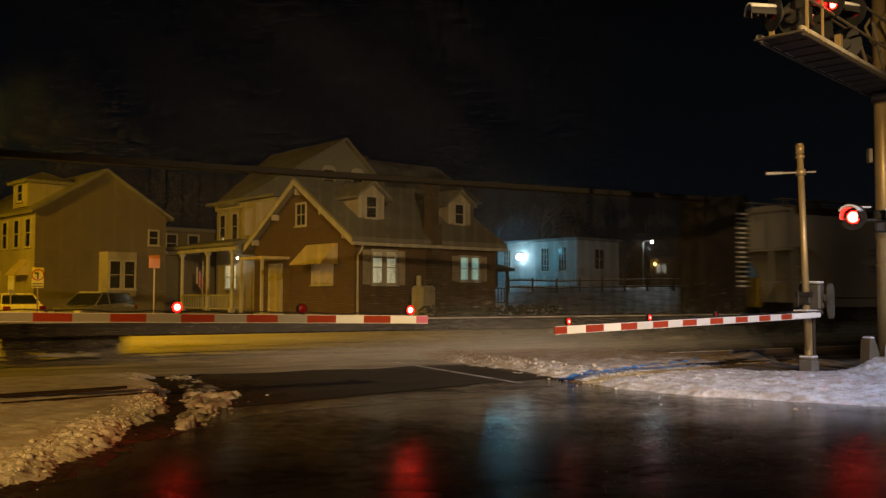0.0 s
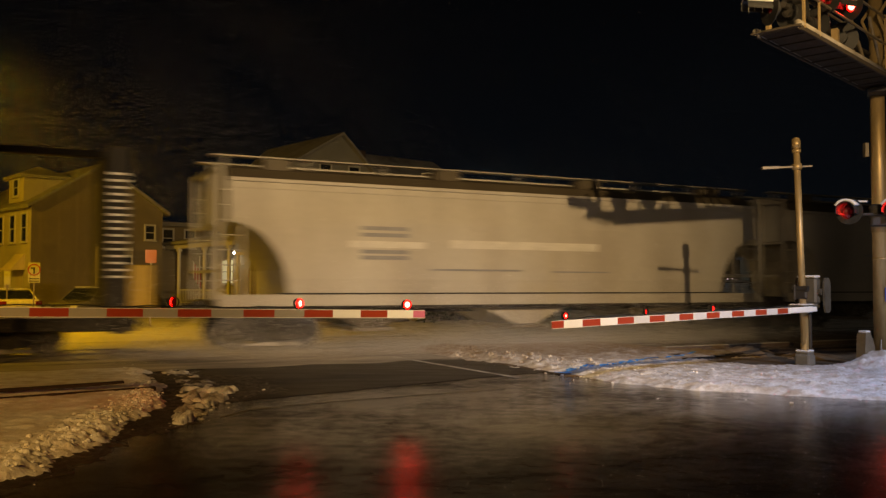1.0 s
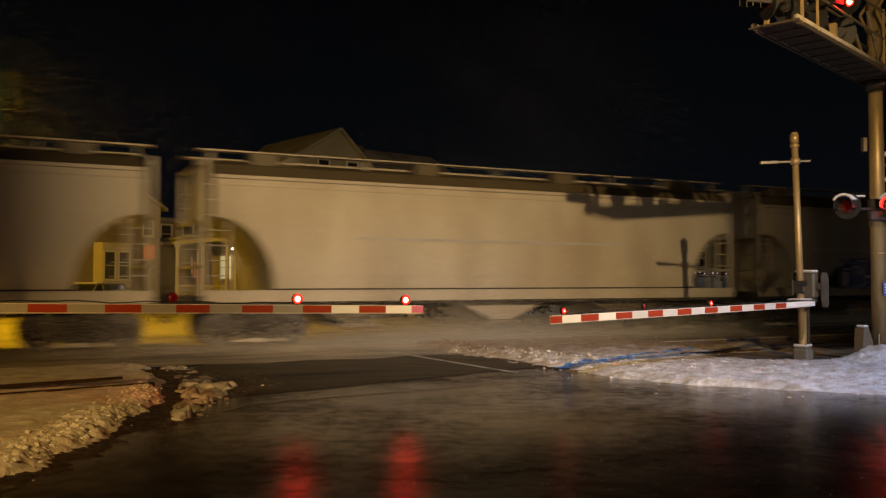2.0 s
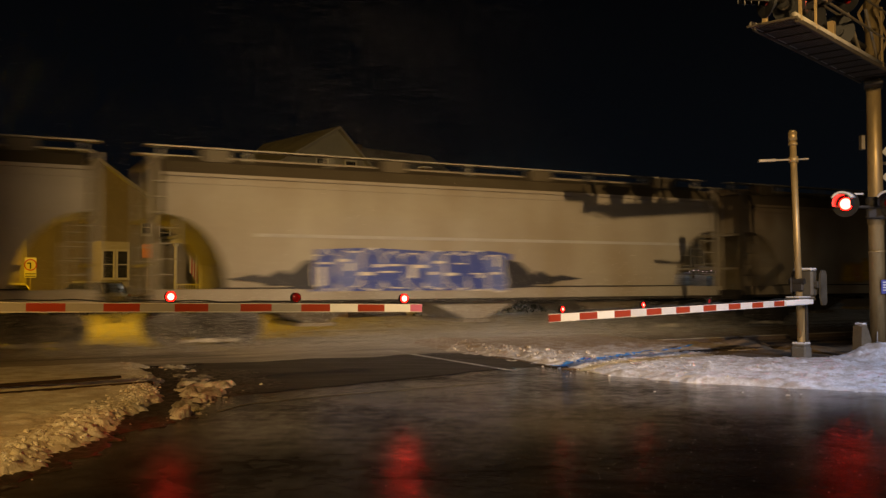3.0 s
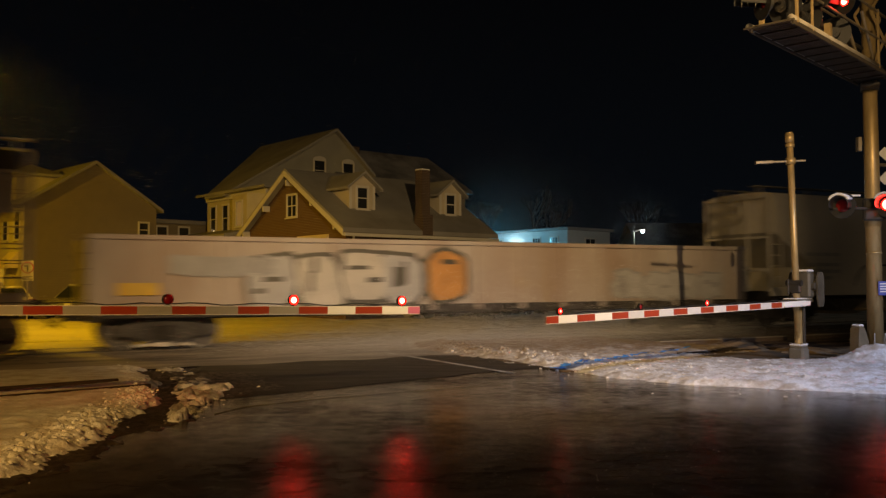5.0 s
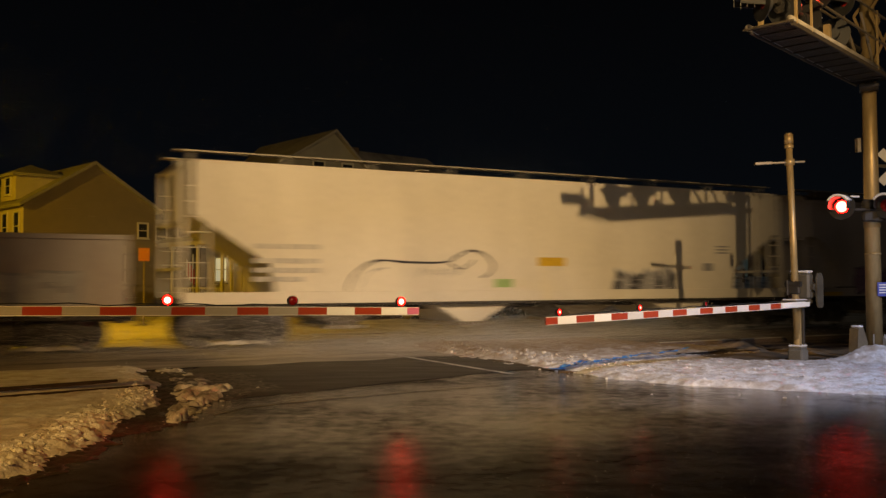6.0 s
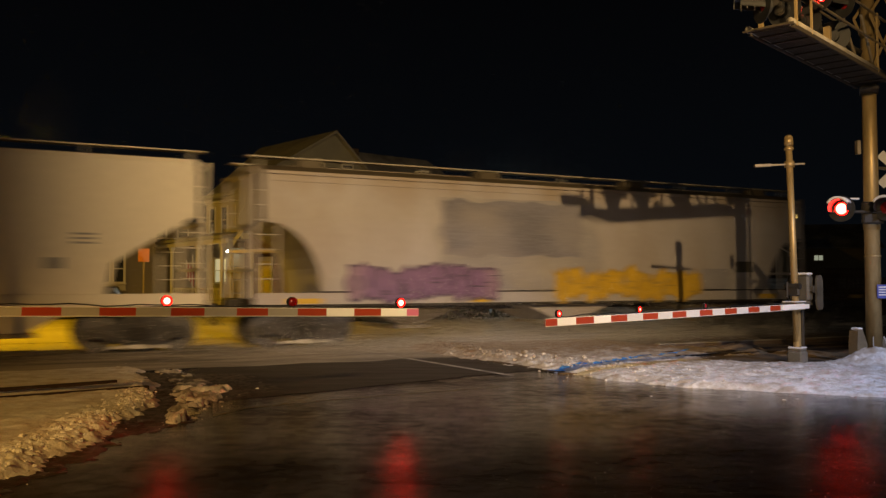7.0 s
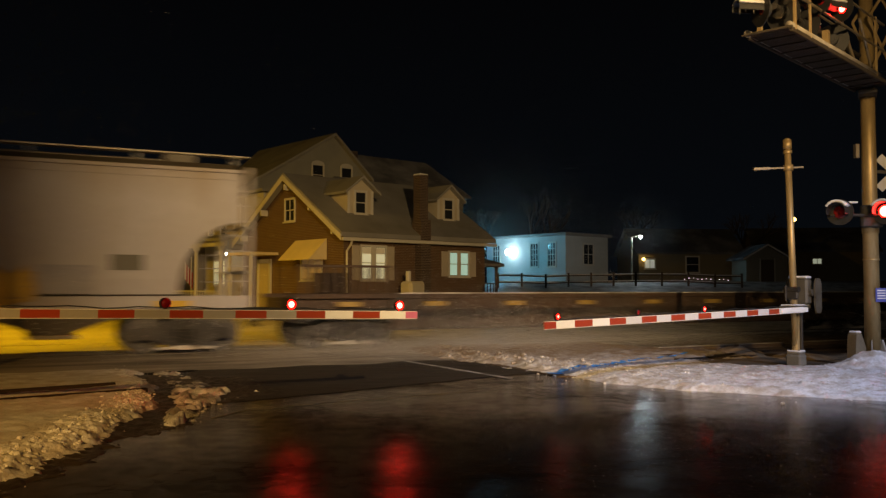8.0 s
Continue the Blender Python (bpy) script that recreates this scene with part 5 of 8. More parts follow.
def hopper(length, colour_mat, side_top, roof_top, cut, curved, label, bulge=0.0, bays=3, ribs=0, chord=True, roof=None, walk_z=4.75):
    """A covered hopper: lofted body with sloped end sheets, roof walkway, hatches, discharge gates, end frames, two trucks."""
    car = empty("covered_hopper", Matrix(), label, "hopper wagon", "wagons of the passing train")
    half = length / 2 - 0.55
    body_half = half - 0.25
    prof = [(1.48, 1.22), (1.48 + bulge, 1.75), (1.49 + bulge, 2.4), (1.5 + bulge * 0.9, 3.2), (1.48, side_top - 0.12), (1.46, side_top), (1.15, side_top + (roof_top - side_top) * 0.62), (0.6, side_top + (roof_top - side_top) * 0.93), (0.0, roof_top)]
    bm = bmesh.new()
    xs = []
    n = 12
    for i in range(n + 1):
        xs.append(-body_half + cut * i / n)
    xs += [body_half - cut * i / n for i in range(n, -1, -1)]
    rise_ = 3.1 if curved else 3.2
    rings = []
    for x in xs:
        f = max(0.0, (abs(x) - (body_half - cut)) / cut)
        if curved:
            zb = 1.22 + (rise_ - 1.22) * math.sqrt(max(0.0, 1 - (1 - f) ** 2))
        else:
            zb = 1.22 if f <= 0 else 1.95 + (rise_ - 1.95) * f
        ring = [bm.verts.new((x, -y, max(z, zb))) for y, z in prof] + [bm.verts.new((x, y, max(z, zb))) for y, z in prof[-2::-1]]
        rings.append(ring)
    for a, b in zip(rings, rings[1:]):
        for i in range(len(a) - 1):
            bm.faces.new((a[i], a[i + 1], b[i + 1], b[i]))
        bm.faces.new((a[-1], a[0], b[0], b[-1]))
    bm.faces.new(rings[0])
    bm.faces.new(rings[-1][::-1])
    bmesh.ops.remove_doubles(bm, verts=bm.verts, dist=0.001)
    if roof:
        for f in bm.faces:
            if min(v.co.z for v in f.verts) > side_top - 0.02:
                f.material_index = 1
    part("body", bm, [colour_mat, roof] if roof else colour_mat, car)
    if chord:
        bm = bmesh.new()
        for y in (-1.53, 1.47):
            box(bm, -body_half, body_half, y, y + 0.06, side_top - 0.05, side_top + 0.04, 0.01)
            box(bm, -body_half, body_half, y + 0.015, y + 0.045, side_top - 0.22, side_top - 0.18)
        part("top_chord", bm, colour_mat, car)
    for k in range(ribs):
        x = -body_half + cut + (2 * (body_half - cut)) * k / (ribs - 1)
        bm = bmesh.new()
        box(bm, x - 0.03, x + 0.03, -1.51 - bulge, -1.45, 1.25, side_top - 0.1)
        part("side_post", bm, colour_mat, car)
    # roof walkway and hatches
    bm = bmesh.new()
    for y in (-0.95, 0.65):
        box(bm, -half, half, y, y + 0.30, walk_z, walk_z + 0.02)
        box(bm, -half, half, y - 0.01, y + 0.015, walk_z, walk_z + 0.035)
    for k in range(9):
        x = -half + 0.3 + k * (2 * half - 0.6) / 8
        for yy in (-0.93, -0.68, 0.68, 0.93):
            box(bm, x - 0.02, x + 0.02, yy - 0.02, yy + 0.02, side_top + 0.05, walk_z)
    part("roof_walkway", bm, MAT["walk_steel"], car, "frosted grating walkway along the roof")
    if chord:
        for k in range(4):
            x = -half + 1.6 + k * (2 * half - 3.2) / 3
            bm = bmesh.new()
            box(bm, x - 0.35, x + 0.35, -1.0, -0.55, side_top + 0.2, walk_z - 0.012, 0.02)
            part("roof_hatch", bm, roof or colour_mat, car, "dark roof hatch under the walkway")
    bm = bmesh.new()
    box(bm, -body_half + 0.9, body_half - 0.9, -0.30, 0.30, roof_top - 0.04, roof_top + 0.06, 0.02)
    part("roof_hatch", bm, colour_mat, car)
    # discharge bays
    w = 2 * (body_half - cut) / bays
    for k in range(bays):
        c = -(body_half - cut) + w * (k + 0.5)
        bm = bmesh.new()
        a = [(c - w * 0.42, 1.22), (c + w * 0.42, 1.22), (c + 0.32, 0.52), (c - 0.32, 0.52)]
        prism(bm, a, "y", -1.15, 1.15)
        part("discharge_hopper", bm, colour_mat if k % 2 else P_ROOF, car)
        bm = bmesh.new()
        box(bm, c - 0.5, c + 0.5, -1.3, 1.3, 0.42, 0.52, 0.01)
        part("discharge_gate", bm, MAT["steel"], car)
    underframe(car, half, MAT["truck"])
    bm = bmesh.new()
    box(bm, -half, half, -1.545, -1.50, 1.08, 1.37, 0.008)
    part("side_sill", bm, colour_mat, car, "pale side sill")
    if chord:
        bm = bmesh.new()
        box(bm, -half + cut, half - cut, -1.53 - bulge * 0.7, -1.47, 1.372, 1.405)
        part("sill_seam", bm, MAT["truck"], car, "dark grimy seam above the sill")
    for sx in (-1, 1):
        end_frame(car, sx * (half - 0.05), sx, colour_mat, 4.45)
        truck(car, sx * (half - 1.45))
    return car, half, body_half


CARS = []   # (car, time at which its leading end's gap passes the origin, length)


def place_car(car, t_front, length):
    CARS.append((car, t_front, length))


P_GREY1 = car_paint("hopper_grey_light", (0.50, 0.48, 0.44), amount=0.35)
P_GREY2 = car_paint("hopper_grey", (0.46, 0.44, 0.40), amount=0.45)
P_GREY3 = car_paint("hopper_grey_worn", (0.34, 0.325, 0.30), amount=0.5)
P_GREY4 = car_paint("hopper_grey_streaked", (0.44, 0.40, 0.33), dirt=(0.15, 0.105, 0.06), amount=0.75)
darker_top(P_GREY4, 2.3, 3.7, 0.85)
darker_top(P_GREY3, 3.2, 4.4, 0.6)
darker_top(P_GREY2, 3.4, 4.6, 0.5)
P_DARK = car_paint("blackish_roof", (0.075, 0.06, 0.042), amount=0.5)
P_CREAM = car_paint("hopper_cream", (0.70, 0.66, 0.58), amount=0.12)
P_LAST = car_paint("hopper_grey_violet", (0.42, 0.41, 0.46), dirt=(0.27, 0.20, 0.11), amount=0.35)
darker_top(P_LAST, 3.5, 4.6, 0.7)
P_GOND = car_paint("gondola_grey", (0.42, 0.38, 0.36), dirt=(0.20, 0.10, 0.05), amount=0.5)
P_RUST = MAT["rust"]
P_ROOF = car_paint("dark_brown_paint", (0.095, 0.078, 0.052), dirt=(0.045, 0.034, 0.022), amount=0.6)
PASS = [-0.67, 0.60, 1.63, 2.57, 3.54, 4.50, 5.61, 6.70, 7.757]


def span(k):
    return (PASS[k + 1] - PASS[k]) * SPEED


# centre-beam flat car, empty
LB = span(0)
beam = empty("centre_beam_car", Matrix(), "empty centre-beam lumber car with slatted bulkheads", "flat wagon", "wagons of the passing train")
hb = LB / 2 - 0.55
bm = bmesh.new()
for y in (-1.45, 1.35):
    box(bm, -hb, hb, y, y + 0.1, 0.60, 0.86, 0.01)
for k in range(20):
    x = -hb + 0.6 + k * (2 * hb - 1.2) / 19
    box(bm, x - 0.12, x + 0.12, -1.4, 1.4, 0.72, 0.84)
box(bm, -hb, hb, -0.3, 0.3, 0.55, 0.86)
part("deck", bm, MAT["truck"], beam, "open deck with cross bearers")
bm = bmesh.new()
box(bm, -hb, hb, -0.16, 0.16, 4.62, 4.78, 0.02)
part("top_beam", bm, MAT["soot"], beam, "dark top beam")
n = 55
for k in range(n):
    x = -hb + 0.8 + k * (2 * hb - 1.6) / (n - 1)
    bm = bmesh.new()
    box(bm, x - 0.014, x + 0.014, -0.10, 0.10, 0.86, 4.62)
    part("centre_post", bm, MAT["truck"], beam)
for k in range(n - 1):
    x0 = -hb + 0.8 + k * (2 * hb - 1.6) / (n - 1)
    x1 = -hb + 0.8 + (k + 1) * (2 * hb - 1.6) / (n - 1)
    bm = bmesh.new()
    bar(bm, (x0, 0, 1.3 if k % 2 else 2.6), (x1, 0, 2.6 if k % 2 else 1.3), 0.012, 6)
    part("brace", bm, MAT["truck"], beam)
for sx in (-1, 1):
    bm = bmesh.new()
    xa, xb = sorted((sx * hb, sx * (hb - 0.5)))
    box(bm, xa, xb, -1.40, 1.40, 0.86, 4.72, 0.02)
    bh = part("bulkhead", bm, MAT["truck"], beam, "dark end bulkhead")
    for k in range(16):
        bm = bmesh.new()
        z = 1.75 + k * 0.155
        box(bm, xa + 0.05, xb - 0.05, -1.46, -1.40, z, z + 0.05)
        part("slat", bm, MAT["white_arm"], bh)
    bm = bmesh.new()
    xa, xb = sorted((sx * (hb + 0.02), sx * (hb + 0.5)))
    box(bm, xa, xb, -1.42, -1.30, 1.1, 2.05, 0.02)
    part("end_plate", bm, MAT["plate_yellow"], beam, "yellow end step panel")
    truck(beam, sx * (hb - 2.6))
for k in range(7):
    bm = bmesh.new()
    x = -hb + 1.2 + k * (2 * hb - 2.4) / 6
    box(bm, x - 0.25, x + 0.25, -1.46, -1.45, 0.66, 0.78)
    part("reflector", bm, MAT["plate_yellow"], beam, "yellow reflector strip")
underframe(beam, hb, MAT["truck"], 0.5, 0.8)
bm = bmesh.new()
box(bm, -hb, hb, -1.47, -1.36, 0.862, 0.89, 0.005)
part("snow_dusting", bm, MAT["snow_dirty"], beam, "snow along the deck edge")
place_car(beam, PASS[0], LB)

# rounded grey hopper
H1 = span(1) - 0.85
car, half, bh_ = hopper(H1, P_GREY1, 4.14, 4.6, 1.5, True, "light grey covered hopper with rounded ends", 0.07, roof=P_ROOF)
decals(car, "lettering_bar", MAT["g_grey"], "unreadable dark lettering bar", -1.575, [(-half + 3.6, -half + 4.9, z, z + 0.10) for z in (3.0, 2.83, 2.4, 2.25)])
decals(car, "stripe_patch", MAT["g_fresh"], "pale patch of fresher paint", -1.576, [(-half + 3.3, -half + 5.4, 2.55, 2.72), (-2.6, 2.2, 2.58, 2.80)])
decals(car, "seam", MAT["g_grey"], "", -1.576, [(-3.2, -0.4, 1.98, 2.03), (0.6, 2.6, 1.96, 2.0)])
decals(car, "reflector", MAT["plate_yellow"], "yellow reflective strip", -1.516, [(-5.5, 0.5, 1.10, 1.17)])
place_car(car, PASS[1] + 0.85 / SPEED, H1)

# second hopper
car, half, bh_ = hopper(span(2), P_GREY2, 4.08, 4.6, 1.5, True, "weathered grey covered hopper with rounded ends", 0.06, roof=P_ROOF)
decals(car, "stripe_patch", MAT["g_pale"], "", -1.566, [(-4.5, 4.0, 2.62, 2.70)])
place_car(car, PASS[2], span(2))

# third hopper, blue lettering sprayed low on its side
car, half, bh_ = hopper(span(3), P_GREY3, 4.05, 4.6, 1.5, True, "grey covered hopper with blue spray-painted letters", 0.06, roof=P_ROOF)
decals(car, "stripe_patch", MAT["g_pale"], "", -1.566, [(-half + 2.4, half - 1.4, 2.62, 2.70)])
y = -1.568
for tail, root, sx in ((-6.9, -4.55, 1), (3.3, 0.75, -1)):
    n = abs(root - tail)
    shape = [(0.0, 1.60), (0.30, 1.72), (0.38, 1.64), (0.58, 1.84), (0.64, 1.70), (0.82, 2.05), (1.0, 2.14), (1.0, 1.34), (0.72, 1.36), (0.60, 1.46), (0.44, 1.44), (0.30, 1.54)]
    bm = bmesh.new()
    prism(bm, [(tail + sx * n * u, z) for u, z in shape], "y", y - 0.006, y)
    part("graffiti", bm, MAT["g_black"], car, "black sprayed arrow with a jagged edge")
bm = bmesh.new()
prism(bm, [(-4.85, 1.30), (0.85, 1.30), (0.95, 2.28), (0.3, 2.36), (-1.6, 2.33), (-3.2, 2.40), (-4.7, 2.34)], "y", y - 0.004, y)
part("graffiti", bm, MAT["g_blue"], car, "dark blue sprayed ground colour")
graffiti(car, "graffiti", -4.7, 0.7, 1.34, 2.36, y - 0.005, [MAT["g_fresh"], MAT["g_blue"], MAT["g_blue"], MAT["g_blue2"]], 4, "blue and white sprayed letters", 9, 0.2, 0.035)
place_car(car, PASS[3], span(3))

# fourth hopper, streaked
car, half, bh_ = hopper(span(4), P_GREY4, 3.98, 4.6, 1.5, True, "dirty streaked grey covered hopper with a dark roof", 0.04, ribs=0, roof=P_DARK)
graffiti(car, "graffiti", -3.9, -1.9, 1.5, 2.15, -1.552, [MAT["g_ochre"], MAT["g_yellow"], MAT["g_orange"], MAT["g_yellow"]], 31, "faded orange sprayed letters", 4, 0.4)
place_car(car, PASS[4], span(4))

# gondola
LG = span(5)
gon = empty("gondola", Matrix(), "open grey gondola wagon with sprayed letters", "gondola wagon", "wagons of the passing train")
hg = LG / 2 - 0.6
for y in (-1.48, 1.42):
    bm = bmesh.new()
    box(bm, -hg, hg, y, y + 0.06, 0.85, 2.62)
    part("side_wall", bm, P_GOND, gon)
for x in (-hg, hg - 0.06):
    bm = bmesh.new()
    box(bm, x, x + 0.06, -1.415, 1.415, 0.95, 2.62)
    part("end_wall", bm, P_GOND, gon)
bm = bmesh.new()
box(bm, -hg + 0.062, hg - 0.062, -1.415, 1.415, 0.95, 1.08)
part("floor", bm, P_GOND, gon)
bm = bmesh.new()
for y in (-1.56, 1.44):
    box(bm, -hg, hg, y, y + 0.12, 2.56, 2.68, 0.015)
part("top_chord", bm, P_GOND, gon, "pale snow-dusted top rail")
for k in range(15):
    x = -hg + 0.2 + k * (2 * hg - 0.4) / 14
    bm = bmesh.new()
    box(bm, x - 0.07, x + 0.07, -1.55, -1.48, 0.85, 2.56)
    part("side_post", bm, P_GOND, gon)
decals(gon, "placard", MAT["plate_yellow"], "yellow stencil plate", -1.556, [(-hg + 0.6, -hg + 1.5, 1.30, 1.58)])
graffiti(gon, "graffiti", -hg + 3.6, -hg + 9.4, 1.0, 2.35, -1.556, [MAT["g_shade"], MAT["g_pale"], MAT["g_orange"], MAT["g_faint"]], 7, "pale and orange sprayed letters", 5, 0.12, 0.11)
graffiti(gon, "graffiti", -hg + 1.8, -hg + 4.2, 1.75, 2.15, -1.556, [MAT["g_grey"], MAT["g_grey"], MAT["g_grey"]], 8, "dark stencilled letters", 6)
graffiti(gon, "graffiti", 4.6, 8.8, 1.05, 1.9, -1.556, [MAT["g_grey"], MAT["g_pale"], MAT["g_grey"]], 9, "faded sprayed letters", 4)
underframe(gon, hg, MAT["truck"], 0.7, 1.0)
for sx in (-1, 1):
    truck(gon, sx * (hg - 1.7))
    for k in range(4):
        for ya, yb in ((-1.45, -0.95), (0.95, 1.45)):
            bm = bmesh.new()
            bar(bm, (sx * (hg + 0.05), ya, 1.2 + 0.35 * k), (sx * (hg + 0.05), yb, 1.2 + 0.35 * k), 0.02, 6)
            part("grab_iron", bm, MAT["truck"], gon)
place_car(gon, PASS[5], LG)

# long cream hopper
car, half, bh_ = hopper(span(6), P_CREAM, 4.50, 4.60, 2.0, False, "long smooth cream covered hopper with black sprayed lettering", 0.0, 4, chord=False, walk_z=4.76, roof=P_DARK)
y = -1.505
bars = [(-half + x, -half + x + 0.36, z, z + 0.12) for z in (2.42, 2.07, 1.84, 1.62) for x in (1.7, 2.13, 2.56, 2.99) if not (z < 1.7 and x > 2.9)]
decals(car, "lettering_bar", MAT["g_faint"], "unreadable grey lettering bar", y, bars)
decals(car, "placard", MAT["plate_yellow"], "yellow rectangular plate", y, [(0.08, 0.98, 2.05, 2.29)])
panel = [(half - 2.95, half - 2.45, z, z + 0.045) for z in (2.68, 2.58, 2.48)] + [(half - 3.5, half - 3.1, 1.93, 2.17)]
decals(car, "data_panel", MAT["g_grey"], "small dark data panel", y, panel)
def ribbon(pts, w, y):
    """A sprayed line of uneven width through plan points x, z on a car's side."""
    bm = bmesh.new()
    prev = None
    n = 14 * (len(pts) - 1)
    for i in range(n + 1):
        f = i / n * (len(pts) - 1)
        k = min(int(f), len(pts) - 2)
        p = [Vector((*pts[min(max(k + d, 0), len(pts) - 1)], 0)) for d in (-1, 0, 1, 2)]
        u = f - k
        c = 0.5 * (2 * p[1] + (p[2] - p[0]) * u + (2 * p[0] - 5 * p[1] + 4 * p[2] - p[3]) * u * u + (3 * p[1] - p[0] - 3 * p[2] + p[3]) * u ** 3)
        d = (p[2] - p[1]).normalized()
        h = w * (0.75 + 0.5 * noise.noise(Vector((i * 0.23, w * 90, 0))))
        a = bm.verts.new((c.x - d.y * h, y - 0.004, c.y + d.x * h))
        b = bm.verts.new((c.x + d.y * h, y - 0.004, c.y - d.x * h))
        if prev:
            bm.faces.new((prev[0], prev[1], b, a))
        prev = (a, b)
    return bm


part("graffiti", ribbon([(-5.65, 1.24), (-5.6, 1.6), (-5.3, 1.95), (-4.8, 2.16), (-4.0, 2.12), (-2.9, 2.13), (-2.5, 2.3), (-2.1, 2.45), (-1.7, 2.36), (-1.42, 2.1), (-1.5, 1.85), (-1.75, 1.72)], 0.035, y), MAT["g_black"], car, "thin black sprayed outline")
part("graffiti", ribbon([(-5.4, 1.24), (-5.3, 1.55), (-5.05, 1.85), (-4.6, 1.98)], 0.02, y), MAT["g_grey"], car, "thin grey sprayed outline")
part("graffiti", ribbon([(-2.75, 2.1), (-2.45, 1.95), (-2.2, 2.05), (-2.0, 2.2)], 0.025, y), MAT["g_black"], car, "thin black sprayed outline")
for k in range(6):
    x = -3.7 + 0.22 * k
    part("graffiti", ribbon([(x, 1.72 + 0.05 * (k % 2)), (x + 0.05, 1.9), (x + 0.16, 1.98 - 0.06 * (k % 3)), (x + 0.1, 1.8)], 0.016, y), MAT["g_grey"], car, "small grey sprayed letter")
graffiti(car, "graffiti", 2.78, 5.1, 1.24, 1.9, y, [MAT["g_pale"], MAT["g_black"], MAT["g_black"], MAT["g_grey"]], 12, "black sprayed lettering", 9, 0.5)
decals(car, "placard", MAT["g_green"], "small green sticker", y, [(-1.35, -0.78, 1.45, 1.68)])
place_car(car, PASS[6], span(6))

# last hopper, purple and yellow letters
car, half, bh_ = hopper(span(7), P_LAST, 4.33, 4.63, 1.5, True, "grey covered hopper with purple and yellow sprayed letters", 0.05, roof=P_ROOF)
y = -1.556
for x0, x1, z0, z1, mat, lift, seed in ((-4.45, 0.85, 1.42, 3.93, "blue_wash", 0.0, 6.0), (-4.35, 0.2, 2.35, 3.85, "shadow_blue", 0.0035, 8.0)):
    # rolled-on paint with a ragged, worn border
    bm = bmesh.new()
    rim = []
    for k in range(120):
        f = k / 30
        fx, fz = ((f, 0), (1, f - 1), (3 - f, 1), (0, 4 - f))[int(f)]
        px, pz = x0 + (x1 - x0) * fx, z0 + (z1 - z0) * fz
        rim.append(bm.verts.new((px + 0.22 * noise.noise(Vector((px, pz * 2.1, seed))), y - 0.001 - lift, pz + 0.12 * noise.noise(Vector((px * 1.7, pz, seed + 9))))))
    bm.faces.new(rim)
    part("faded_panel", bm, MAT[mat], car, "faded blue-grey painted panel")
graffiti(car, "graffiti", -7.0, -2.7, 1.2, 2.05, y - 0.005, [MAT["g_plum"], MAT["g_purple"], MAT["g_pink"], MAT["g_purple"]], 21, "purple sprayed letters", 10)
graffiti(car, "graffiti", -0.75, 4.7, 1.18, 1.98, y - 0.005, [MAT["g_ochre"], MAT["g_yellow"], MAT["g_yellow"], MAT["g_yellow"]], 22, "yellow sprayed letters", 11, 0.4)
decals(car, "data_panel", MAT["g_shade"], "dark stencilled data panel", y, [(half - 3.2, half - 2.5, 1.95, 2.3)])
decals(car, "reflector", MAT["plate_yellow"], "yellow reflective strip", -1.548, [(-8.64, -7.74, 1.10, 1.23), (-3.5, -2.9, 1.10, 1.23), (7.2, 8.0, 1.11, 1.26)])
decals(car, "faded_panel", MAT["blue_wash"], "pale blue-grey painted patch", y, [(4.8, 5.9, 1.42, 2.06)])
place_car(car, PASS[7], span(7))

# low well car
MAT["well"] = material("well_brown", (0.075, 0.045, 0.03), 0.75, vary=0.4, scale=2, bump=0.2, dirt=(0.03, 0.025, 0.02), dirt_amount=0.6)
LW = 24.0
well = empty("well_car", Matrix(), "empty low well wagon with rusty end block", "well wagon", "wagons of the passing train")
hw = LW / 2 - 0.55
for y in (-1.5, 1.4):
    bm = bmesh.new()
    box(bm, -hw + 2.6, hw - 2.6, y, y + 0.1, 0.5, 1.279, 0.01)
    part("well_side", bm, MAT["well"], well, "rusty steel well side")
    bm = bmesh.new()
    box(bm, -hw, hw, y - 0.03, y + 0.13, 1.28, 1.40, 0.01)
    part("top_sill", bm, MAT["well"], well)
bm = bmesh.new()
box(bm, -hw + 2.6, hw - 2.6, -1.4, 1.4, 0.45, 0.55)
part("well_floor", bm, MAT["well"], well)
for x in (-hw, hw - 2.597):
    bm = bmesh.new()
    box(bm, x, x + 2.597, -1.36, 1.36, 1.0, 1.3)
    part("end_deck", bm, MAT["well"], well)
for k in range(11):
    bm = bmesh.new()
    x = -hw + 0.25 + k * 0.24
    box(bm, x, x + 0.09, -1.2, -1.12, 1.40, 2.08)
    part("end_rail_post", bm, MAT["well"], well)
bm = bmesh.new()
box(bm, -hw + 0.2, -hw + 2.75, -1.22, -1.10, 2.08, 2.14, 0.01)
part("end_rail", bm, MAT["well"], well, "brown railed end platform")
bm = bmesh.new()
box(bm, -hw + 1.0, -hw + 1.7, -0.6, 0.4, 1.4, 1.95, 0.05)
part("brake_housing", bm, MAT["well"], well)
bm = bmesh.new()
box(bm, -hw + 2.8, hw - 0.5, -1.53, -1.42, 1.40, 1.43, 0.005)
part("snow_dusting", bm, MAT["snow_dirty"], well, "snow lying along the side sill")
for k in range(9):
    bm = bmesh.new()
    x = -hw + 1.4 + k * 2.45
    box(bm, x - 0.3, x + 0.3, -1.54, -1.53, 1.08, 1.20)
    part("reflector", bm, MAT["g_ochre"], well, "yellow reflector")
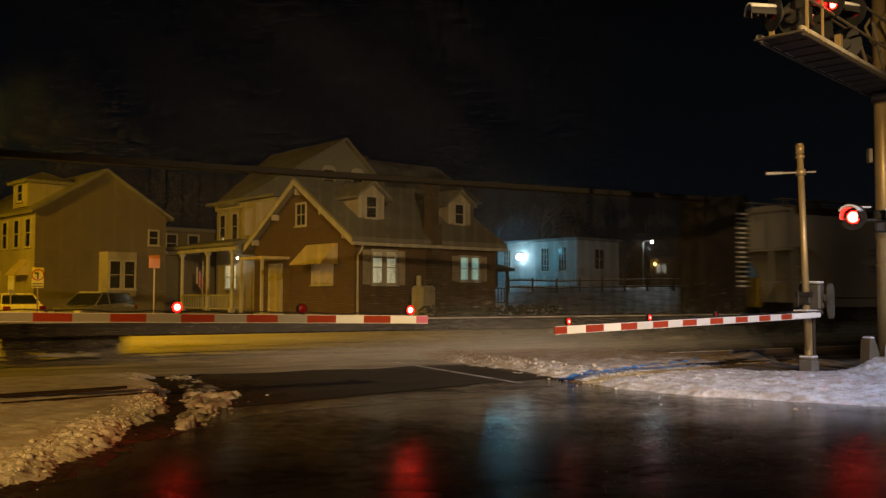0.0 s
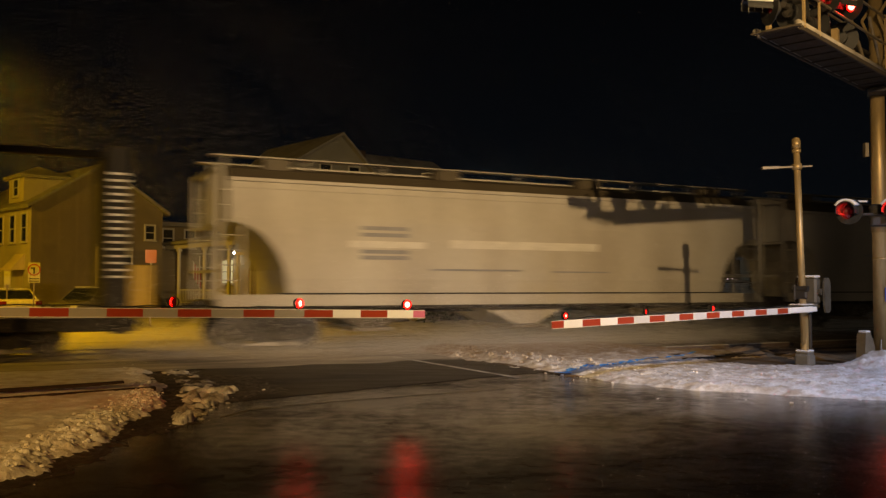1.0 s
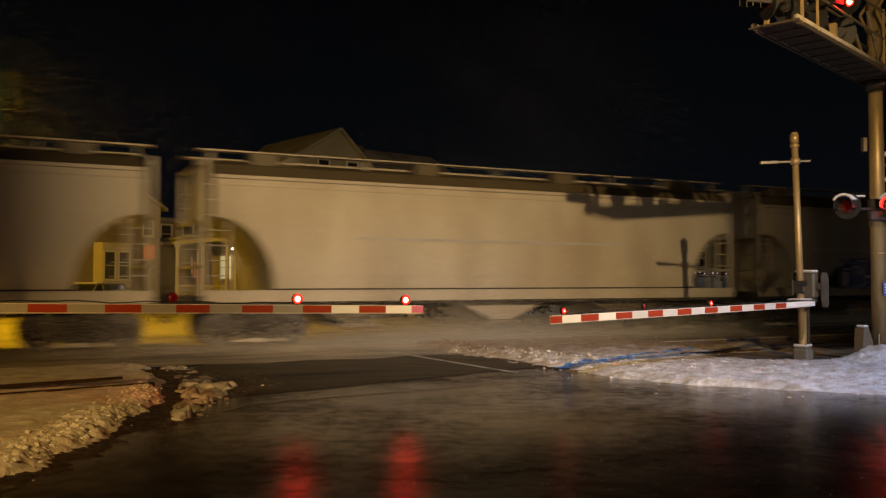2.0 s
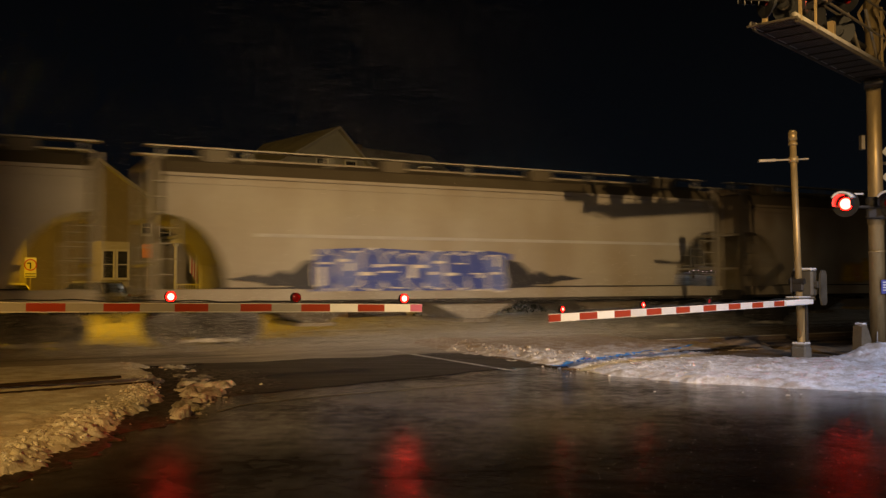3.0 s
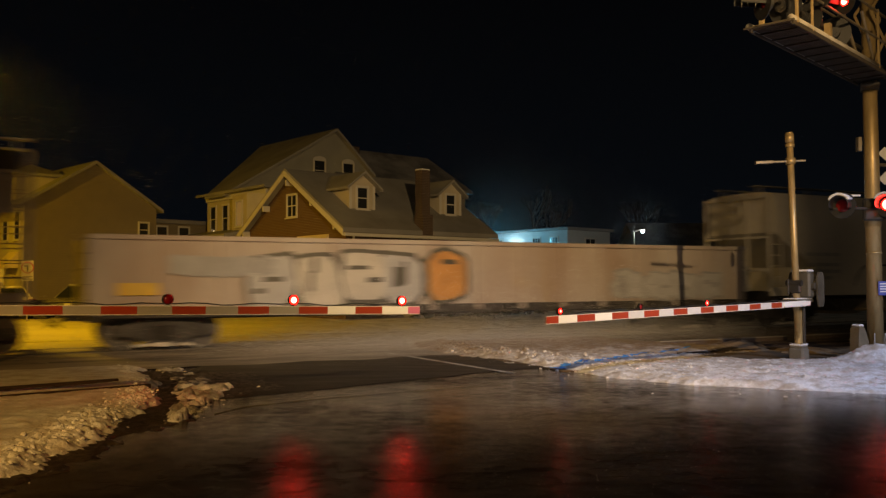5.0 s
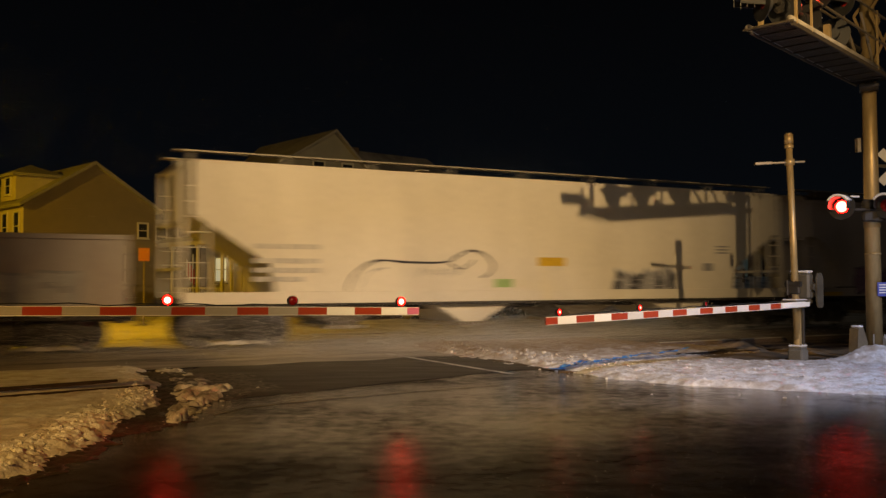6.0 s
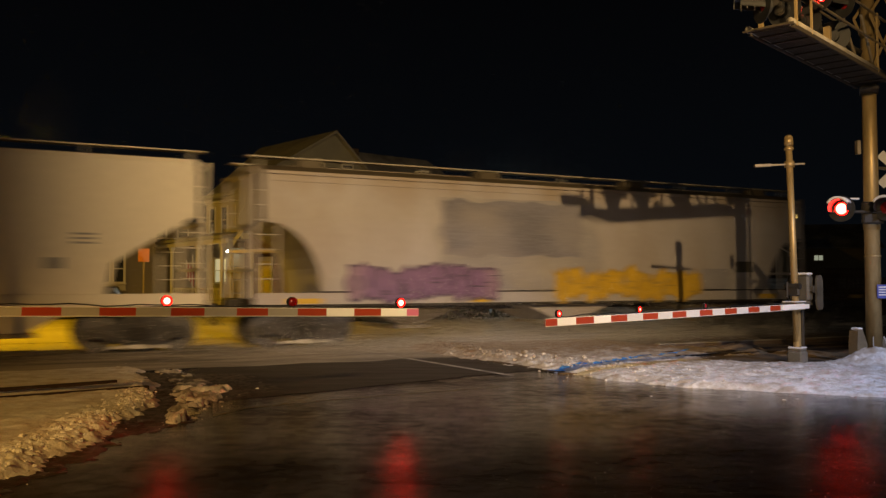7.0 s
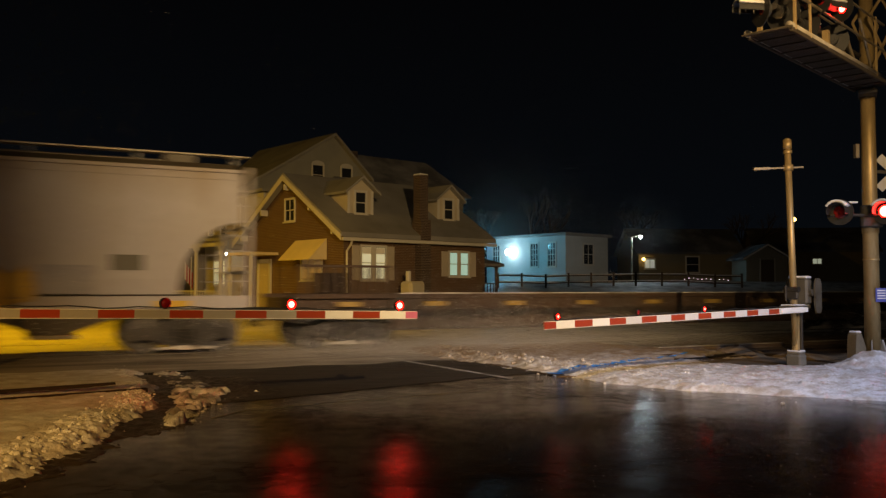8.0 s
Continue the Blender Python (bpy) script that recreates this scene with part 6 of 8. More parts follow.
for k in range(18):
    bm = bmesh.new()
    x = -hw + 3.0 + k * (2 * hw - 6.0) / 17
    box(bm, x - 0.04, x + 0.04, -1.54, -1.5, 0.52, 1.28)
    part("side_post", bm, MAT["well"], well)
underframe(well, hw, MAT["truck"], 0.75, 1.0)
for sx in (-1, 1):
    truck(well, sx * (hw - 1.6))
place_car(well, PASS[8], LW)
# ---------------------------------------------------------------- snow blown up by the train
def flake_material():
    """Loose snow that scatters light to both sides."""
    m = bpy.data.materials.new("blown_snow")
    m.use_nodes = True
    n, l = m.node_tree.nodes, m.node_tree.links
    b = n["Principled BSDF"]
    b.inputs["Base Color"].default_value, b.inputs["Roughness"].default_value = (0.8, 0.8, 0.82, 1), 0.9
    tr = n.new("ShaderNodeBsdfTranslucent")
    tr.inputs["Color"].default_value = (0.8, 0.8, 0.8, 1)
    mx = n.new("ShaderNodeMixShader")
    mx.inputs[0].default_value = 0.5
    l.new(b.outputs[0], mx.inputs[1])
    l.new(tr.outputs[0], mx.inputs[2])
    l.new(mx.outputs[0], n["Material Output"].inputs["Surface"])
    return m


DRIFT = 9.0         # metres a second


def blown_snow(count, seed):
    """Fine flakes in uneven wisps, thickest low down at the wheels."""
    rng = np.random.default_rng(seed)
    x = rng.uniform(-19.0, 90.0, count * 3)
    y = rng.triangular(-3.4, 0.2, 4.2, count * 3)
    wave = np.zeros(count * 3)
    for k, (fx, fy) in enumerate(((0.31, 0.5), (0.73, -0.8), (1.7, 0.9), (3.9, 1.7))):
        wave += np.sin(x * fx + y * fy + k * 1.7 + np.sin(y * 1.3 + x * fx * 0.4)) / (k + 1.5)
    keep = rng.uniform(0, 1, count * 3) < np.clip(0.30 + 0.45 * wave, 0.05, 1.0) * np.where(x > 57.0, 0.35, 1.0)
    x, y, wave = x[keep][:count], y[keep][:count], wave[keep][:count]
    count = len(x)
    lift = np.where(rng.uniform(0, 1, count) < 0.12, 5.0, 1.0)
    z = 0.02 + rng.exponential(1.0, count) * np.clip(0.30 + 0.17 * wave, 0.10, 0.9) * lift
    r = rng.uniform(0.010, 0.022, count) / np.where(lift > 1, 1.6, 1.0)
    co = np.repeat(np.stack([x, y, z], 1)[:, None, :], 3, 1) + rng.uniform(-1, 1, (count, 3, 3)) * r[:, None, None]
    me = bpy.data.meshes.new("blown_snow")
    me.from_pydata(co.reshape(-1, 3).tolist(), [], np.arange(count * 3).reshape(-1, 3).tolist())
    me.materials.append(flake_material())
    ob = tagged(new("blown_snow", me), "loose snow whirled up low beside the passing train", "blown snow", kind="stuff")
    MOVES.append((ob, [(t, pose(*along(-DRIFT * t, 0), 0.0, 0, 0, THETA)) for t in (0.0, 2.0, 4.0, 6.0, 8.0)]))


blown_snow(140000, 9)


def powder(name, co, size, seed, label, drift=0.0):
    """A thin veil of powder snow hanging in the air: tiny flakes about the points given."""
    rng = np.random.default_rng(seed)
    n = len(co)
    r = rng.uniform(0.6, 1.2, n) * size
    tri = np.repeat(co[:, None, :], 3, 1) + rng.uniform(-1, 1, (n, 3, 3)) * r[:, None, None]
    me = bpy.data.meshes.new(name)
    me.from_pydata(tri.reshape(-1, 3).tolist(), [], np.arange(n * 3).reshape(-1, 3).tolist())
    me.materials.append(flake_material())
    ob = tagged(new(name, me), label, "blown snow", kind="stuff")
    if drift:
        MOVES.append((ob, [(t, pose(*along(-drift * t, 0), 0.0, 0, 0, THETA)) for t in (0.0, 2.0, 4.0, 6.0, 8.0)]))
    return ob


def eddy(x, y, spread, height, count, seed, turn):
    """A whirl of powder snow that stays where the wheels run onto the crossing, turning about itself."""
    rng = np.random.default_rng(seed)
    r = rng.rayleigh(spread * 0.8, count)
    a = rng.uniform(0, 2 * math.pi, count)
    z = 0.02 + rng.exponential(1.0, count) * height * np.clip(1.15 - r / (3 * spread), 0.25, 1)
    ob = powder("snow_eddy", np.stack([r * np.cos(a), r * np.sin(a), z], 1), 0.010, seed, "whirl of powder snow over the crossing")
    base = pose(*along(x, y), 0, 0, 0, THETA)
    MOVES.append((ob, [(k * 0.1, base @ pose(0, 0, 0, 0, 0, turn * k)) for k in range(81)]))


def veil_behind_train():
    """Powder thrown over the train, in two thick gusts, drifting past the street lamp."""
    rng = np.random.default_rng(17)
    n = 1100000
    x, y, z = rng.uniform(-20, 66, n), rng.uniform(4.0, 15.0, n), rng.uniform(4.0, 13.0, n)
    gust = 0.06 + 1.3 * np.exp(-((x - 0.5) / 8.5) ** 2) + 1.0 * np.exp(-((x - 29.0) / 5.0) ** 2)
    gust *= 0.7 + 0.5 * np.sin(x * 0.8 + z * 0.9) * np.sin(y * 0.7 - z * 0.5 + 1.0)
    keep = rng.uniform(0, 1.3, n) < gust
    powder("powder_snow", np.stack([x, y, z], 1)[keep], 0.0092, 18, "thin veil of powder snow in the lamp light", DRIFT)


def veil_at_hall():
    """Flakes added for the haze round the hall and yard lamps, turning slowly."""
    rng = np.random.default_rng(27)
    for x, y, z, wide, high, n in ((4.8, 64.5, 5.6, 3.6, 2.6, 190000), (13.4, 59.6, 5.3, 1.5, 1.1, 22000)):
        co = rng.normal(0, 1, (n, 3)) * (wide, wide, high)
        ob = powder("powder_snow", co[co[:, 2] > 2.3 - z], 0.0105, 28, "fine flakes added for the haze in the cold lamp light")
        MOVES.append((ob, [(k * 0.2, pose(x, y, z, 0, 0, 44 * k)) for k in range(41)]))


eddy(-3.4, -1.3, 1.7, 0.22, 24000, 51, 62)
eddy(0.2, -1.2, 1.8, 0.36, 75000, 52, -58)
eddy(4.0, -1.0, 1.8, 0.34, 60000, 53, 60)
eddy(7.6, -1.0, 1.6, 0.30, 35000, 54, -60)


def gust_of_powder(x, spread, height, count, seed):
    """A gust of powder torn off the ground by the wheels, drifting along with the train."""
    rng = np.random.default_rng(seed)
    co = np.stack([rng.normal(x, spread, count), rng.normal(-0.9, 0.7, count), 0.02 + rng.exponential(height, count)], 1)
    co[:, 2] *= 0.6 + 0.4 * np.sin(co[:, 0] * 1.9 + seed) * np.sin(co[:, 1] * 2.3)
    powder("blown_snow", co, 0.011, seed, "gust of powder snow torn up by the wheels", DRIFT)


for x, spread, height, count, seed in ((2.5, 2.0, 0.5, 42000, 61), (10.5, 2.2, 0.45, 30000, 62), (17.0, 2.4, 0.75, 75000, 63), (43.0, 2.5, 0.4, 22000, 64), (74.0, 2.6, 0.6, 60000, 65)):
    gust_of_powder(x, spread, height, count, seed)
veil_behind_train()
veil_at_hall()

# ---------------------------------------------------------------- houses
GRID = 41.5     # bearing of the street grid


def walls(bm, x0, x1, y0, y1, z0, ze, zp=None, axis="x"):
    if zp is None:
        box(bm, x0, x1, y0, y1, z0, ze)
    elif axis == "x":
        prism(bm, [(y0, z0), (y1, z0), (y1, ze), ((y0 + y1) / 2, zp), (y0, ze)], "x", x0, x1)
    else:
        prism(bm, [(x0, z0), (x1, z0), (x1, ze), ((x0 + x1) / 2, zp), (x0, ze)], "y", y0, y1)


def gable_roof(bm, x0, x1, y0, y1, ze, zp, axis="x", over=0.35, t=0.16):
    lo, hi = (y0, y1) if axis == "x" else (x0, x1)
    a, b = (x0, x1) if axis == "x" else (y0, y1)
    mid = (lo + hi) / 2
    k = (zp - ze) / (mid - lo)
    zl = ze - over * k
    u = 0.004
    prism(bm, [(lo - over, zl + u), (mid, zp + u), (hi + over, zl + u), (hi + over, zl + t), (mid, zp + t), (lo - over, zl + t)], axis, a - over, b + over)


def hip_roof(bm, x0, x1, y0, y1, ze, zp, over=0.4, inset=None):
    x0, x1, y0, y1 = x0 - over, x1 + over, y0 - over, y1 + over
    w = min(x1 - x0, y1 - y0) / 2 if inset is None else inset
    lo = [bm.verts.new(p) for p in ((x0, y0, ze - 0.1), (x1, y0, ze - 0.1), (x1, y1, ze - 0.1), (x0, y1, ze - 0.1))]
    up = [bm.verts.new(p) for p in ((x0, y0, ze + 0.05), (x1, y0, ze + 0.05), (x1, y1, ze + 0.05), (x0, y1, ze + 0.05))]
    if x1 - x0 >= y1 - y0:
        r = [bm.verts.new((x0 + w, (y0 + y1) / 2, zp)), bm.verts.new((x1 - w, (y0 + y1) / 2, zp))]
        fs = [(up[0], up[1], r[1], r[0]), (up[1], up[2], r[1]), (up[2], up[3], r[0], r[1]), (up[3], up[0], r[0])]
    else:
        r = [bm.verts.new(((x0 + x1) / 2, y0 + w, zp)), bm.verts.new(((x0 + x1) / 2, y1 - w, zp))]
        fs = [(up[0], up[1], r[0]), (up[1], up[2], r[1], r[0]), (up[2], up[3], r[1]), (up[3], up[0], r[0], r[1])]
    for fc in fs:
        bm.faces.new(fc)
    for i in range(4):
        bm.faces.new((lo[i], lo[(i + 1) % 4], up[(i + 1) % 4], up[i]))
    bm.faces.new(lo[::-1])


def window(parent, m, w, h, pane="window_dark", rows=2, cols=1, shutters=False, sill=True, fr=0.09, blind=0.0, mull=0.025):
    """A sash window set in a wall; local -y looks outwards, origin at the middle of the sill."""
    bm = bmesh.new()
    for x0, x1, z0, z1 in ((-w / 2 - fr, -w / 2, -fr, h + fr), (w / 2, w / 2 + fr, -fr, h + fr), (-w / 2, w / 2, h, h + fr), (-w / 2, w / 2, -fr, 0)):
        box(bm, x0, x1, -0.06, 0.05, z0, z1)
    win = part("window", bm, MAT["trim"], parent, "white-framed sash window")
    win.matrix_basis = m
    for c in range(cols):
        for r in range(rows):
            bm = bmesh.new()
            x0, x1 = -w / 2 + w * c / cols + 0.02, -w / 2 + w * (c + 1) / cols - 0.02
            z0, z1 = h * r / rows + 0.02, h * (r + 1) / rows - 0.02
            box(bm, x0, x1, -0.012 - 0.01 * (r % 2), -0.004, z0, z1)
            part("pane", bm, MAT[pane], win)
    bm = bmesh.new()
    for c in range(1, cols):
        x = -w / 2 + w * c / cols
        box(bm, x - mull, x + mull, -0.035, 0.0, 0, h)
    for r in range(1, rows):
        z = h * r / rows
        box(bm, -w / 2, w / 2, -0.03, 0.0, z - 0.022, z + 0.022)
    if bm.verts:
        part("sash_bar", bm, MAT["trim"], win)
    else:
        bm.free()
    if sill:
        bm = bmesh.new()
        box(bm, -w / 2 - fr - 0.05, w / 2 + fr + 0.05, -0.12, -0.06, -fr - 0.03, -fr + 0.03, 0.01)
        part("sill", bm, MAT["trim"], win)
    if blind:
        bm = bmesh.new()
        box(bm, -w / 2 + 0.03, w / 2 - 0.03, -0.028, -0.024, h * (1 - blind), h - 0.03)
        part("blind", bm, MAT["blind"], win, "half-lowered blind")
    if shutters:
        for sx in (-1, 1):
            bm = bmesh.new()
            xa, xb = sorted((sx * (w / 2 + fr + 0.03), sx * (w / 2 + fr + 0.43)))
            box(bm, xa, xb, -0.05, -0.003, -0.05, h + 0.05, 0.01)
            part("shutter", bm, MAT["shutter"], win, "painted louvre shutter")
    return win


MAT["window_dim"] = glow("dim_curtained_room", (0.5, 0.42, 0.30), 0.05)
MAT["siding_dorm"] = banded("dormer_siding", (0.45, 0.40, 0.30), 0.10)
MAT["shutter"] = banded("shutter_paint", (0.42, 0.37, 0.30), 0.06)
MAT["blind"] = material("blind_fabric", (0.75, 0.75, 0.70), 0.8, vary=0.1)
MAT["porch_light"] = glow("porch_lamp", (1.0, 0.95, 0.80), 22.0)
MAT["cold_globe"] = glow("cold_globe", (0.72, 0.95, 1.0), 45.0)
MAT["warm_globe"] = glow("warm_globe", (1.0, 0.62, 0.16), 7.0)
MAT["yard_globe"] = glow("yard_globe", (0.80, 0.96, 1.0), 16.0)
MAT["door_wood"] = material("door_paint", (0.42, 0.36, 0.24), 0.5, vary=0.15)

FRONT = lambda x, z: pose(x, 0, z)
SIDE = lambda y, z: pose(0, y, z, 0, 0, -90)

# brick cottage
hs = empty("brick_cottage", pose(-4.3, 38.0, 0, 0, 0, GRID), "brick cottage with snowy roof, dormers and yellow awnings", "house")
W, D, ZE, ZP = 8.5, 8.8, 4.0, 6.75
bm = bmesh.new()
walls(bm, 0, W, 0, D, -0.3, ZE, ZP, "x")
part("wall", bm, MAT["brick"], hs, "dark brown brick walls")
bm = bmesh.new()
gable_roof(bm, 0, W, 0, D, ZE, ZP, "x", 0.4, 0.2)
part("roof", bm, MAT["snow_roof"], hs, "thinly snow-covered gable roof")
# rake boards and eave board
k = (ZP - ZE) / (D / 2)
for a, b in (((-0.4, ZE - 0.4 * k), (D / 2, ZP)), ((D / 2, ZP), (D + 0.4, ZE - 0.4 * k))):
    bm = bmesh.new()
    prism(bm, [(a[0], a[1] - 0.16), (b[0], b[1] - 0.16), (b[0], b[1] + 0.10), (a[0], a[1] + 0.10)], "x", -0.44, -0.40)
    part("rake_board", bm, MAT["trim"], hs, "pale painted rake board")
for a in ((0.35, ZE - 0.1), (D - 0.45, ZE - 0.1), (D / 2 - 0.12, ZP - 0.62), (2.2, ZE + 1.05), (D - 2.4, ZE + 1.05)):
    bm = bmesh.new()
    box(bm, -0.38, 0.0, a[0], a[0] + 0.12, a[1], a[1] + 0.28, 0.01)
    part("bracket", bm, MAT["trim"], hs)
bm = bmesh.new()
box(bm, -0.4, W + 0.4, -0.5, -0.4, ZE - 0.42, ZE - 0.27, 0.02)
part("gutter", bm, MAT["trim"], hs, "pale rain gutter")
bm = bmesh.new()
pts = [(0.12, -0.45, ZE - 0.4), (0.12, -0.40, ZE - 0.55), (0.12, -0.08, ZE - 0.85), (0.12, -0.08, 0.3)]
hose(bm, pts, 0.05, 8)
part("downspout", bm, MAT["trim"], hs, "white downspout at the corner")
w = window(hs, FRONT(1.6, 1.95), 1.3, 1.42, "window_lit", 2, 2, True, mull=0.14, blind=0.22)
window(hs, FRONT(6.75, 2.15), 1.2, 1.1, "window_cyan", 2, 2, True, mull=0.12)
window(hs, SIDE(4.35, 4.72), 0.78, 0.98, "window_dark", 2, 2)
window(hs, SIDE(2.5, 1.95), 1.6, 0.95, "window_dim", 1, 3)


def awning(parent, m, w, rise, out):
    bm = bmesh.new()
    prism(bm, [(0, rise), (-out, 0), (-out, -0.05), (-out + 0.03, -0.05), (0, rise - 0.05)], "x", -w / 2, w / 2)
    a = part("awning", bm, MAT["awning"], parent, "yellow lit sloping window awning")
    a.matrix_basis = m
    for sx in (-1, 1):
        bm = bmesh.new()
        prism(bm, [(0, rise - 0.06), (-out + 0.05, -0.04), (0, -0.04)], "x", sx * (w / 2 - 0.01) - 0.01, sx * (w / 2 - 0.01) + 0.01)
        part("side_panel", bm, MAT["awning"], a)
    return a


awning(hs, SIDE(2.6, 2.85), 2.6, 0.9, 0.9)
# side door with a small hood and steps
bm = bmesh.new()
box(bm, -0.06, -0.005, 6.2, 7.1, 0.6, 2.75)
dr = part("door", bm, MAT["door_wood"], hs, "pale painted house door")
bm = bmesh.new()
for y in (6.0, 7.1):
    box(bm, -0.09, 0.0, y, y + 0.18, 0.5, 2.9)
box(bm, -0.09, 0.0, 6.0, 7.28, 2.75, 2.95)
part("door_frame", bm, MAT["trim"], hs)
bm = bmesh.new()
prism(bm, [(5.4, 3.25), (7.7, 3.25), (7.7, 3.12), (5.4, 3.12)], "x", -1.5, -0.003)
part("porch_hood", bm, MAT["awning"], hs, "snowy flat porch hood")
for y in (5.5, 7.5):
    bm = bmesh.new()
    box(bm, -1.45, -1.33, y, y + 0.12, 0, 3.12)
    part("porch_post", bm, MAT["trim"], hs)
for k in range(3):
    bm = bmesh.new()
    box(bm, -0.4 - 0.3 * (3 - k), -0.1, 5.7, 7.6, 0, 0.19 * (k + 1))
    part("step", bm, MAT["concrete"], hs)


def dormer(parent, x, label):
    """A gabled dormer on the street slope of the cottage roof."""
    y0 = 1.2
    zb = ZE + y0 * (ZP - ZE) / (D / 2)
    ze = zb + 1.26
    zp = ze + 0.55
    bm = bmesh.new()
    outline = [(x - 0.72, zb), (x + 0.72, zb), (x + 0.72, ze), (x, zp - 0.02), (x - 0.72, ze)]
    prism(bm, outline, "y", y0, y0 + 3.2)
    d = part("dormer", bm, MAT["siding_dorm"], parent, label)
    bm = bmesh.new()
    gable_roof(bm, x - 0.72, x + 0.72, y0, y0 + 3.2, ze, zp, "y", 0.28, 0.12)
    part("dormer_roof", bm, MAT["snow_roof"], d)
    window(d, pose(x, y0, zb + 0.22), 0.55, 0.95, "window_dark", 2, 1)
    for sx in (-1, 1):
        bm = bmesh.new()
        box(bm, x + sx * 0.66 - 0.07, x + sx * 0.66 + 0.07, y0 - 0.03, y0 - 0.004, zb, ze)
        part("corner_board", bm, MAT["trim"], d)


dormer(hs, 1.75, "cream-sided roof dormer")
dormer(hs, 7.15, "cream-sided roof dormer")
bm = bmesh.new()
box(bm, 4.02, 4.62, -0.42, 0.2, 0, 4.7)
box(bm, 4.08, 4.56, -0.28, 0.2, 4.7, 6.7)
box(bm, 4.05, 4.59, -0.31, 0.23, 6.7, 6.8, 0.02)
ch = part("chimney", bm, MAT["brick_dark"], hs, "tall brick chimney")
bm = bmesh.new()
box(bm, 4.07, 4.57, -0.29, 0.21, 6.803, 6.86, 0.02)
part("chimney_snow", bm, MAT["snow"], ch)

bm = bmesh.new()
hip_roof(bm, W + 0.02, W + 1.9, 1.0, 3.2, 2.75, 3.25, 0.25)
part("side_porch_roof", bm, MAT["roof_dark"], hs, "dark little side porch roof")
for y in (1.0, 3.2):
    bm = bmesh.new()
    box(bm, W + 1.75, W + 1.87, y - 0.06, y + 0.06, 0.0, 2.66)
    part("porch_post", bm, MAT["wood_dark"], hs)
bm = bmesh.new()
for z in (1.0, 1.75):
    box(bm, W + 1.78, W + 1.84, 1.06, 3.14, z, z + 0.07)
for k in range(9):
    box(bm, W + 1.79, W + 1.83, 1.18 + 0.23 * k, 1.22 + 0.23 * k, 1.07, 1.75)
part("porch_railing", bm, MAT["wood_dark"], hs, "dark slatted porch railing")

# electric meter cabinet by the cottage wall
ub = empty("utility_cabinet", pose(-1.35, 39.2, 0, 0, 0, GRID), "pale rounded utility cabinet by the brick wall", "cabinet")
bm = bmesh.new()
box(bm, -0.45, 0.45, -0.4, 0.4, 0, 1.85, 0.12)
part("body", bm, MAT["siding_cream"], ub)
bm = bmesh.new()
bar(bm, (-0.25, 0, 1.85), (-0.25, 0, 2.3), 0.12, 10)
part("vent", bm, MAT["trim"], ub)
hg_ = empty("clipped_hedge", pose(-2.0, 37.6, 0), "dark clipped hedge dusted with snow", "hedge")
bm = bmesh.new()
rnd = random.Random(5)
for i in range(900):
    x, y, z = rnd.uniform(0, 8.5), rnd.uniform(0.6, 1.3), rnd.uniform(0.1, 0.95)
    a = Vector((x * 0.749 - y * 0.663 * -1, x * 0.663 - y * 0.749, z))
    d1 = Vector((rnd.uniform(-1, 1), rnd.uniform(-1, 1), rnd.uniform(-1, 1))).normalized() * 0.13
    d2 = Vector((rnd.uniform(-1, 1), rnd.uniform(-1, 1), rnd.uniform(-1, 1))).normalized() * 0.10
    bm.faces.new([bm.verts.new(p) for p in (a - d1, a + d2, a + d1, a - d2)])
MAT["leaf"] = material("evergreen_leaf", (0.05, 0.06, 0.03), 0.7, vary=0.4)
part("foliage", bm, MAT["leaf"], hg_)

# tall house with its gable towards the tracks, behind the cottage
th = empty("tall_frame_house", pose(-9.15, 52.8, 0, 0, 0, GRID), "tall white frame house with arched attic windows", "house")
bm = bmesh.new()
prism(bm, [(-4.18, 0), (5.6, 0), (5.6, 8.7), (3.0, 11.05), (-4.18, 6.8)], "y", 0, 1.9)
prism(bm, [(1.5, 0), (5.58, 0), (5.58, 8.6), (3.0, 10.9), (1.5, 9.9)], "y", 1.9, 8.8)
part("wall", bm, MAT["siding_grey"], th)
bm = bmesh.new()
low = [bm.verts.new(p) for p in ((-4.7, -0.35, 6.5), (3.0, -0.35, 11.06), (3.0, 9.2, 11.06), (-4.7, 2.1, 6.5))]
high = [bm.verts.new((v.co.x, v.co.y, v.co.z + 0.18)) for v in low]
bm.faces.new(low[::-1])
bm.faces.new(high)
for i in range(4):
    bm.faces.new((low[i], low[(i + 1) % 4], high[(i + 1) % 4], high[i]))
prism(bm, [(3.0, 11.06), (5.95, 8.40), (5.95, 8.58), (3.0, 11.24)], "y", -0.35, 9.2)
part("roof", bm, MAT["snow_roof"], th, "snow-covered roof")
for x in (1.88, 4.03):
    w = window(th, FRONT(x, 7.93), 0.75, 1.2, "window_dark", 2, 1)
    bm = bmesh.new()
    prism(bm, [(0.44 * math.cos(a * math.pi / 8), 1.29 + 0.2 * math.sin(a * math.pi / 8)) for a in range(9)], "y", -0.06, 0.0)
    part("arch_head", bm, MAT["trim"], w)
bm = bmesh.new()
box(bm, 5.6, 6.4, 2.0, 2.8, 6, 10.7, 0.03)
part("chimney", bm, MAT["brick_dark"], th, "dark brick chimney")

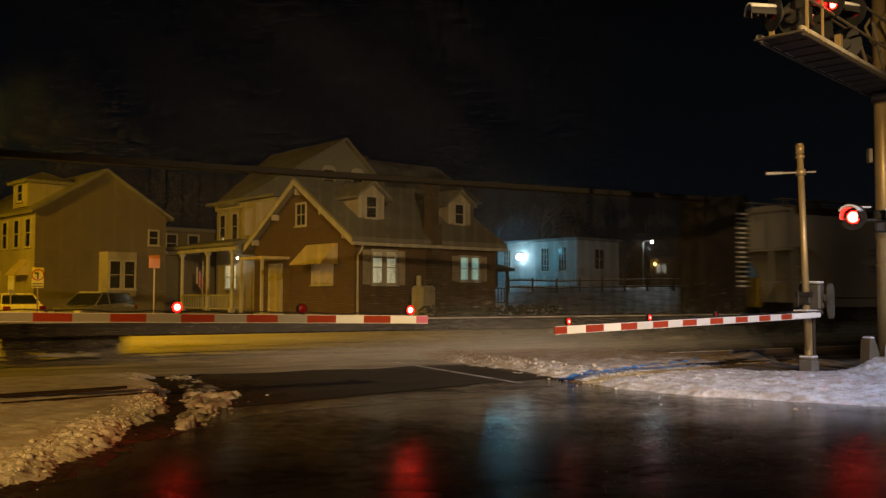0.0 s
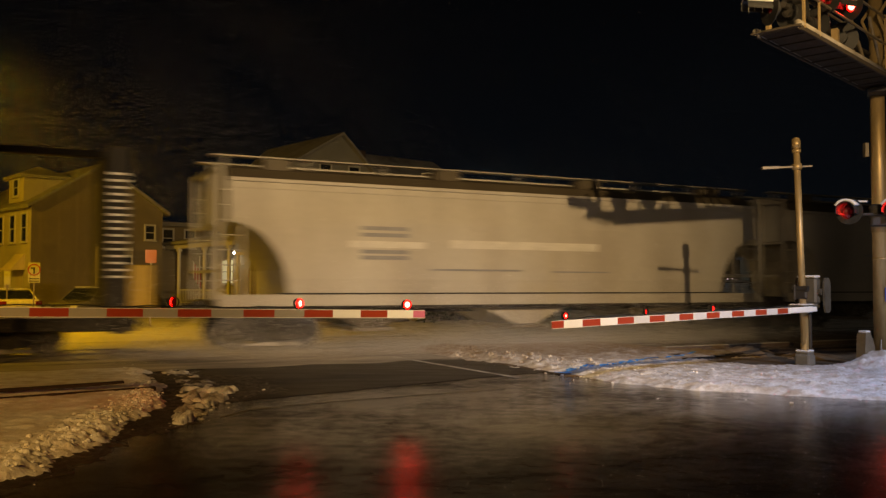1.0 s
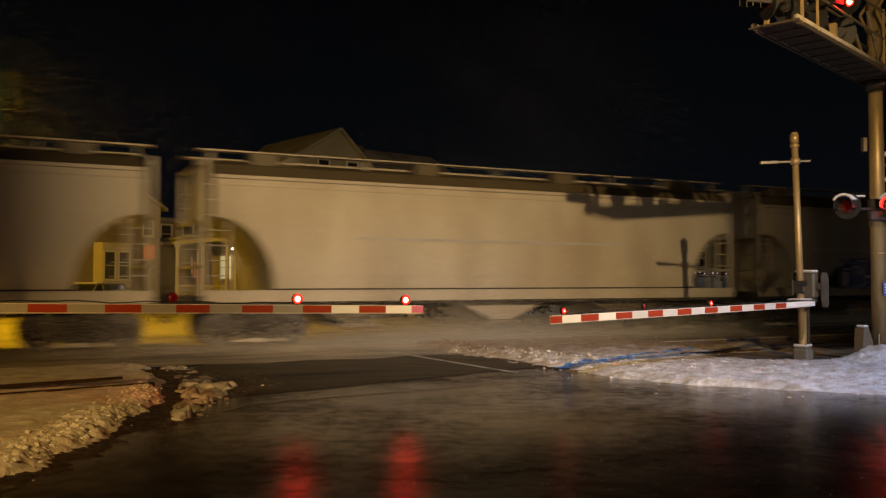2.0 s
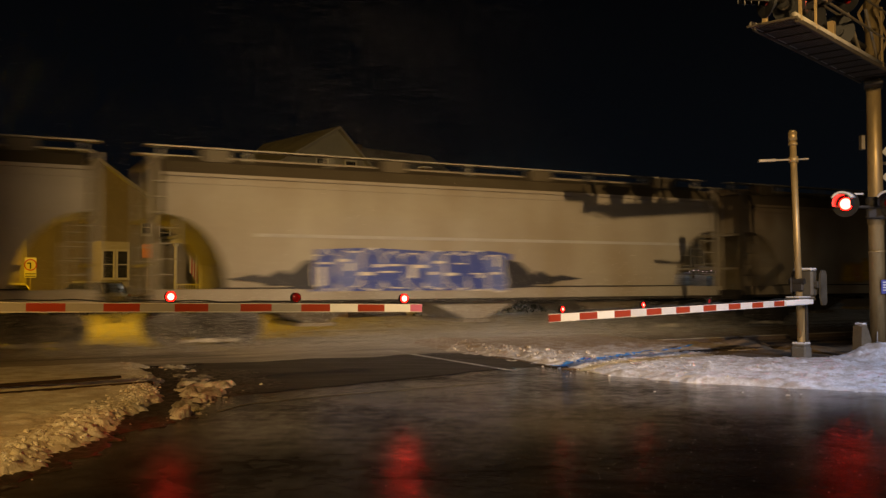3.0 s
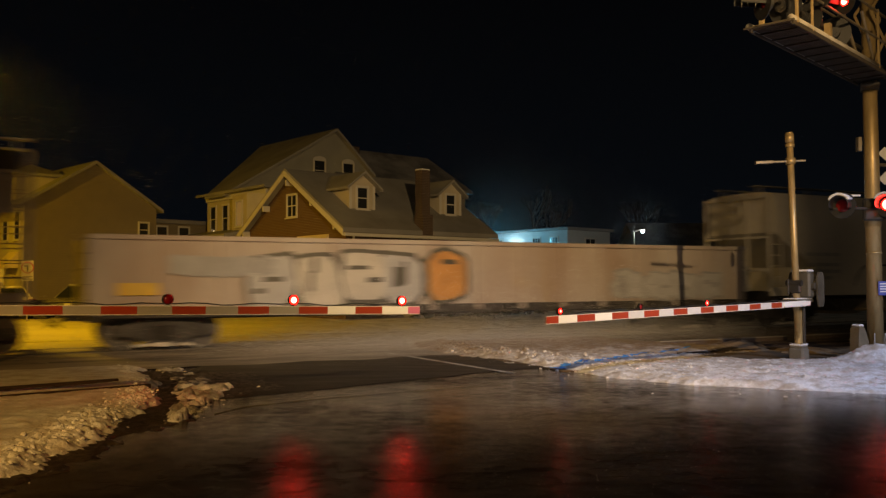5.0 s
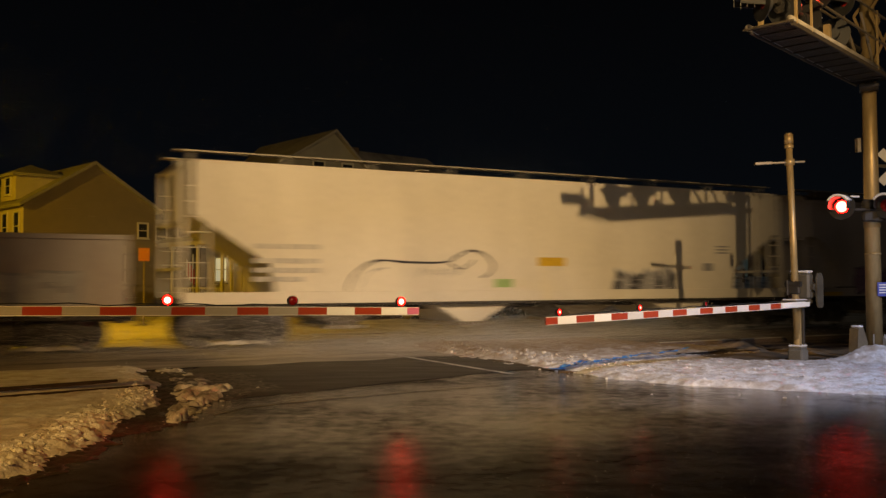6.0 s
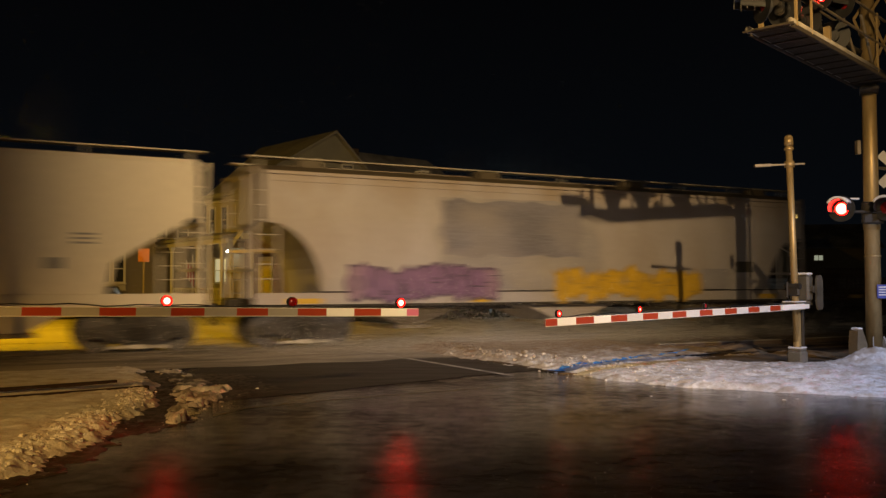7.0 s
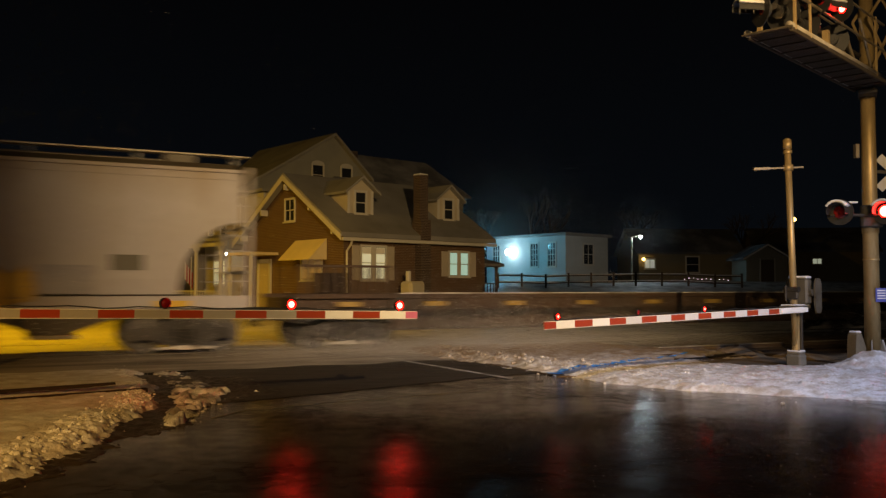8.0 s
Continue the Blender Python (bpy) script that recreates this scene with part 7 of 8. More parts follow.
# house with the front porch, left of the cottage
ph = empty("porch_house", pose(-9.46, 46.76, 0, 0, 0, GRID), "cream two-storey house with a columned front porch", "house")
bm = bmesh.new()
walls(bm, 0, 9.0, 0, 7.0, 0, 6.75)
part("wall", bm, MAT["siding_cream"], ph)
bm = bmesh.new()
hip_roof(bm, 0, 9.0, 0, 7.0, 6.75, 7.2, 0.5)
part("roof", bm, MAT["snow_roof"], ph, "snow-dusted hip roof")
bm = bmesh.new()
box(bm, -0.12, 0.0, 0, 7.0, 6.35, 6.65)
part("frieze_board", bm, MAT["trim"], ph)
for y in (6.2, 4.7):
    window(ph, SIDE(y, 4.6), 0.62, 1.45, "window_dark", 2, 1)
# bay at the near corner
bm = bmesh.new()
prism(bm, [(0.0, 0.2), (-0.8, 0.8), (-0.8, 2.4), (0.0, 3.0)], "z", 3.6, 6.4)
bay = part("bay", bm, MAT["siding_cream"], ph, "shallow upper bay")
window(bay, pose(-0.8, 1.6, 4.7, 0, 0, -90), 0.6, 1.3, "window_dim", 2, 1)
bm = bmesh.new()
prism(bm, [(-2.75, 3.95), (-2.75, 4.12), (0.0, 4.62), (0.0, 4.45)], "y", -0.4, 9.8)
part("porch_roof", bm, MAT["snow_roof"], ph, "snowy lean-to porch roof")
bm = bmesh.new()
box(bm, -2.55, -2.40, -0.3, 9.6, 3.72, 3.96)
part("porch_beam", bm, MAT["trim"], ph)
for y in (0.2, 3.0, 6.2, 9.3):
    bm = bmesh.new()
    bar(bm, (-2.47, y, 0.5), (-2.47, y, 3.72), 0.10, 10)
    box(bm, -2.61, -2.33, y - 0.14, y + 0.14, 0.5, 0.75)
    box(bm, -2.60, -2.34, y - 0.13, y + 0.13, 3.56, 3.72)
    part("porch_column", bm, MAT["trim"], ph, "white turned porch column")
bm = bmesh.new()
box(bm, -2.7, 0, -0.3, 9.5, 0, 0.5)
part("porch_floor", bm, MAT["wood_dark"], ph)
for y0, y1 in ((0.35, 2.85), (3.15, 6.05)):
    bm = bmesh.new()
    box(bm, -2.5, -2.44, y0, y1, 1.35, 1.42)
    box(bm, -2.5, -2.44, y0, y1, 0.65, 0.71)
    for k in range(14):
        yy = y0 + (k + 0.5) * (y1 - y0) / 14
        box(bm, -2.485, -2.455, yy - 0.02, yy + 0.02, 0.7, 1.36)
    part("porch_rail", bm, MAT["trim"], ph)
window(ph, SIDE(5.1, 1.75), 1.35, 1.35, "window_lit", 2, 2)
bm = bmesh.new()
box(bm, -0.05, 0, 2.6, 3.5, 0.5, 2.6)
part("door", bm, MAT["door_wood"], ph)
bm = bmesh.new()
bmesh.ops.create_icosphere(bm, subdivisions=2, radius=0.075, matrix=pose(-0.6, 3.2, 3.45))
part("porch_lamp", bm, MAT["porch_light"], ph, "lit porch lamp")
lamp("porch_bulb", (-9.46 + (-0.75) * 0.749 - 4.0 * 0.663, 46.76 + (-0.75) * 0.663 + 4.0 * 0.749, 3.0), 9, (1.0, 0.86, 0.6), 0.1)

# small flag on a pole at the porch
fl = empty("porch_flag", pose(-14.2, 49.6, 0, 0, 0, GRID), "striped flag hanging from a porch pole", "flag")
bm = bmesh.new()
bar(bm, (0, 0, 0.5), (0, 0, 3.3), 0.04, 8)
bar(bm, (0, 0, 2.3), (-0.5, -0.2, 3.0), 0.02, 6)
part("pole", bm, MAT["trim"], fl)
for k in range(6):
    bm = bmesh.new()
    prism(bm, [(-0.48 + 0.08 * k, 2.95 - 0.9 - 0.1 * k), (-0.40 + 0.08 * k, 2.9 - 0.9 - 0.1 * k), (-0.40 + 0.08 * k, 2.9 - 0.1 * k), (-0.48 + 0.08 * k, 2.95 - 0.1 * k)], "y", -0.2 - 0.02 * (k % 2), -0.17 - 0.02 * (k % 2))
    part("flag_fold", bm, MAT["red_arm"] if k % 2 else MAT["trim"], fl)

# corner house at the street
ch_ = empty("corner_house", pose(-21.3, 44.4, 0, 0, 0, 45), "tan corner house with gable end and bay window", "house")
bm = bmesh.new()
walls(bm, 0, 7.1, 0, 12.0, 0, 5.75, 8.0, "y")
part("wall", bm, MAT["siding_tan"], ch_)
bm = bmesh.new()
gable_roof(bm, 0, 7.1, 0, 12.0, 5.75, 8.0, "y", 0.3, 0.18)
part("roof", bm, MAT["snow_roof"], ch_)
bm = bmesh.new()
box(bm, -0.035, -0.004, 0.0, 12.0, 0, 5.6)
part("front_face", bm, MAT["siding_cream"], ch_, "cream street front")
for y in (0.9, 2.6, 4.4, 6.2):
    window(ch_, pose(-0.035, y, 3.9, 0, 0, -90), 0.7, 1.4, "window_dark", 2, 1)
for y in (3.2, 5.4):
    window(ch_, pose(-0.035, y, 1.1, 0, 0, -90), 0.7, 1.5, "window_dim", 2, 1)
bm = bmesh.new()
box(bm, -0.06, -0.04, 1.0, 1.9, 0.2, 2.4)
part("door", bm, MAT["door_wood"], ch_)
awning(ch_, pose(-0.035, 1.45, 2.45, 0, 0, -90), 1.5, 0.8, 0.7)
bm = bmesh.new()
walls(bm, -0.0, 2.2, 1.2, 3.4, 6.0, 7.35)
dm = part("dormer", bm, MAT["siding_cream"], ch_)
bm = bmesh.new()
hip_roof(bm, -0.0, 2.2, 1.2, 3.4, 7.35, 8.0, 0.25)
part("dormer_roof", bm, MAT["snow_roof"], dm)
window(dm, pose(0.0, 2.3, 6.35, 0, 0, -90), 0.7, 0.85, "window_dark", 2, 1)
bm = bmesh.new()
prism(bm, [(3.3, 0.0), (3.55, -0.55), (5.15, -0.55), (5.4, 0.0)], "z", 1.3, 3.7)
bay = part("bay_window", bm, MAT["siding_cream"], ch_, "projecting bay window")
for x in (3.95, 4.75):
    window(bay, pose(x, -0.55, 1.75), 0.55, 1.45, "window_dark", 2, 1)
window(ch_, FRONT(6.35, 4.2), 0.5, 0.75, "window_dark", 2, 1)
# rear wing
bm = bmesh.new()
walls(bm, 7.1, 15.0, 1.5, 7.0, 0, 5.1)
part("rear_wing", bm, MAT["siding_tan"], ch_)
bm = bmesh.new()
box(bm, 7.0, 15.2, 1.3, 7.2, 5.1, 5.35, 0.03)
part("rear_roof", bm, MAT["snow_roof"], ch_)
for x in (8.2, 9.6, 12.4):
    window(ch_, pose(x, 1.5, 3.9), 0.6, 1.0, "window_dark", 2, 1)

# dark house behind the cottage
dh = empty("dark_house", pose(-4.7, 60.0, 0, 0, 0, GRID), "unlit house with a steep hipped roof", "house")
bm = bmesh.new()
walls(bm, -5.0, 5.7, -2.8, 2.8, 0, 7.9)
part("wall", bm, MAT["siding_tan"], dh)
bm = bmesh.new()
hip_roof(bm, -5.0, 5.7, -2.8, 2.8, 7.9, 10.55, 0.4, 1.5)
part("roof", bm, MAT["roof_dark"], dh)

# ---------------------------------------------------------------- rising ground to the right and the pale hall


def rise(x, y):
    def ss(v):
        v = min(max(v, 0.0), 1.0)
        return v * v * (3 - 2 * v)
    return 2.1 * ss((x - 0.5) / 3.5) * ss((y - 44.0) / 18.0) + 0.05 * fbm(x, y, 0.3, 3, 31.0) - 0.06


grid("bank", -4, 70, 40, 110, 1.0, rise, MAT["snow_dirty"], "snowy bank rising to the houses", "bank")

wh = empty("pale_hall", pose(9.07, 65.0, 2.05, 0, 0, GRID), "white clapboard hall lit by a bright wall lamp", "building")
bm = bmesh.new()
walls(bm, 0, 5.0, 0, 8.3, -1.0, 3.4)
part("wall", bm, MAT["siding_white"], wh)
bm = bmesh.new()
box(bm, -0.25, 5.25, -0.25, 8.55, 3.4, 3.62, 0.04)
part("roof", bm, MAT["snow_roof"], wh, "flat snow-covered roof")
for y in (1.35, 3.1, 7.2):
    window(wh, SIDE(y, 1.15), 0.75, 1.75, "window_dark", 4, 3)
window(wh, FRONT(2.6, 1.3), 1.1, 1.5, "window_dark", 2, 2)
bm = bmesh.new()
bmesh.ops.create_icosphere(bm, subdivisions=3, radius=0.25, matrix=pose(-0.5, 5.4, 2.3))
part("wall_lamp", bm, MAT["cold_globe"], wh, "bright cold wall lamp", True)
bm = bmesh.new()
hose(bm, [(0, 5.4, 2.5), (-0.2, 5.4, 2.66), (-0.4, 5.4, 2.64), (-0.5, 5.4, 2.5)], 0.035, 6)
part("lamp_bracket", bm, MAT["dark_steel"], wh)


def split_fence(x0, y0, x1, y1, n):
    f = empty("rail_fence", pose(0, 0, 0), "weathered rail fence with snow on its rails", "fence")
    for k in range(n + 1):
        x, y = x0 + (x1 - x0) * k / n, y0 + (y1 - y0) * k / n
        bm = bmesh.new()
        z = rise(x, y)
        box(bm, x - 0.06, x + 0.06, y - 0.06, y + 0.06, z - 0.2, z + 0.90)
        part("post", bm, MAT["wood_dark"], f)
        if k < n:
            xb, yb = x0 + (x1 - x0) * (k + 1) / n, y0 + (y1 - y0) * (k + 1) / n
            zb = rise(xb, yb)
            for h in (0.28, 0.72):
                bm = bmesh.new()
                bar(bm, (x, y, z + h), (xb, yb, zb + h), 0.05, 6)
                rl = part("rail", bm, MAT["wood_dark"], f)
                bm = bmesh.new()
                bar(bm, (x, y, z + h + 0.055), (xb, yb, zb + h + 0.055), 0.035, 5)
                part("rail_snow", bm, MAT["snow"], rl)


split_fence(3.6, 57.5, 6.6, 56.5, 2)
split_fence(6.6, 56.5, 12.6, 57.5, 4)
split_fence(12.6, 57.5, 19.2, 56.5, 4)

# string of small lights along the fence
sl = empty("string_lights", pose(15.6, 56.75, rise(16.5, 56.8) + 0.5), "string of small pinkish lights along the fence", "string lights")
bm = bmesh.new()
hose(bm, [(0.28 * k, 0.02 * math.sin(k * 1.7), 0.10 * abs(math.sin(k * 0.9)) - 0.012 * k) for k in range(11)], 0.008, 5)
part("wire", bm, MAT["black"], sl)
MAT["bulb"] = glow("pinkish_bulb", (1.0, 0.72, 0.80), 2.6)
for k in range(11):
    bm = bmesh.new()
    bmesh.ops.create_icosphere(bm, subdivisions=1, radius=0.028, matrix=pose(0.28 * k, 0.02 * math.sin(k * 1.7), 0.10 * abs(math.sin(k * 0.9)) - 0.012 * k - 0.02))
    part("bulb", bm, MAT["bulb"], sl)

# lamp post in the yard
lp_ = empty("yard_lamp_post", pose(12.9, 60.0, rise(12.9, 60.0)), "slim yard lamp post with a white light", "lamp post")
bm = bmesh.new()
bar(bm, (0, 0, -0.2), (0, 0, 3.05), 0.06, 8)
bar(bm, (0, 0, 3.05), (0.5, -0.1, 3.2), 0.04, 8)
part("pole", bm, MAT["steel"], lp_)
bm = bmesh.new()
box(bm, 0.4, 0.75, -0.22, 0.02, 3.12, 3.22, 0.03)
part("lamp_head", bm, MAT["steel"], lp_)
bm = bmesh.new()
bmesh.ops.create_icosphere(bm, subdivisions=2, radius=0.12, matrix=pose(0.58, -0.1, 3.06))
part("lamp_glass", bm, MAT["yard_globe"], lp_, "bright white lamp glass")

# small dark houses and a shed further right


def plain_house(x, y, w, d, ze, zp, turn, wall, roof, label, axis="x"):
    h = empty("house", pose(x, y, rise(x, y) - 0.1, 0, 0, turn), label, "house")
    bm = bmesh.new()
    walls(bm, 0, w, 0, d, -0.5, ze, zp, axis)
    part("wall", bm, wall, h)
    bm = bmesh.new()
    gable_roof(bm, 0, w, 0, d, ze, zp, axis, 0.3, 0.15)
    part("roof", bm, roof, h)
    return h


h = plain_house(15.6, 70.0, 8.5, 6, 2.5, 4.4, 5, MAT["siding_tan"], MAT["roof_dark"], "low dark house with a lit entrance lamp")
window(h, FRONT(0.9, 1.2), 0.8, 0.7, "window_dim2", 1, 2)
bm = bmesh.new()
bmesh.ops.create_icosphere(bm, subdivisions=1, radius=0.15, matrix=pose(0.3, -0.3, 1.9))
part("entrance_lamp", bm, MAT["warm_globe"], h, "yellow entrance lamp")
window(h, FRONT(4.4, 0.9), 1.0, 1.2, "window_dark", 2, 1)
s_ = plain_house(20.7, 60.0, 2.8, 3, 1.75, 2.55, 0, MAT["siding_grey"], MAT["roof_dark"], "small garden shed with pale trim along its gable", "y")
for a, b in (((-0.3, 1.62), (1.4, 2.62)), ((1.4, 2.62), (3.1, 1.62))):
    bm = bmesh.new()
    prism(bm, [(a[0], a[1] - 0.07), (b[0], b[1] - 0.07), (b[0], b[1] + 0.06), (a[0], a[1] + 0.06)], "y", -0.34, -0.305)
    part("rake_trim", bm, MAT["snow"], s_, "snowy pale rake trim")
bm = bmesh.new()
box(bm, 1.0, 1.9, -0.03, -0.004, 0.1, 1.6)
part("door", bm, MAT["wood_dark"], s_)
for x in (0.92, 1.9):
    bm = bmesh.new()
    box(bm, x, x + 0.08, -0.03, -0.004, 0.1, 1.68)
    part("door_trim", bm, MAT["trim"], s_)
h = plain_house(30.0, 84.0, 11, 7, 3.2, 5.4, -8, MAT["siding_tan"], MAT["roof_dark"], "dark far house with lit windows")
for x in (2.0, 5.5):
    window(h, FRONT(x, 1.9), 0.8, 0.5, "window_lit", 1, 2, sill=False)
fs_ = empty("far_street_lamp", pose(48.0, 120.0, 0.0), "distant yellow street lamp", "street lamp")
bm = bmesh.new()
bar(bm, (0, 0, -0.2), (0, 0, 11.0), 0.1, 6)
part("pole", bm, MAT["steel"], fs_)
bm = bmesh.new()
bmesh.ops.create_icosphere(bm, subdivisions=1, radius=0.3, matrix=pose(0, -0.2, 10.9))
part("lamp_glass", bm, MAT["warm_globe"], fs_)

# bare trees behind the hall


def bare_tree(x, y, height, seed):
    t = empty("bare_tree", pose(x, y, rise(x, y) - 0.1), "leafless winter tree with snowy twigs", "tree", "bare trees")
    rnd = random.Random(seed)
    bm = bmesh.new()
    bt = bmesh.new()

    def grow(p, d, length, r, level):
        q = p + d * length
        bar(bm if level < 2 else bt, p, q, r, 6 if level < 2 else 4, r * 0.65)
        if level >= 5:
            return
        for _ in range(3 if level < 4 else 2):
            e = (d + Vector((rnd.uniform(-0.8, 0.8), rnd.uniform(-0.8, 0.8), rnd.uniform(-0.15, 0.55)))).normalized()
            grow(q, e, length * rnd.uniform(0.6, 0.8), r * 0.6, level + 1)

    grow(Vector((0, 0, 0)), Vector((0, 0, 1)), height * 0.28, height * 0.022, 0)
    part("trunk", bm, MAT["wood_dark"], t)
    part("crown", bt, MAT["wood_dark"], t)


bare_tree(4.0, 78, 9, 1)
bare_tree(8.5, 82, 10, 2)
bare_tree(19.0, 84, 9, 3)
bare_tree(27.0, 78, 8, 4)

# ---------------------------------------------------------------- signs and parked cars across the tracks


def sign(x, y, z, w, h, mat, label, symbol=False):
    s = empty("road_sign", pose(x, y, 0, 0, 0, 22), label, "road sign")
    bm = bmesh.new()
    box(bm, -0.03, 0.03, 0.01, 0.05, 0, z + h / 2)
    part("post", bm, MAT["steel"], s)
    bm = bmesh.new()
    box(bm, -w / 2, w / 2, -0.012, 0.008, z - h / 2, z + h / 2, 0.004)
    part("plate", bm, mat, s)
    if symbol:
        bm = bmesh.new()
        tube(bm, 0.20, 0.25, -0.02, -0.013, 24)
        rg = part("prohibition_ring", bm, MAT["red_arm"], s)
        rg.matrix_basis = pose(0, 0, z + 0.12)
        bm = bmesh.new()
        box(bm, -0.03, 0.03, -0.018, -0.013, z - 0.05, z + 0.22)
        box(bm, -0.13, 0.0, -0.018, -0.013, z + 0.16, z + 0.22)
        part("arrow_symbol", bm, MAT["black"], s)
        for k in range(2):
            bm = bmesh.new()
            box(bm, -0.2, 0.2, -0.016, -0.013, z - 0.28 - 0.1 * k, z - 0.24 - 0.1 * k)
            part("writing_bar", bm, MAT["black"], s)


sign(-11.8, 34.5, 2.75, 0.42, 0.52, material("pink_red_sign", (0.40, 0.15, 0.15), 0.4, vary=0.06), "square red sign on a steel post")
sign(-17.6, 37.0, 2.15, 0.46, 0.85, MAT["trim"], "white turn-prohibition sign on a steel post", True)
sign(-19.5, 38.5, 1.95, 0.25, 0.6, MAT["trim"], "narrow white sign on a steel post")


def parked_car(name, x, y, turn, paint, length, height, wagon, label):
    """A car lofted from cross-sections, with glass, wheels, lamps and a bumper. Local x points forwards."""
    c = empty(name, pose(x, y, 0, 0, 0, turn), label, "car")
    hl, w = length / 2, 0.88
    bm = bmesh.new()
    st = [(-hl, 0.45, 0.85), (-hl + 0.15, 0.3, 1.0), (-hl + 0.9, 0.25, 1.02), (0, 0.25, 0.98), (hl - 1.2, 0.25, 0.95), (hl - 0.3, 0.3, 0.82), (hl, 0.42, 0.65)]
    rings = []
    for sx, z0, z1 in st:
        k = 0.92 if abs(sx) > hl - 0.2 else 1.0
        rings.append([bm.verts.new((sx, yy * w * k, zz)) for yy, zz in ((-0.9, z0), (-1, z0 + 0.15), (-1, z1 - 0.2), (-0.93, z1), (0.93, z1), (1, z1 - 0.2), (1, z0 + 0.15), (0.9, z0))])
    for a, b in zip(rings, rings[1:]):
        for i in range(8):
            bm.faces.new((a[i], a[(i + 1) % 8], b[(i + 1) % 8], b[i]))
    bm.faces.new(rings[0])
    bm.faces.new(rings[-1][::-1])
    part("body", bm, paint, c)
    r0, r1 = (-hl + 0.12, -hl + 0.5) if wagon else (-hl + 0.75, -hl + 1.45)
    f0, f1 = (hl - 1.15, hl - 1.9)
    bm = bmesh.new()
    lo = [bm.verts.new(p) for p in ((r0, -w * 0.93, 0.96), (f0, -w * 0.93, 0.93), (f0, w * 0.93, 0.93), (r0, w * 0.93, 0.96))]
    up = [bm.verts.new(p) for p in ((r1, -w * 0.74, height - 0.05), (f1, -w * 0.74, height - 0.05), (f1, w * 0.74, height - 0.05), (r1, w * 0.74, height - 0.05))]
    for i in range(4):
        bm.faces.new((lo[i], lo[(i + 1) % 4], up[(i + 1) % 4], up[i]))
    bm.faces.new(up)
    part("glass", bm, MAT["window_dark"], c, "dark car windows")
    bm = bmesh.new()
    box(bm, r1 - 0.05, f1 + 0.1, -w * 0.76, w * 0.76, height - 0.06, height, 0.03)
    for sy in (-1, 1):
        for a, b in (((r0, sy * w * 0.93, 0.96), (r1, sy * w * 0.75, height - 0.04)), ((f0, sy * w * 0.93, 0.93), (f1, sy * w * 0.75, height - 0.04)), ((0.0, sy * w * 0.935, 0.95), (0.0, sy * w * 0.76, height - 0.04))):
            bar(bm, a, b, 0.035, 6)
    part("roof", bm, paint, c)
    bm = bmesh.new()
    box(bm, r1, f1, -w * 0.7, w * 0.7, height + 0.002, height + 0.04, 0.02)
    part("roof_snow", bm, MAT["snow"], c, "thin snow on the roof")
    for sx in (-hl + 0.85, hl - 0.85):
        for sy in (-1, 1):
            bm = bmesh.new()
            tube(bm, 0.2, 0.32, -0.1, 0.1, 18)
            wl_ = part("wheel", bm, MAT["black"], c)
            wl_.matrix_basis = pose(sx, sy * (w - 0.08), 0.32)
            bm = bmesh.new()
            tube(bm, 0.0, 0.2, -0.08, 0.08, 12)
            part("rim", bm, MAT["steel"], wl_)
    for sy in (-1, 1):
        bm = bmesh.new()
        box(bm, -hl - 0.01, -hl + 0.12, sy * 0.72 - 0.14, sy * 0.72 + 0.14, 0.72, 0.92, 0.02)
        part("tail_lamp", bm, MAT["red_off"], c)
        bm = bmesh.new()
        box(bm, hl - 0.14, hl + 0.01, sy * 0.66 - 0.16, sy * 0.66 + 0.16, 0.55, 0.70, 0.02)
        part("head_lamp", bm, MAT["trim"], c)
    bm = bmesh.new()
    box(bm, -hl - 0.06, -hl + 0.1, -w * 0.9, w * 0.9, 0.42, 0.60, 0.04)
    part("rear_bumper", bm, paint, c)
    bm = bmesh.new()
    box(bm, -hl - 0.075, -hl - 0.062, -0.22, 0.22, 0.62, 0.73)
    part("number_plate", bm, MAT["trim"], c, "plain plate bar")
    return c


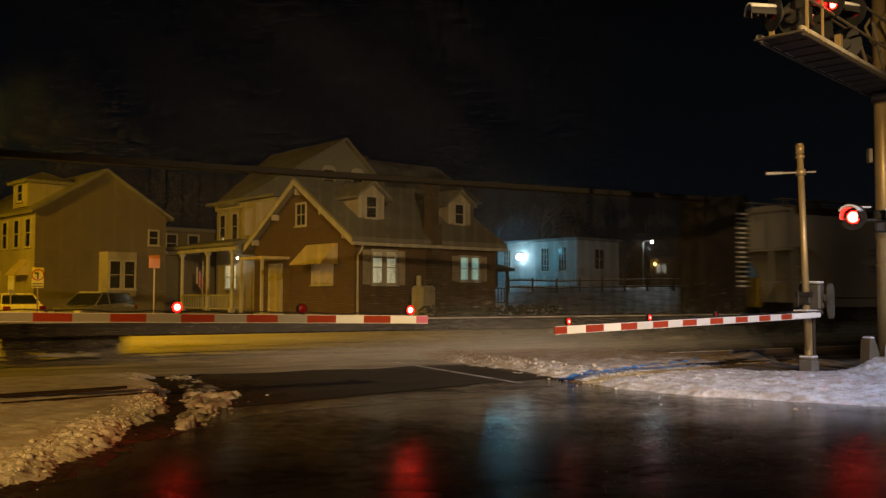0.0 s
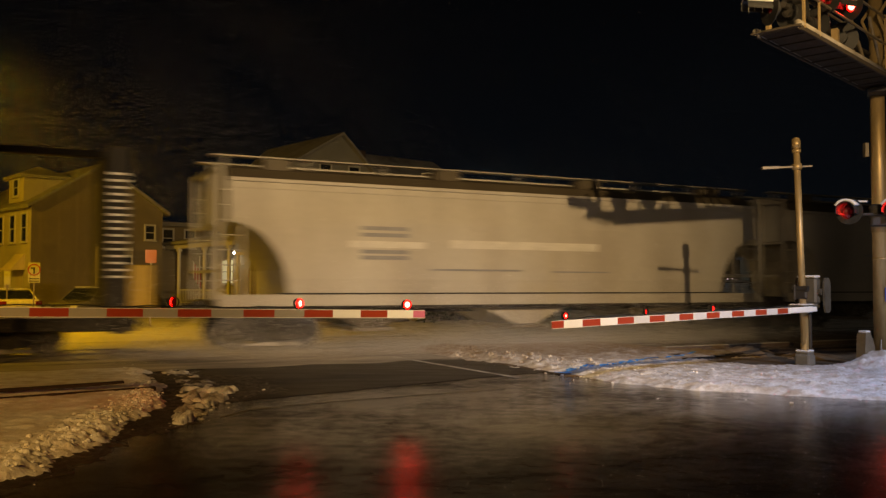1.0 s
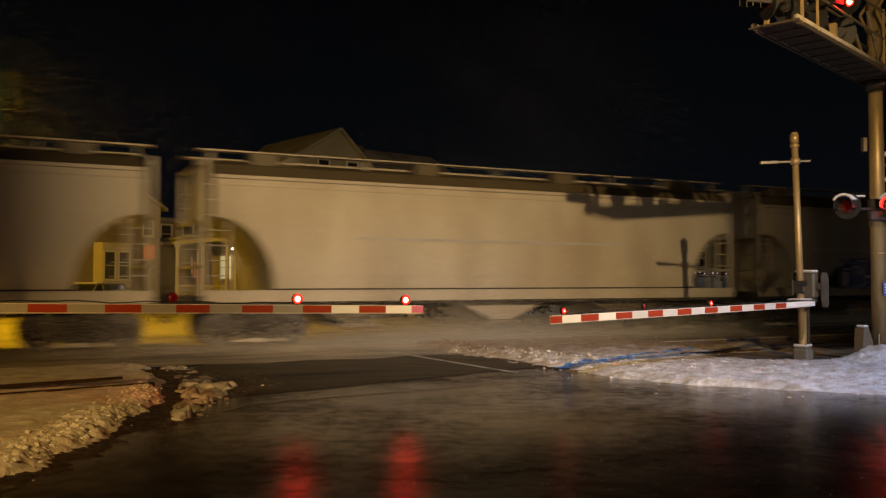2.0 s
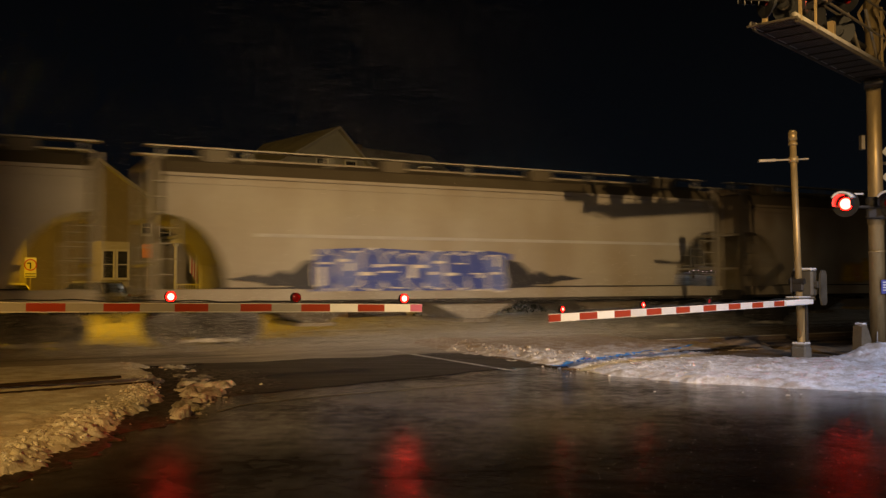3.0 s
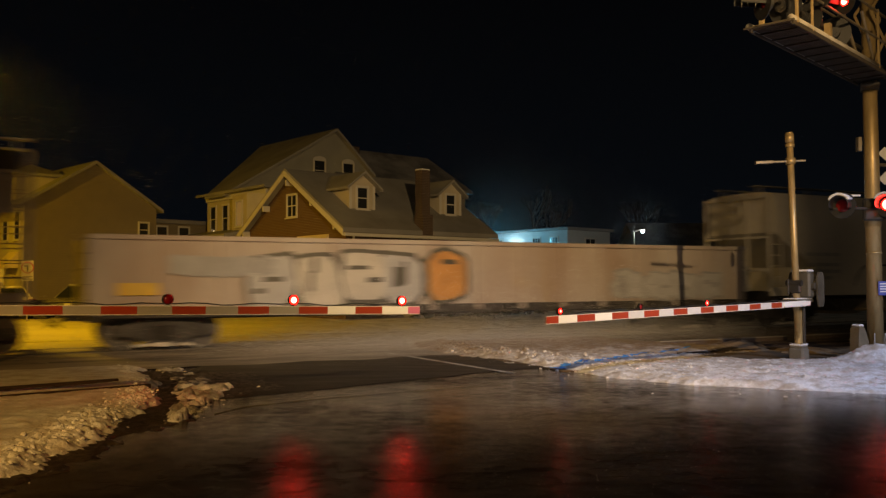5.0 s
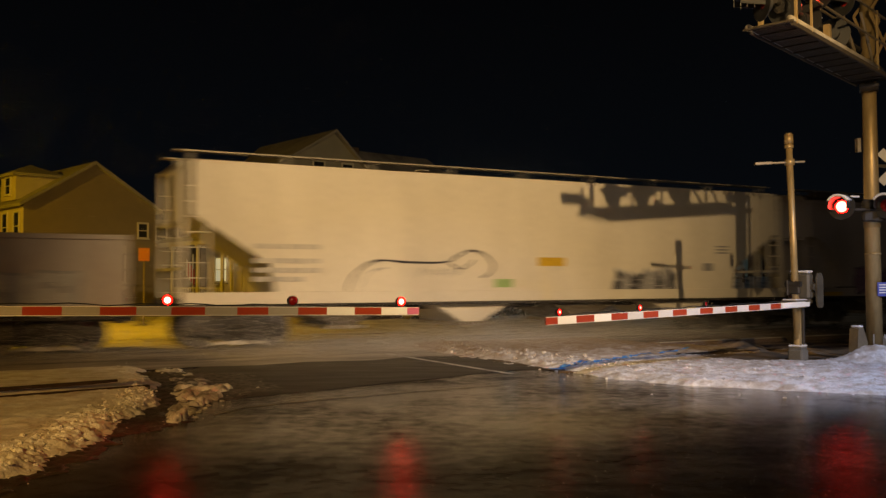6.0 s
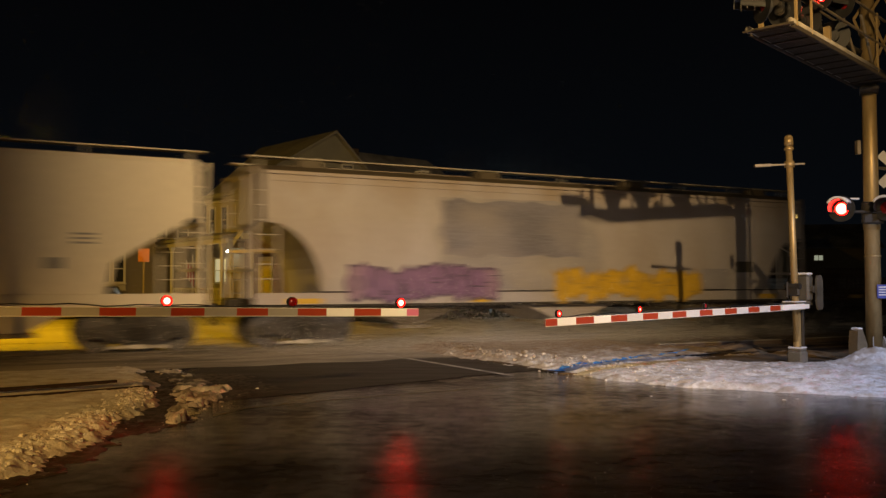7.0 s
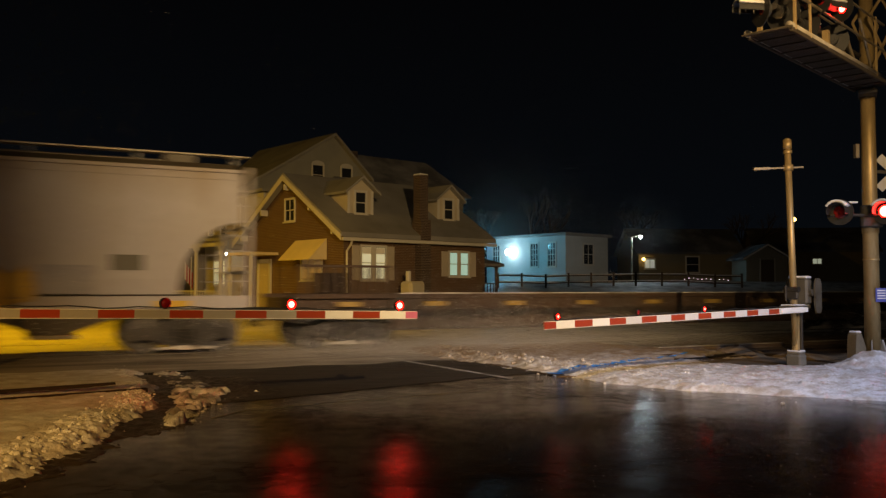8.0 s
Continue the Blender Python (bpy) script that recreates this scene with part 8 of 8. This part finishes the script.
parked_car("sedan", -20.2, 40.2, 128, material("yellow_white_car_paint", (0.74, 0.68, 0.45), 0.25, vary=0.06, coat=0.5, bump=0), 4.5, 1.45, False, "pale sedan parked beside the corner house")
parked_car("estate_car", -17.2, 42.0, 258, material("grey_car_paint", (0.17, 0.16, 0.14), 0.2, vary=0.1, coat=0.6, bump=0), 4.6, 1.52, True, "grey estate car parked with snow on its roof")

# street lamps that light the crossing, out of view


def street_lamp(x, y, z, turn, label):
    s = empty("street_lamp", pose(x, y, 0, 0, 0, turn), label, "street lamp", "street lamps")
    bm = bmesh.new()
    bar(bm, (-1.6, 0, 0), (-1.6, 0, z + 0.3), 0.11, 12, 0.07)
    part("pole", bm, MAT["steel"], s)
    bm = bmesh.new()
    bar(bm, (-1.6, 0, z + 0.2), (-0.2, 0, z + 0.42), 0.04, 8)
    part("arm", bm, MAT["steel"], s)
    bm = bmesh.new()
    box(bm, -0.4, 0.35, -0.16, 0.16, z + 0.3, z + 0.46, 0.05)
    part("head", bm, MAT["steel"], s)


street_lamp(5.85, -6.3, 8.4, 180, "steel flood-light mast with a warm head")
# post for the fill lamp, added out of view along with it
street_lamp(-3.5, -15.6, 6.5, 0, "unseen lamp post added at the fill lamp")
street_lamp(-27.5, 30.7, 8.6, 0, "steel street lamp with an orange head")
street_lamp(-15.3, 26.5, 9.6, 0, "steel street lamp with an orange head")
street_lamp(-6.0, -9.3, 8.0, 0, "steel street lamp with an orange head")

# ---------------------------------------------------------------- movement


def motions():
    """The train rolls by to the left at a steady pace, its wheels turn, and the crossing lamps flash in turn."""
    for car, t_front, length in CARS:
        rows = []
        for k in range(9):
            s = SPEED * (t_front - k) + length / 2
            x, y = along(s, 1.55)
            rows.append((float(k), pose(x, y, 0, 0, 0, THETA)))
        walk(car, rows)
    step = math.degrees(SPEED / FPS / R_WHEEL)
    for ob, rows in MOVES:
        if rows[0] == "roll":
            rows = [(k / FPS, pose(rows[1], 0, R_WHEEL + 0.16, 0, -step * k, 0)) for k in range(241)]
        walk(ob, rows)


motions()
